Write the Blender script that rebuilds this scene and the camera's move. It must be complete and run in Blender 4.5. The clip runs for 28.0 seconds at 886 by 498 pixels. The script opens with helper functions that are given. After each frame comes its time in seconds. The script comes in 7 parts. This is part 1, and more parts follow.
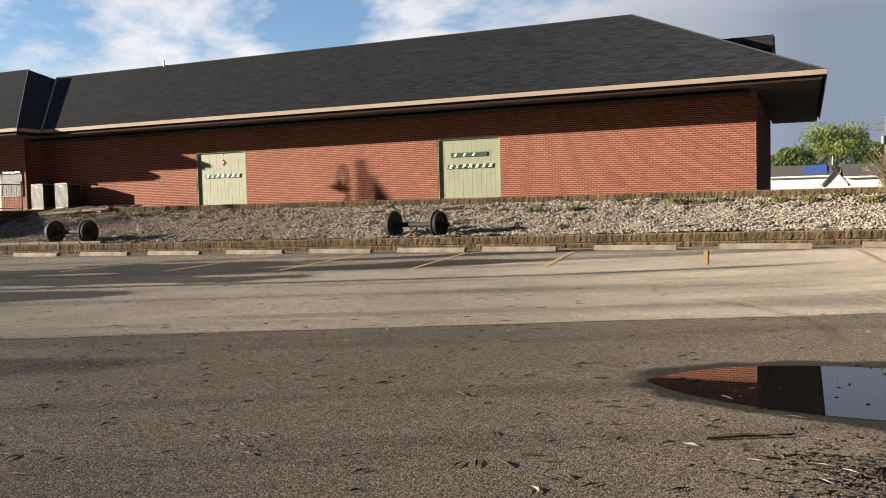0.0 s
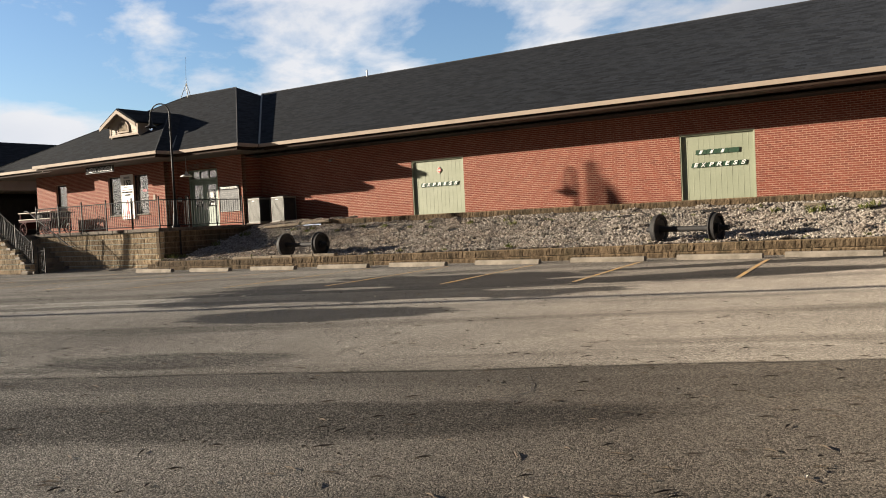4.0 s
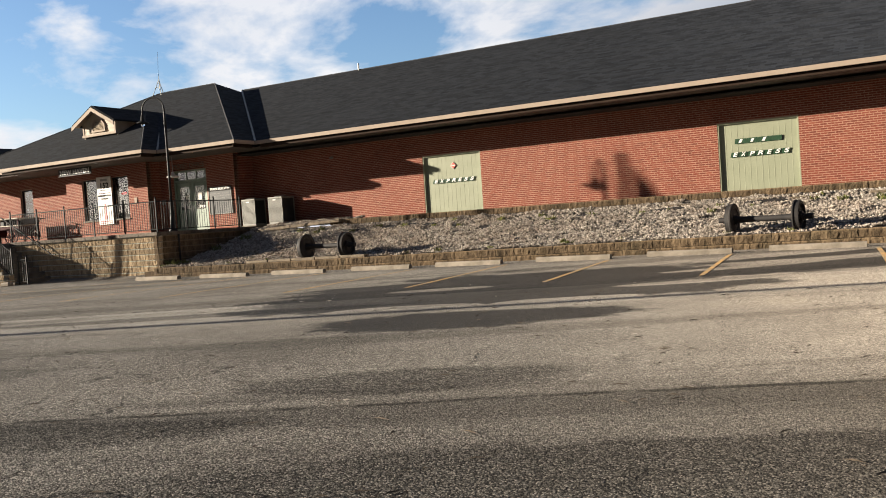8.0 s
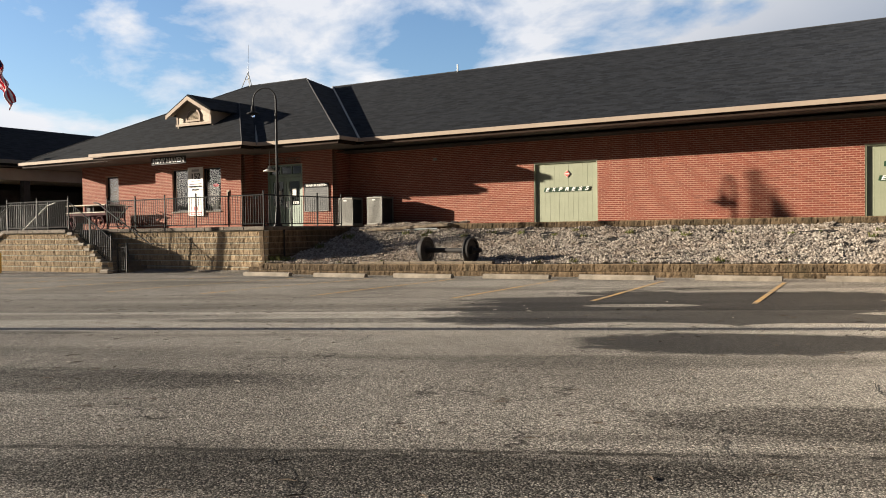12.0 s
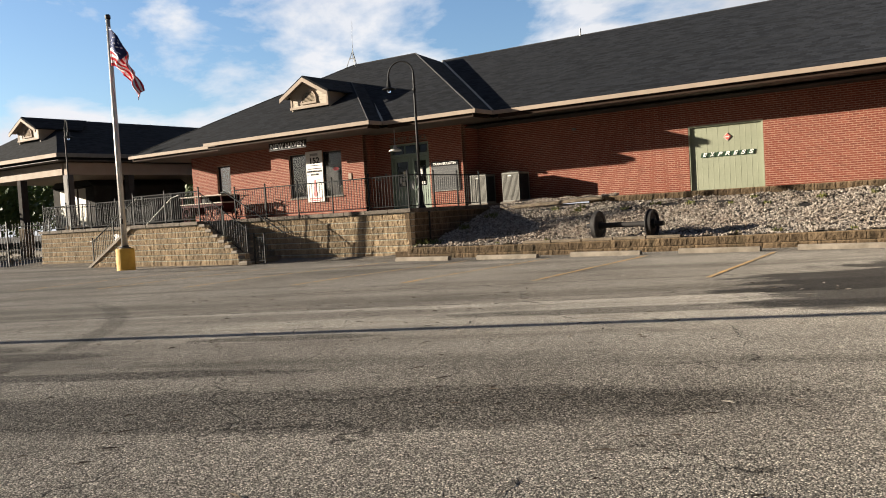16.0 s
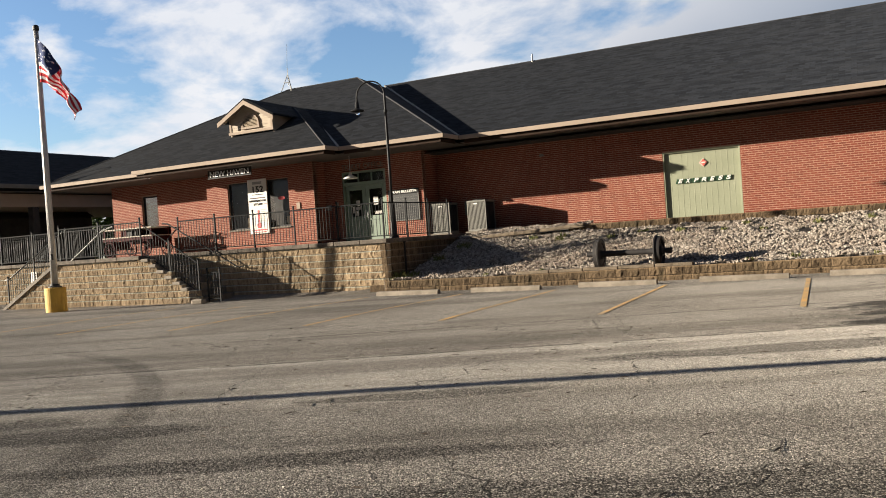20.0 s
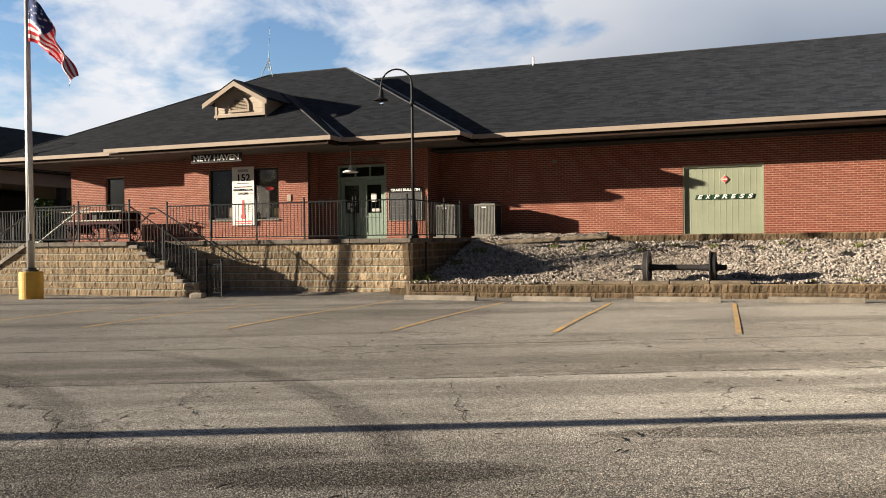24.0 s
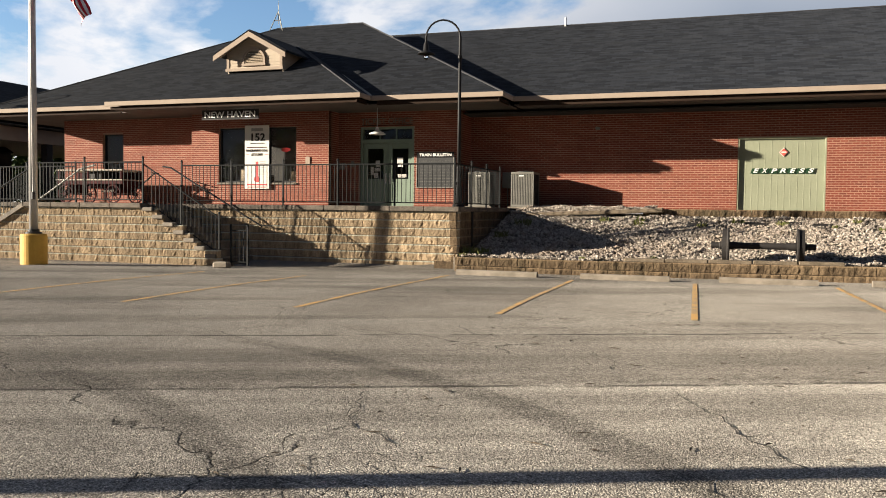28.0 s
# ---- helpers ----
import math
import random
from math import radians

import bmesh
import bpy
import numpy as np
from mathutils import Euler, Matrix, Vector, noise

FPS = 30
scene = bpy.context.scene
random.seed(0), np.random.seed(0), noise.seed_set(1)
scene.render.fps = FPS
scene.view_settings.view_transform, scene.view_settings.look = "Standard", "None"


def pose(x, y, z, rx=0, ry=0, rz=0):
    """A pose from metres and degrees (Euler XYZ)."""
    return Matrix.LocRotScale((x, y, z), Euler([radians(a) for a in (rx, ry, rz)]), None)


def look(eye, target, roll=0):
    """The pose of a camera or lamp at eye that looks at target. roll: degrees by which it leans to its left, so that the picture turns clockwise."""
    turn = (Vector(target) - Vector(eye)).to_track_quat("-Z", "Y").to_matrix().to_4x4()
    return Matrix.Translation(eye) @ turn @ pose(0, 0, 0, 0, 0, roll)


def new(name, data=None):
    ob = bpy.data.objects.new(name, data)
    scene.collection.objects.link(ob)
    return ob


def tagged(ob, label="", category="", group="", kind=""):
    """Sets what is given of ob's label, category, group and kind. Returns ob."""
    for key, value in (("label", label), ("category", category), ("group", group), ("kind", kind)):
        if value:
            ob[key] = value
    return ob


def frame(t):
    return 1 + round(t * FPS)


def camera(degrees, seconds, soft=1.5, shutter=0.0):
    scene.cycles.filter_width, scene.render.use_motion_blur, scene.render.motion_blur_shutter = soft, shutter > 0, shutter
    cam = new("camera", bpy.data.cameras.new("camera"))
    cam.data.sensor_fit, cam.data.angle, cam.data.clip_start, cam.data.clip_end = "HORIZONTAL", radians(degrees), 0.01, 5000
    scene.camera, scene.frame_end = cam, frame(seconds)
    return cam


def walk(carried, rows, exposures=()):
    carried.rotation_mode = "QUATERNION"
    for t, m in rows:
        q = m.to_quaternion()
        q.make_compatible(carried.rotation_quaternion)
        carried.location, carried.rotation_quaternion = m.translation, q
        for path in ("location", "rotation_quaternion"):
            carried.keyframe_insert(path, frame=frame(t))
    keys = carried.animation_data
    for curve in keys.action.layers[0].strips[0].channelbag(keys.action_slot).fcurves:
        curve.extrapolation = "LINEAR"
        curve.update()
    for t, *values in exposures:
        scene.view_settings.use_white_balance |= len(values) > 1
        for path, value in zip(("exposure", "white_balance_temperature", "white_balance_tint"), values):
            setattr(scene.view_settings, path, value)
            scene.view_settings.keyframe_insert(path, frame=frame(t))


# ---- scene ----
cam = camera(55.1, 28.0, soft=1.0)
PATH = [
    (0, (-1.3, 0.439, 1.297), (-2.088, 2.274, 1.191), -1.4),
    (0.5, (-1.694, 0.514, 1.305), (-2.664, 2.26, 1.214), -1.1),
    (1, (-2.122, 0.584, 1.291), (-3.121, 2.315, 1.216), -1.3),
    (1.5, (-2.557, 0.665, 1.274), (-3.56, 2.394, 1.213), -1.4),
    (2, (-3.02, 0.739, 1.269), (-4.085, 2.43, 1.201), -2.7),
    (2.5, (-3.459, 0.798, 1.277), (-4.543, 2.477, 1.208), -3.9),
    (3, (-3.89, 0.866, 1.296), (-5.013, 2.52, 1.257), -3.8),
    (3.5, (-4.318, 0.898, 1.285), (-5.424, 2.564, 1.236), -3.3),
    (4, (-4.758, 0.923, 1.269), (-5.856, 2.593, 1.199), -2.8),
    (4.5, (-5.176, 0.908, 1.27), (-6.259, 2.587, 1.184), -3.4),
    (6.5, (-6.98, 0.878, 1.245), (-7.933, 2.636, 1.194), -2.8),
    (7, (-7.379, 0.816, 1.24), (-8.298, 2.591, 1.188), -2.3),
    (7.5, (-7.771, 0.811, 1.235), (-8.721, 2.57, 1.183), -3.1),
    (8, (-8.184, 0.827, 1.229), (-9.154, 2.574, 1.159), -3.9),
    (8.5, (-8.574, 0.784, 1.236), (-9.498, 2.555, 1.145), -3.4),
    (9, (-8.971, 0.76, 1.257), (-9.88, 2.54, 1.187), -3.1),
    (9.5, (-9.327, 0.732, 1.256), (-10.188, 2.536, 1.208), -2.2),
    (10, (-9.651, 0.734, 1.235), (-10.579, 2.506, 1.196), -2.0),
    (10.5, (-9.977, 0.686, 1.222), (-11.0, 2.404, 1.162), -2.1),
    (11, (-10.309, 0.57, 1.241), (-11.322, 2.292, 1.162), -1.2),
    (11.5, (-10.728, 0.565, 1.244), (-11.763, 2.275, 1.193), -0.8),
    (13.5, (-12.529, 0.035, 1.329), (-13.54, 1.76, 1.29), -0.9),
    (14, (-12.975, 0.017, 1.351), (-14.038, 1.71, 1.307), -1.7),
    (14.5, (-13.369, 0.126, 1.361), (-14.42, 1.826, 1.292), -2.1),
    (15, (-13.816, 0.187, 1.343), (-14.887, 1.875, 1.276), -1.7),
    (15.5, (-14.264, 0.232, 1.33), (-15.386, 1.886, 1.271), -2.5),
    (16, (-14.736, 0.359, 1.307), (-15.879, 1.997, 1.218), -3.4),
    (16.5, (-15.191, 0.467, 1.314), (-16.327, 2.11, 1.209), -4.0),
    (17, (-15.604, 0.509, 1.336), (-16.659, 2.205, 1.25), -3.0),
    (17.5, (-16.007, 0.602, 1.348), (-17.036, 2.317, 1.308), -2.8),
    (18, (-16.396, 0.596, 1.357), (-17.355, 2.351, 1.316), -3.0),
    (18.5, (-16.805, 0.617, 1.345), (-17.714, 2.398, 1.292), -3.1),
    (19, (-17.217, 0.581, 1.358), (-18.132, 2.359, 1.31), -2.9),
    (19.5, (-17.589, 0.538, 1.351), (-18.501, 2.317, 1.307), -2.9),
    (20, (-17.971, 0.506, 1.377), (-18.886, 2.284, 1.349), -4.0),
    (20.5, (-18.328, 0.449, 1.379), (-19.207, 2.245, 1.34), -4.0),
    (21, (-18.73, 0.493, 1.362), (-19.621, 2.283, 1.311), -3.6),
    (21.5, (-19.129, 0.571, 1.354), (-20.042, 2.349, 1.301), -2.6),
    (23.5, (-21.111, 0.505, 1.385), (-21.85, 2.363, 1.355), -1.2),
    (24, (-21.468, 0.575, 1.398), (-22.191, 2.439, 1.376), -0.7),
    (24.5, (-21.818, 0.606, 1.406), (-22.488, 2.49, 1.388), -1.4),
    (25, (-22.123, 0.702, 1.396), (-22.802, 2.583, 1.392), -1.9),
    (25.5, (-22.445, 0.821, 1.399), (-23.091, 2.714, 1.416), -1.5),
    (26, (-22.739, 0.969, 1.409), (-23.273, 2.896, 1.428), -1.4),
    (26.5, (-23.014, 1.163, 1.398), (-23.577, 3.082, 1.417), -0.6),
    (27, (-23.35, 1.347, 1.373), (-23.929, 3.261, 1.357), -0.1),
    (27.5, (-23.683, 1.548, 1.354), (-24.276, 3.456, 1.282), 0.3),
    (28, (-23.996, 1.772, 1.351), (-24.653, 3.658, 1.261), 0.7),
]
walk(cam, [(t, look(eye, target, roll)) for t, eye, target, roll in PATH], [(0, 1.60), (1, 1.58), (2, 1.50), (3, 1.56), (4, 1.54), (6.5, 1.60), (9, 1.62), (24, 1.60), (26, 1.57), (28, 1.67)])

# ---------------------------------------------------------------- light
SUN = Vector((2.21, 1.0, -0.520)).normalized()
sun_data = bpy.data.lights.new("sun", "SUN")
sun_data.energy, sun_data.angle, sun_data.color = 4.9, radians(0.53), (1.0, 0.895, 0.74)
sun_ob = new("sun", sun_data)
sun_ob.rotation_euler = SUN.to_track_quat("-Z", "Y").to_euler()


def make_world():
    w = bpy.data.worlds.new("sky")
    scene.world = w
    w.use_nodes = True
    nt = w.node_tree
    nt.nodes.clear()
    N = nt.nodes.new
    L = nt.links.new
    out, bg, sky = N("ShaderNodeOutputWorld"), N("ShaderNodeBackground"), N("ShaderNodeTexSky")
    sky.sky_type, sky.sun_disc = "NISHITA", False
    sky.sun_elevation, sky.sun_rotation = math.asin(-SUN.z), math.atan2(-SUN.x, -SUN.y)
    sky.air_density, sky.dust_density, sky.ozone_density = 1.0, 0.6, 1.6
    bg.inputs["Strength"].default_value = 0.041
    tc, sep = N("ShaderNodeTexCoord"), N("ShaderNodeSeparateXYZ")
    L(tc.outputs["Generated"], sep.inputs[0])
    # cloud banks, flattened
    mp = N("ShaderNodeMapping"); mp.inputs["Location"].default_value = (1.3, 0.4, 0.0)
    mp.inputs["Scale"].default_value = (1.0, 1.0, 2.1)
    L(tc.outputs["Generated"], mp.inputs[0])
    n1 = N("ShaderNodeTexNoise"); n1.inputs["Scale"].default_value = 5.2; n1.inputs["Detail"].default_value = 9
    n1.inputs["Roughness"].default_value = 0.56; n1.inputs["Distortion"].default_value = 0.25
    L(mp.outputs[0], n1.inputs[0])
    # more cloud towards the east
    azi = N("ShaderNodeMath"); azi.operation = "MULTIPLY_ADD"
    azi.inputs[1].default_value, azi.inputs[2].default_value = 0.20, 0.140
    L(sep.outputs["X"], azi.inputs[0])
    sm = N("ShaderNodeMath"); sm.operation = "ADD"
    north = N("ShaderNodeMapRange"); north.inputs["From Min"].default_value, north.inputs["From Max"].default_value = -0.5, 0.35
    north.inputs["To Min"].default_value, north.inputs["To Max"].default_value = -0.16, 0.0
    L(sep.outputs["Y"], north.inputs["Value"])
    sm0 = N("ShaderNodeMath"); sm0.operation = "ADD"
    L(n1.outputs["Fac"], sm0.inputs[0]); L(north.outputs[0], sm0.inputs[1])
    L(sm0.outputs[0], sm.inputs[0]); L(azi.outputs[0], sm.inputs[1])
    thick = N("ShaderNodeMapRange"); thick.inputs["From Min"].default_value, thick.inputs["From Max"].default_value = -0.38, 0.0
    thick.inputs["To Min"].default_value, thick.inputs["To Max"].default_value = 0.0, 0.13
    L(sep.outputs["X"], thick.inputs["Value"])
    sm1 = N("ShaderNodeMath"); sm1.operation = "ADD"
    L(sm.outputs[0], sm1.inputs[0]); L(thick.outputs[0], sm1.inputs[1])
    low = N("ShaderNodeMapRange"); low.inputs["From Min"].default_value, low.inputs["From Max"].default_value = 0.06, 0.30
    low.inputs["To Min"].default_value, low.inputs["To Max"].default_value = 0.075, -0.02
    L(sep.outputs["Z"], low.inputs["Value"])
    sm2 = N("ShaderNodeMath"); sm2.operation = "ADD"
    L(sm1.outputs[0], sm2.inputs[0]); L(low.outputs[0], sm2.inputs[1])
    r1 = N("ShaderNodeValToRGB")
    r1.color_ramp.elements[0].position, r1.color_ramp.elements[1].position = 0.46, 0.60
    L(sm2.outputs[0], r1.inputs[0])
    # cloud colour: sunlit white in the west, slate in the east
    n2 = N("ShaderNodeTexNoise"); n2.inputs["Scale"].default_value = 5.5; n2.inputs["Detail"].default_value = 6
    L(mp.outputs[0], n2.inputs[0])
    c1 = N("ShaderNodeMix"); c1.data_type = "RGBA"
    c1.inputs["A"].default_value, c1.inputs["B"].default_value = (8.4, 8.25, 8.2, 1), (5.4, 5.8, 6.6, 1)
    L(n2.outputs["Fac"], c1.inputs["Factor"])
    east = N("ShaderNodeMapRange"); east.inputs["From Min"].default_value, east.inputs["From Max"].default_value = -0.45, 0.0
    L(sep.outputs["X"], east.inputs["Value"])
    c2 = N("ShaderNodeMix"); c2.data_type = "RGBA"
    c2.inputs["B"].default_value = (2.2, 2.65, 3.4, 1)
    # the slate bank stays low over the horizon and pales upwards
    up = N("ShaderNodeMapRange"); up.inputs["From Min"].default_value, up.inputs["From Max"].default_value = 0.19, 0.34
    up.inputs["To Min"].default_value, up.inputs["To Max"].default_value = 1.0, 0.15
    L(sep.outputs["Z"], up.inputs["Value"])
    slate = N("ShaderNodeMath"); slate.operation = "MULTIPLY"
    L(east.outputs[0], slate.inputs[0]); L(up.outputs[0], slate.inputs[1])
    L(slate.outputs[0], c2.inputs["Factor"]); L(c1.outputs["Result"], c2.inputs["A"])
    blue = N("ShaderNodeMix"); blue.data_type = "RGBA"; blue.blend_type = "MULTIPLY"; blue.inputs["Factor"].default_value = 1.0
    blue.inputs["B"].default_value = (1.12, 1.29, 1.58, 1)
    L(sky.outputs[0], blue.inputs["A"])
    mix = N("ShaderNodeMix"); mix.data_type = "RGBA"
    L(r1.outputs[0], mix.inputs["Factor"]); L(blue.outputs["Result"], mix.inputs["A"]); L(c2.outputs["Result"], mix.inputs["B"])
    # unseen southern sky darkened, to cut the fill light on shaded walls
    south = N("ShaderNodeMapRange"); south.inputs["From Min"].default_value, south.inputs["From Max"].default_value = 0.15, -0.06
    L(sep.outputs["Y"], south.inputs["Value"])
    dim_sky = N("ShaderNodeMix"); dim_sky.data_type = "RGBA"; dim_sky.inputs["B"].default_value = (0.22, 0.36, 0.76, 1)
    dk = N("ShaderNodeMath"); dk.operation = "MULTIPLY"
    # bright low haze near the sun, for the windows; the added darkening stops there
    aim = N("ShaderNodeVectorMath"); aim.operation = "DOT_PRODUCT"
    aim.inputs[1].default_value = tuple(-SUN)
    L(tc.outputs["Generated"], aim.inputs[0])
    glow = N("ShaderNodeMapRange"); glow.interpolation_type = "SMOOTHSTEP"
    glow.inputs["From Min"].default_value, glow.inputs["From Max"].default_value = 0.895, 0.955
    L(aim.outputs["Value"], glow.inputs["Value"])
    slot = N("ShaderNodeMapRange"); slot.inputs["From Min"].default_value, slot.inputs["From Max"].default_value = 0.07, 0.15
    slot.inputs["To Min"].default_value, slot.inputs["To Max"].default_value = 1.0, 0.0
    L(sep.outputs["Z"], slot.inputs["Value"])
    gleam = N("ShaderNodeMath"); gleam.operation = "MULTIPLY"
    L(glow.outputs[0], gleam.inputs[0]); L(slot.outputs[0], gleam.inputs[1])
    west = N("ShaderNodeMath"); west.operation = "MULTIPLY_ADD"
    west.inputs[1].default_value, west.inputs[2].default_value = -0.92, 0.92
    L(gleam.outputs[0], west.inputs[0])
    # the added darkening also covers the unseen zenith and the east
    over = N("ShaderNodeMapRange"); over.inputs["From Min"].default_value, over.inputs["From Max"].default_value = 0.45, 0.75
    L(sep.outputs["Z"], over.inputs["Value"])
    cover = N("ShaderNodeMath"); cover.operation = "MAXIMUM"
    rear = N("ShaderNodeMapRange"); rear.inputs["From Min"].default_value, rear.inputs["From Max"].default_value = 0.20, 0.50
    L(sep.outputs["X"], rear.inputs["Value"])
    cover0 = N("ShaderNodeMath"); cover0.operation = "MAXIMUM"
    L(south.outputs[0], cover0.inputs[0]); L(rear.outputs[0], cover0.inputs[1])
    L(cover0.outputs[0], cover.inputs[0]); L(over.outputs[0], cover.inputs[1])
    L(cover.outputs[0], dk.inputs[0]); L(west.outputs[0], dk.inputs[1]); L(dk.outputs[0], dim_sky.inputs["Factor"]); L(mix.outputs["Result"], dim_sky.inputs["A"])
    haze = N("ShaderNodeMix"); haze.data_type = "RGBA"; haze.inputs["B"].default_value = (24.0, 22.0, 19.5, 1)
    L(gleam.outputs[0], haze.inputs["Factor"]); L(dim_sky.outputs["Result"], haze.inputs["A"])
    L(haze.outputs["Result"], bg.inputs["Color"]); L(bg.outputs[0], out.inputs[0])


make_world()


# ---------------------------------------------------------------- materials
class Nodes:
    """A short hand for building a node material."""

    def __init__(self, name):
        self.m = bpy.data.materials.new(name)
        self.m.use_nodes = True
        self.t = self.m.node_tree
        self.b = self.t.nodes["Principled BSDF"]
        self.co = self.t.nodes.new("ShaderNodeTexCoord").outputs["Object"]

    def n(self, kind, **ins):
        nd = self.t.nodes.new("ShaderNode" + kind)
        for k, v in ins.items():
            sock = nd.inputs[k.replace("_", " ")]
            if isinstance(v, bpy.types.NodeSocket):
                self.t.links.new(v, sock)
            else:
                sock.default_value = v
        return nd

    def link(self, a, b):
        self.t.links.new(a, b)

    def noise(self, scale, detail=4, rough=0.55, co=None, dist=0.0):
        return self.n("TexNoise", Vector=co or self.co, Scale=scale, Detail=detail, Roughness=rough, Distortion=dist).outputs["Fac"]

    def ramp(self, fac, p0, p1, c0=(0, 0, 0, 1), c1=(1, 1, 1, 1)):
        r = self.n("ValToRGB", Fac=fac)
        e = r.color_ramp.elements
        e[0].position, e[1].position, e[0].color, e[1].color = p0, p1, c0, c1
        return r.outputs[0]

    def mix(self, fac, a, b, blend="MIX"):
        x = self.t.nodes.new("ShaderNodeMix")
        x.data_type, x.blend_type = "RGBA", blend
        for k, v in (("Factor", fac), ("A", a), ("B", b)):
            s = x.inputs[k]
            if isinstance(v, bpy.types.NodeSocket):
                self.link(v, s)
            else:
                s.default_value = v if k == "Factor" else (*v[:3], 1)
        return x.outputs["Result"]

    def math(self, op, a, b=0.0, c=None):
        x = self.t.nodes.new("ShaderNodeMath")
        x.operation = op
        for k, v in enumerate((a, b) if c is None else (a, b, c)):
            if isinstance(v, bpy.types.NodeSocket):
                self.link(v, x.inputs[k])
            else:
                x.inputs[k].default_value = v
        return x.outputs[0]

    def bump(self, height, strength=0.4, dist=0.01):
        bp = self.n("Bump", Strength=strength, Distance=dist, Height=height)
        self.link(bp.outputs[0], self.b.inputs["Normal"])

    def set(self, **kw):
        for k, v in kw.items():
            s = self.b.inputs[k.replace("_", " ")]
            if isinstance(v, bpy.types.NodeSocket):
                self.link(v, s)
            else:
                s.default_value = (*v, 1) if isinstance(v, tuple) and len(v) == 3 else v
        return self.m


def plain(name, a, b=None, rough=0.6, metal=0.0, scale=3.0, fine=40.0, bump=0.15, dist=0.004, random_piece=0.0, spec=0.5):
    """Two-scale varied surface between the colours a and b."""
    k = Nodes(name)
    b = b or tuple(v * 0.75 for v in a)
    f = k.math("ADD", k.math("MULTIPLY", k.noise(scale, 5), 0.65), k.math("MULTIPLY", k.noise(fine, 3), 0.35))
    col = k.mix(k.ramp(f, 0.36, 0.64), a, b)
    if random_piece:
        r = k.n("ObjectInfo").outputs["Random"]
        col = k.mix(k.math("MULTIPLY", r, random_piece), col, tuple(v * 0.45 for v in b))
    k.bump(k.noise(fine, 4), bump, dist)
    rg = k.math("MULTIPLY_ADD", k.noise(scale * 2, 4), 0.25, rough - 0.12)
    return k.set(Base_Color=col, Roughness=rg, Metallic=metal, Specular_IOR_Level=spec)


def brick_material(name, joined):
    k = Nodes(name)
    r = k.n("NewGeometry").outputs["Random Per Island"] if joined else k.n("ObjectInfo").outputs["Random"]
    ramp = k.n("ValToRGB", Fac=r)
    e = ramp.color_ramp.elements
    e[0].position, e[0].color = 0.0, (0.140, 0.031, 0.019, 1)
    e[1].position, e[1].color = 1.0, (0.275, 0.076, 0.044, 1)
    for p, c in ((0.25, (0.192, 0.040, 0.023, 1)), (0.6, (0.222, 0.051, 0.029, 1)), (0.85, (0.158, 0.034, 0.022, 1))):
        x = e.new(p)
        x.color = c
    co = k.n("NewGeometry").outputs["Position"]
    f = k.noise(0.55, 4, co=co)
    col = k.mix(k.math("MULTIPLY", k.ramp(f, 0.35, 0.75), 0.30), ramp.outputs[0], (0.225, 0.086, 0.058))
    col = k.mix(k.math("MULTIPLY", k.noise(60, 3, co=co), 0.5), col, (0.118, 0.034, 0.021))
    k.bump(k.noise(120, 3, co=co), 0.4, 0.004)
    return k.set(Base_Color=col, Roughness=0.85, Specular_IOR_Level=0.25)


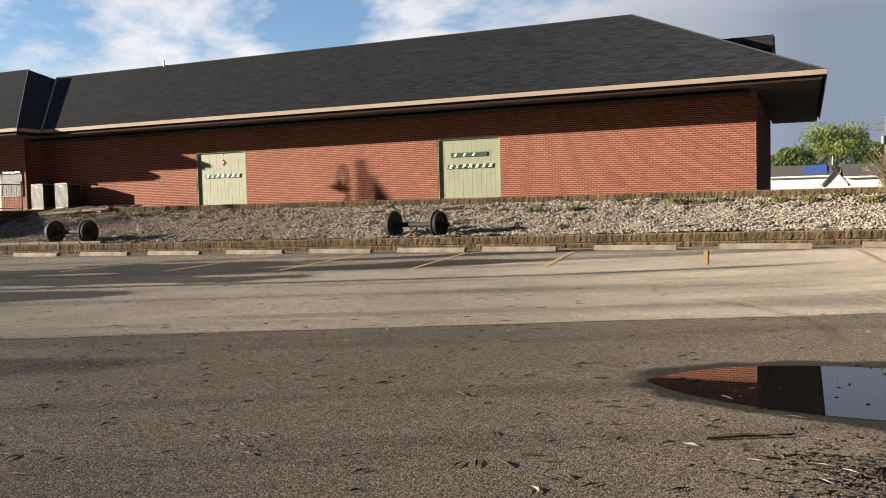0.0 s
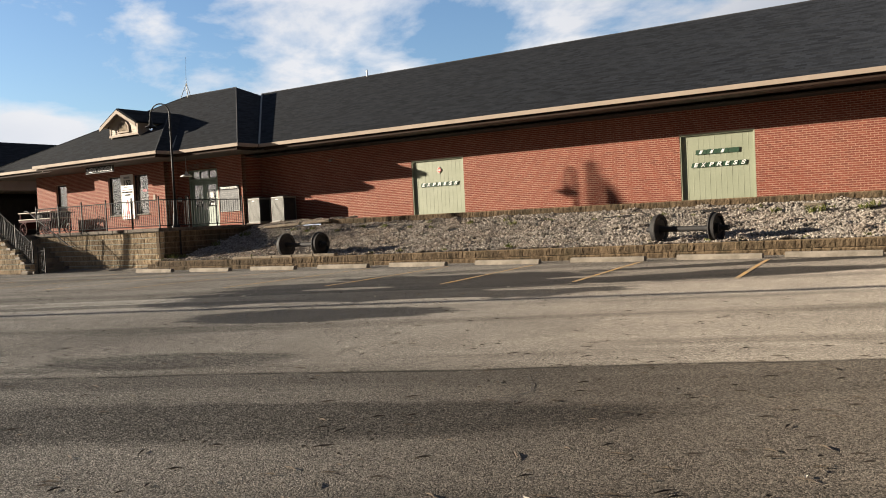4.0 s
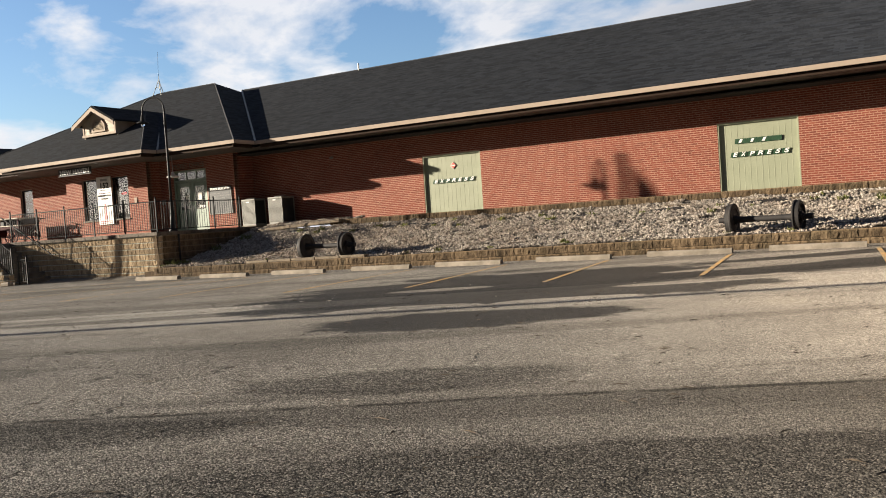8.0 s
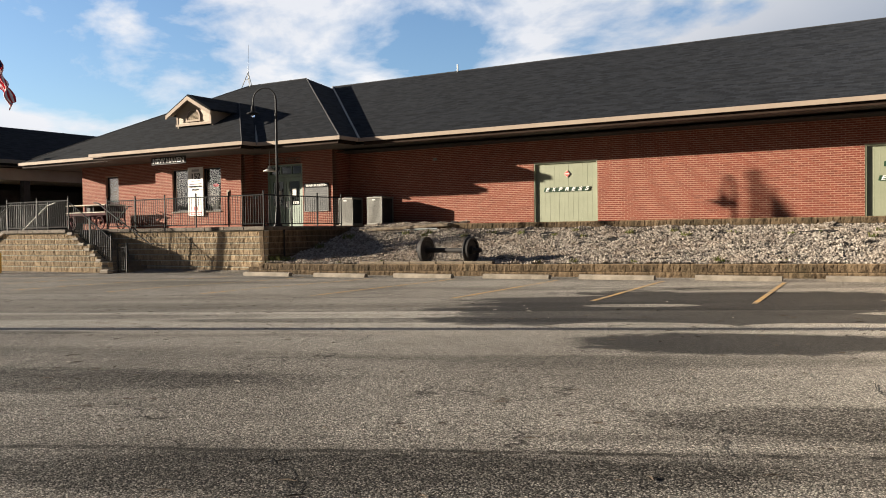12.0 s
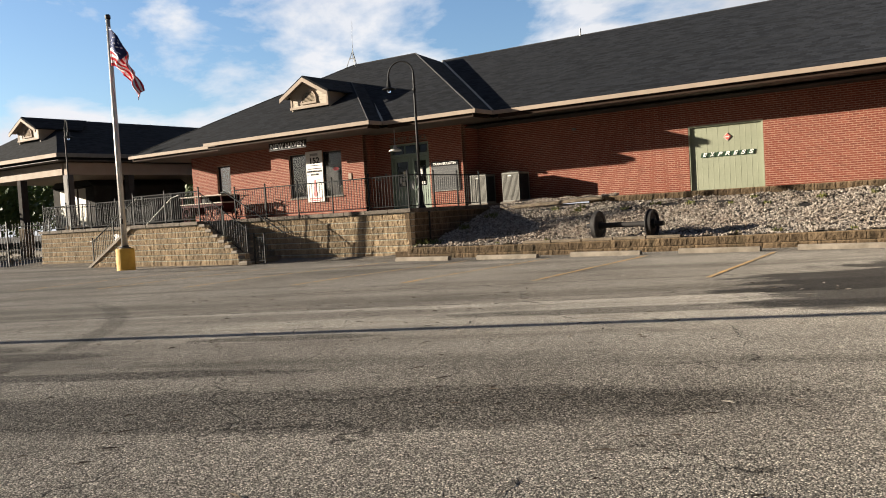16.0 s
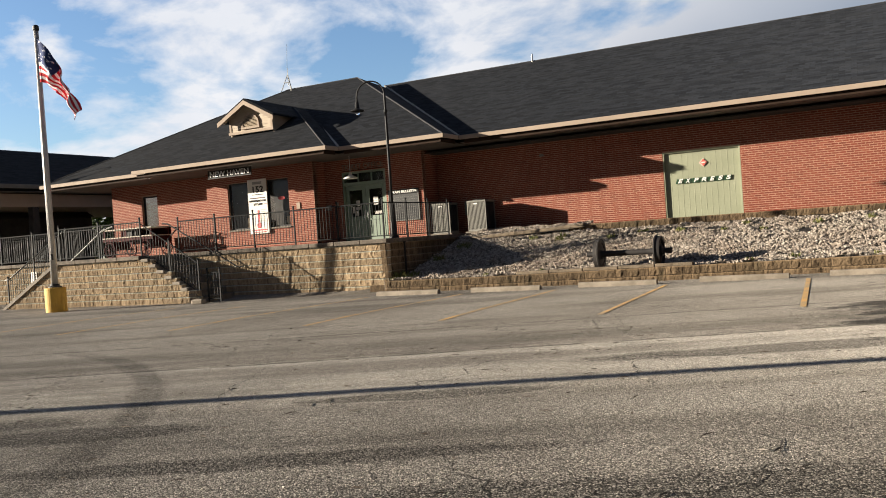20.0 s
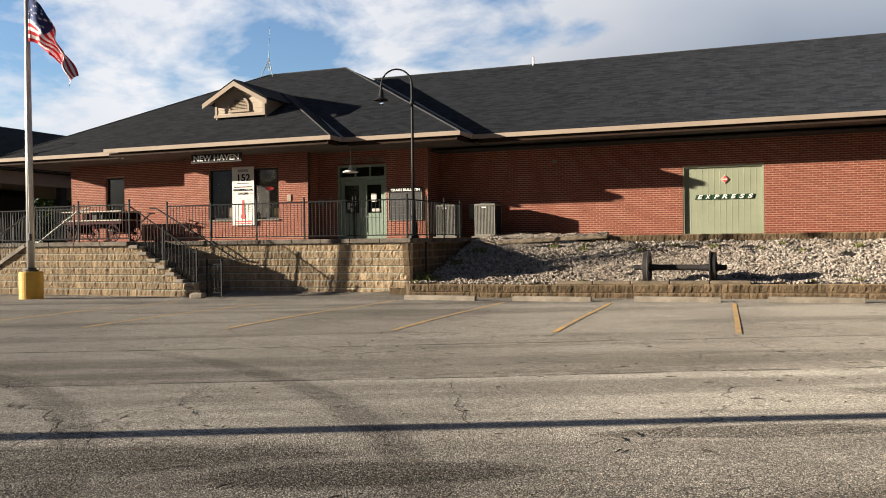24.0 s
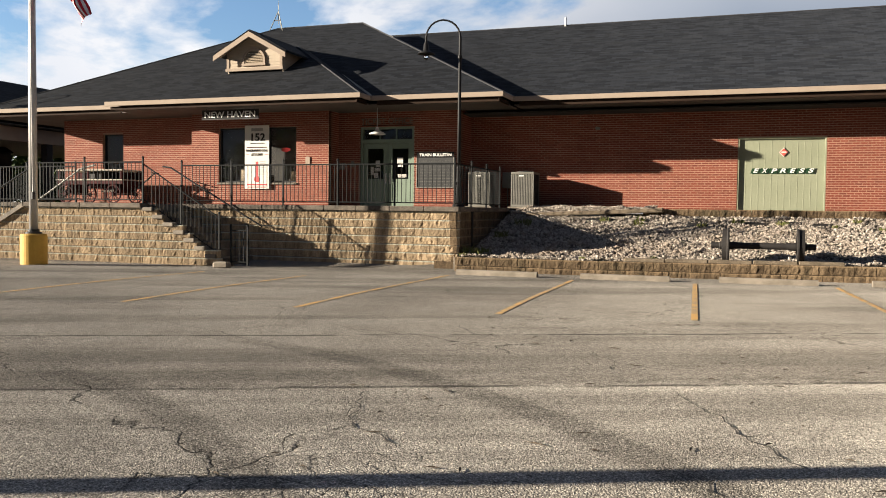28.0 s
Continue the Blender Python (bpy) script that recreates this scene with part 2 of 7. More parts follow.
def asphalt_material():
    k = Nodes("asphalt")
    N = k.noise
    # u along the paving lanes, which run askew to the building, and v across them
    mp = k.n("Mapping", Vector=k.co)
    mp.inputs["Rotation"].default_value = (0, 0, radians(-25))
    st = k.n("Mapping", Vector=mp.outputs[0])
    st.inputs["Scale"].default_value = (0.10, 1.0, 1.0)
    lane = st.outputs[0]
    sep = k.n("SeparateXYZ", Vector=mp.outputs[0])
    U, V = sep.outputs["X"], sep.outputs["Y"]
    wob = k.math("MULTIPLY_ADD", N(0.5, 4, 0.6), 0.30, -0.15)
    Vw = k.math("ADD", V, wob)
    vor = k.n("TexVoronoi", Vector=k.co, Scale=98.0)
    g = k.n("SeparateColor", Color=vor.outputs["Color"]).outputs[0]
    fine = N(170, 3)
    big = N(0.30, 6, 0.62)
    mid = N(2.2, 5, 0.65)
    streak = N(0.7, 6, 0.62, co=lane)
    east = k.n("MapRange", Value=U, From_Min=-8.2, From_Max=-3.8).outputs[0]
    near = k.ramp(k.math("DIVIDE", Vw, 40.0), 9.85 / 40, 9.95 / 40)      # 0 on the nearest lane
    west_base = k.mix(near, (0.635, 0.578, 0.497), (0.77, 0.70, 0.60))
    east_base = k.mix(near, (0.232, 0.194, 0.152), (0.64, 0.55, 0.448))
    base = k.mix(east, west_base, east_base)
    far = k.ramp(k.math("DIVIDE", Vw, 40.0), 18.1 / 40, 18.3 / 40)
    lane_mid = k.math("MULTIPLY", k.ramp(k.math("DIVIDE", Vw, 40.0), 15.2 / 40, 16.1 / 40, (1, 1, 1, 1), (0, 0, 0, 1)), k.math("SUBTRACT", 1.0, east))
    base = k.mix(k.math("MULTIPLY", lane_mid, 0.30), base, (0.19, 0.168, 0.142))
    base = k.mix(k.math("MULTIPLY", far, 0.38), base, (0.148, 0.126, 0.0999))
    # paler band just south of the joint, dark grit along the far lane's edge
    pale_edge = k.math("MULTIPLY", k.ramp(k.math("DIVIDE", Vw, 40.0), 15.0 / 40, 15.5 / 40), k.ramp(k.math("DIVIDE", Vw, 40.0), 15.65 / 40, 15.8 / 40, (1, 1, 1, 1), (0, 0, 0, 1)))
    base = k.mix(k.math("MULTIPLY", pale_edge, 0.40), base, (0.74, 0.66, 0.55))
    fringe = k.math("MULTIPLY", k.ramp(k.math("DIVIDE", Vw, 40.0), 18.15 / 40, 18.25 / 40), k.ramp(k.math("DIVIDE", Vw, 40.0), 18.3 / 40, 19.0 / 40, (1, 1, 1, 1), (0, 0, 0, 1)))
    fringe = k.math("MULTIPLY", fringe, k.ramp(k.math("ADD", k.math("MULTIPLY", N(2.6, 5, 0.7, co=lane), 0.6), k.math("MULTIPLY", N(6.0, 4, 0.7), 0.4)), 0.40, 0.58))
    base = k.mix(k.math("MULTIPLY", fringe, 0.65), base, (0.085, 0.072, 0.058))
    base = k.mix(k.math("MULTIPLY", k.ramp(big, 0.42, 0.66), 0.40), base, (0.141, 0.122, 0.0999))
    base = k.mix(k.math("MULTIPLY", k.ramp(streak, 0.50, 0.62), 0.45), base, (0.0962, 0.0829, 0.0666))
    base = k.mix(k.math("MULTIPLY", k.ramp(mid, 0.52, 0.72), 0.25), base, (0.34, 0.303, 0.252))
    # damp strips and patches
    warp = k.math("ADD", k.math("MULTIPLY_ADD", N(1.1, 8, 0.70, co=lane), 2.6, -1.3), k.math("MULTIPLY_ADD", N(1.7, 8, 0.72), 2.4, -1.2))

    def blot(u, v, ru, rv):
        dx = k.math("DIVIDE", k.math("SUBTRACT", U, u), ru)
        dy = k.math("DIVIDE", k.math("SUBTRACT", V, v), rv)
        d = k.math("SQRT", k.math("ADD", k.math("MULTIPLY", dx, dx), k.math("MULTIPLY", dy, dy)))
        return k.math("SUBTRACT", 1.0, d)

    def most(spots):
        best = None
        for spot in spots:
            w = blot(*spot)
            best = w if best is None else k.math("MAXIMUM", best, w)
        return best

    # standing damp behind the paving joint, with dried islands in it
    wet = most(((-7.2, 18.9, 4.6, 3.5), (-8.2, 17.4, 3.4, 1.8), (-5.4, 17.2, 2.8, 1.6), (-7.6, 14.5, 2.2, 1.0), (-1.5, 18.6, 3.6, 0.9), (0.5, 20.6, 5.0, 0.5)))
    dry = most(((-8.2, 19.0, 1.1, 0.34), (-8.6, 16.2, 1.2, 0.42), (-6.2, 16.15, 1.1, 0.30), (-4.2, 17.6, 1.4, 0.30), (-5.5, 21.6, 1.9, 0.28), (-10.0, 21.0, 1.5, 0.30), (-3.0, 19.4, 1.5, 0.25)))
    wet = k.math("SUBTRACT", k.math("MINIMUM", wet, 0.55), k.math("MULTIPLY", k.math("MAXIMUM", dry, 0.0), 2.4))
    wetm = k.ramp(k.math("ADD", wet, k.math("MULTIPLY", warp, 0.38)), 0.03, 0.20)
    damp = most(((-15.6, 12.12, 4.2, 0.72), (-6.3, 8.15, 3.6, 0.66), (-7.9, 10.7, 1.7, 0.56), (-10.8, 9.45, 2.6, 0.48), (-22.0, 15.2, 3.0, 0.5), (-12.0, 16.9, 4.0, 0.35), (-17.5, 13.5, 2.4, 0.22), (-21.5, 12.3, 2.6, 0.35), (-19.4, 14.7, 1.2, 0.36), (-16.6, 15.5, 1.3, 0.22)))
    dampm = k.ramp(k.math("ADD", damp, k.math("MULTIPLY", warp, 0.30)), 0.02, 0.28)
    # tyre marks
    c = k.n("SeparateXYZ", Vector=k.co)
    ring = None
    for r in (9.85, 9.85 - 2.1):
        dx, dy = k.math("SUBTRACT", c.outputs["X"], (-31.74)), k.math("SUBTRACT", c.outputs["Y"], (-0.09))
        d = k.math("SQRT", k.math("ADD", k.math("MULTIPLY", dx, dx), k.math("MULTIPLY", dy, dy)))
        w = k.math("SUBTRACT", 1.0, k.math("DIVIDE", k.math("ABSOLUTE", k.math("SUBTRACT", d, r)), 0.21))
        ring = w if ring is None else k.math("MAXIMUM", ring, w)
    ring = k.math("MULTIPLY", k.ramp(ring, 0.0, 0.5), k.ramp(k.math("ADD", blot(-20.3, 16.6, 5.2, 5.4), k.math("MULTIPLY", warp, 0.45)), 0.05, 0.45))
    dx, dy = k.math("SUBTRACT", c.outputs["X"], -4.69), k.math("SUBTRACT", c.outputs["Y"], 8.7)
    d = k.math("SQRT", k.math("ADD", k.math("MULTIPLY", dx, dx), k.math("MULTIPLY", dy, dy)))
    skid = k.math("SUBTRACT", 1.0, k.math("DIVIDE", k.math("ABSOLUTE", k.math("SUBTRACT", d, 3.63)), 0.12))
    skid = k.math("MULTIPLY", k.ramp(skid, 0.0, 0.6), k.ramp(blot(2.9, 9.9, 1.4, 2.0), 0.0, 0.4))
    ring = k.math("MAXIMUM", ring, k.math("MULTIPLY", skid, 0.7))
    dark = k.math("MAXIMUM", dampm, k.math("MULTIPLY", ring, 0.66))
    # dirt swept up along the foot of the low wall
    foot = k.ramp(k.math("ADD", k.math("DIVIDE", k.math("SUBTRACT", c.outputs["Y"], 18.2), 2.2), k.math("MULTIPLY_ADD", N(1.5, 6, 0.7), 0.8, -0.4)), 0.25, 0.75)
    dark = k.math("MAXIMUM", dark, k.math("MULTIPLY", foot, 0.62))
    # a wet rim round the puddle
    px, py = k.math("DIVIDE", k.math("SUBTRACT", c.outputs["X"], 0.25), 2.82), k.math("DIVIDE", k.math("SUBTRACT", c.outputs["Y"], 6.64), 1.20)
    rim = k.math("SUBTRACT", 1.0, k.math("SQRT", k.math("ADD", k.math("MULTIPLY", px, px), k.math("MULTIPLY", py, py))))
    rim = k.ramp(k.math("ADD", rim, k.math("MULTIPLY_ADD", N(2.5, 6, 0.6), 0.24, -0.12)), 0.0, 0.05)
    wetm = k.math("MAXIMUM", wetm, rim)
    # aggregate: coarse and open on the nearer lanes to the west, finer elsewhere
    vor2 = k.n("TexVoronoi", Vector=k.co, Scale=82.0)
    grit = N(210, 2, 0.6)
    g2 = k.n("SeparateColor", Color=vor2.outputs["Color"]).outputs[0]
    coarse = k.math("MULTIPLY", k.math("SUBTRACT", 1.0, k.math("MULTIPLY", east, 0.75)), k.ramp(k.math("DIVIDE", Vw, 40.0), 13.0 / 40, 18.0 / 40, (1, 1, 1, 1), (0.35, 0.35, 0.35, 1)))
    tone = k.math("MULTIPLY_ADD", k.math("POWER", g, 1.5), 1.55, 0.36)
    tone2 = k.math("MULTIPLY_ADD", k.math("POWER", g2, 1.8), 1.35, 0.50)
    gap = k.math("MULTIPLY", k.ramp(vor2.outputs["Distance"], 0.36, 0.60), 0.75)
    tone2 = k.math("MULTIPLY", tone2, k.math("SUBTRACT", 1.12, gap))
    tone2 = k.math("MULTIPLY", tone2, k.math("MULTIPLY_ADD", k.ramp(grit, 0.38, 0.62), 0.6, 0.70))
    tone = k.math("ADD", k.math("MULTIPLY", tone, k.math("SUBTRACT", 1.0, coarse)), k.math("MULTIPLY", tone2, coarse))
    tone = k.math("MULTIPLY", tone, k.math("MULTIPLY_ADD", k.ramp(fine, 0.40, 0.62), -0.40, 1.16))
    # the binder darkens more than the stones that stand out of it
    tone = k.math("MULTIPLY", tone, k.math("SUBTRACT", 1.0, k.math("MULTIPLY", dark, k.math("MULTIPLY_ADD", g2, -0.42, 0.74))))
    tone = k.math("MULTIPLY", tone, k.math("MULTIPLY_ADD", wetm, -0.60, 0.75))
    tone = k.math("MULTIPLY", tone, k.math("MULTIPLY_ADD", k.ramp(N(26, 4, 0.7), 0.30, 0.70), 0.36, 0.82))
    tc3 = k.n("CombineXYZ", X=tone, Y=tone, Z=tone).outputs[0]
    base = k.mix(1.0, base, tc3, "MULTIPLY")
    # seams between the lanes, and cracks
    seam = None
    for v in (18.2, 20.9, 9.9):
        w = k.math("SUBTRACT", 1.0, k.math("DIVIDE", k.math("ABSOLUTE", k.math("SUBTRACT", Vw, v)), 0.05))
        seam = w if seam is None else k.math("MAXIMUM", seam, w)
    seam = k.math("MULTIPLY", k.ramp(seam, 0.0, 0.6), k.ramp(N(1.6, 4, 0.65), 0.36, 0.50))
    cw = k.n("VectorMath")
    cw.operation = "ADD"
    wn = k.n("TexNoise", Vector=k.co, Scale=1.4, Detail=6.0)
    ws = k.n("VectorMath"); ws.operation = "SCALE"; ws.inputs["Scale"].default_value = 1.1
    k.link(wn.outputs["Color"], ws.inputs[0]); k.link(k.co, cw.inputs[0]); k.link(ws.outputs[0], cw.inputs[1])
    cv = k.n("TexVoronoi", Vector=cw.outputs[0], Scale=0.24)
    cv.feature = "DISTANCE_TO_EDGE"
    crack = k.math("MULTIPLY", k.ramp(cv.outputs["Distance"], 0.0, 0.0045, (1, 1, 1, 1), (0, 0, 0, 1)), k.ramp(N(0.45, 3), 0.48, 0.54))
    cv2 = k.n("TexVoronoi", Vector=cw.outputs[0], Scale=0.62)
    cv2.feature = "DISTANCE_TO_EDGE"
    crack2 = k.math("MULTIPLY", k.ramp(cv2.outputs["Distance"], 0.0, 0.006, (1, 1, 1, 1), (0, 0, 0, 1)), k.ramp(N(0.33, 3), 0.55, 0.60))
    crack = k.math("MULTIPLY", k.math("MAXIMUM", crack, k.math("MULTIPLY", crack2, 0.75)), k.math("MULTIPLY_ADD", east, -0.85, 1.0))
    crack = k.math("MAXIMUM", crack, k.math("MULTIPLY", seam, 0.8))
    base = k.mix(k.math("MULTIPLY", crack, 0.85), base, (0.0148, 0.0133, 0.0111))
    rough = k.math("MULTIPLY_ADD", wetm, -0.25, 0.98)
    h = k.math("ADD", k.math("MULTIPLY", vor2.outputs["Distance"], k.math("MULTIPLY", coarse, -1.1)), k.math("MULTIPLY", fine, 0.5))
    h = k.math("ADD", h, k.math("MULTIPLY", vor.outputs["Distance"], -0.5))
    h = k.math("SUBTRACT", h, k.math("MULTIPLY", crack, 1.2))
    k.bump(h, 0.75, 0.010)
    return k.set(Base_Color=base, Roughness=rough, Specular_IOR_Level=k.math("MULTIPLY_ADD", wetm, 0.05, 0.10), Diffuse_Roughness=0.6)


def shingle_material():
    k = Nodes("shingle")
    # courses by height and along the slope
    uv = k.n("UVMap").outputs[0]
    br = k.n("TexBrick", Vector=uv, Scale=1.0, Mortar_Size=0.006, Brick_Width=0.32, Row_Height=0.14, Color1=(0.0065, 0.0082, 0.0122, 1), Color2=(0.031, 0.0355, 0.0455, 1), Mortar=(0.007, 0.0075, 0.0085, 1))
    sm = k.n("Mapping", Vector=uv)
    sm.inputs["Scale"].default_value = (0.5, 3.6, 1.0)
    col = k.mix(k.math("MULTIPLY", k.noise(0.5, 6, 0.6), 0.35), br.outputs["Color"], (0.0165, 0.0182, 0.0212))
    col = k.mix(k.math("MULTIPLY", k.ramp(k.noise(1.6, 5, 0.65, co=sm.outputs[0]), 0.46, 0.66), 0.55), col, (0.032, 0.034, 0.038))
    col = k.mix(k.math("MULTIPLY", k.ramp(k.noise(90, 3), 0.45, 0.75), 0.35), col, (0.033, 0.0345, 0.037))
    k.bump(br.outputs["Fac"], 0.6, -0.012)
    return k.set(Base_Color=col, Roughness=0.92, Specular_IOR_Level=0.12, Diffuse_Roughness=1.0)


def leaf_material(name, a, b):
    k = Nodes(name)
    r = k.n("NewGeometry").outputs["Random Per Island"]
    col = k.mix(r, a, b)
    k.set(Base_Color=col, Roughness=0.6, Specular_IOR_Level=0.3)
    k.b.inputs["Transmission Weight"].default_value = 0.0
    return k.m


def stone_material():
    k = Nodes("gravel_stone")
    r = k.n("NewGeometry").outputs["Random Per Island"]
    ramp = k.n("ValToRGB", Fac=r)
    e = ramp.color_ramp.elements
    e[0].position, e[0].color = 0.0, (0.14, 0.118, 0.098, 1)
    e[1].position, e[1].color = 1.0, (0.64, 0.575, 0.495, 1)
    x = e.new(0.25); x.color = (0.29, 0.247, 0.205, 1)
    x = e.new(0.60); x.color = (0.42, 0.365, 0.305, 1)
    col = k.mix(k.math("MULTIPLY", k.noise(30, 4), 0.35), ramp.outputs[0], (0.26, 0.222, 0.185))
    patch = k.ramp(k.noise(0.7, 5, 0.6), 0.46, 0.64)
    col = k.mix(k.math("MULTIPLY", patch, 0.30), col, (0.36, 0.27, 0.20))
    return k.set(Base_Color=col, Roughness=0.9, Specular_IOR_Level=0.2, Diffuse_Roughness=0.6)


def block_material(name, a, b, pale_edge, moss):
    """Split-face concrete block: rough streaked face, paler upper edge, moss."""
    k = Nodes(name)
    st = k.n("Mapping", Vector=k.n("NewGeometry").outputs["Position"])
    st.inputs["Scale"].default_value = (1.0, 1.0, 0.28)
    streak = k.noise(9.0, 6, 0.68, co=st.outputs[0])
    grain = k.noise(34, 5, 0.7)
    col = k.mix(k.ramp(k.math("ADD", k.math("MULTIPLY", streak, 0.6), k.math("MULTIPLY", grain, 0.4)), 0.40, 0.60), a, b)
    r = k.n("ObjectInfo").outputs["Random"]
    col = k.mix(k.math("MULTIPLY", r, 0.40), col, tuple(v * 0.6 for v in b))
    z = k.n("SeparateXYZ", Vector=k.co).outputs["Z"]
    edge = k.math("MULTIPLY", k.ramp(k.math("ADD", z, k.math("MULTIPLY", grain, 0.03)), 0.172, 0.188), pale_edge)
    col = k.mix(edge, col, tuple(min(0.6, v * 1.55) for v in a))
    col = k.mix(k.math("MULTIPLY", k.ramp(k.noise(1.3, 6, 0.7, co=st.outputs[0]), 0.50, 0.64), moss), col, (0.040, 0.038, 0.022))
    k.bump(k.math("ADD", k.math("MULTIPLY", streak, 0.7), k.math("MULTIPLY", grain, 0.5)), 0.9, 0.035)
    return k.set(Base_Color=col, Roughness=0.95, Specular_IOR_Level=0.15, Diffuse_Roughness=0.8)


def paint_line_material():
    k = Nodes("worn_yellow_paint")
    wear = k.ramp(k.math("ADD", k.math("MULTIPLY", k.noise(3.0, 5, 0.65), 0.7), k.math("MULTIPLY", k.noise(60, 3), 0.3)), 0.44, 0.58)
    col = k.mix(wear, (0.66, 0.375, 0.105), (0.36, 0.27, 0.165))
    k.bump(k.noise(90, 3), 0.5, 0.006)
    return k.set(Base_Color=col, Roughness=0.85)


def flag_material():
    k = Nodes("flag_cloth")
    uv = k.n("UVMap").outputs[0]
    s = k.n("SeparateXYZ", Vector=uv)
    U, V = s.outputs["X"], s.outputs["Y"]
    stripe = k.math("GREATER_THAN", k.math("FRACT", k.math("MULTIPLY", V, 6.5)), 0.5)
    col = k.mix(stripe, (0.50, 0.025, 0.035), (0.75, 0.73, 0.72))
    canton = k.math("MULTIPLY", k.math("LESS_THAN", U, 0.4), k.math("GREATER_THAN", V, 0.4615))
    star = k.n("TexVoronoi", Vector=uv, Scale=16.0).outputs["Distance"]
    blue = k.mix(k.math("LESS_THAN", star, 0.26), (0.02, 0.035, 0.11), (0.6, 0.6, 0.65))
    col = k.mix(canton, col, blue)
    return k.set(Base_Color=col, Roughness=0.8, Specular_IOR_Level=0.2)


def glass_material(name, tint=(1, 1, 1)):
    k = Nodes(name)
    k.bump(k.noise(0.8, 2), 0.012, 0.01)
    return k.set(Base_Color=tint, Roughness=0.02, Transmission_Weight=1.0, IOR=1.45)


def water_material():
    k = Nodes("puddle_water")
    # shading normal tilted so that the mirror picks up lower parts of the wall
    tilt = k.n("CombineXYZ", X=0.0, Y=math.sin(radians(1.2)), Z=math.cos(radians(1.2)))
    bp = k.n("Bump", Strength=0.02, Distance=0.004, Height=k.noise(3.0, 2), Normal=tilt.outputs[0])
    k.link(bp.outputs[0], k.b.inputs["Normal"])
    return k.set(Base_Color=(0.012, 0.011, 0.010), Roughness=0.015, Specular_IOR_Level=0.9, IOR=1.45)


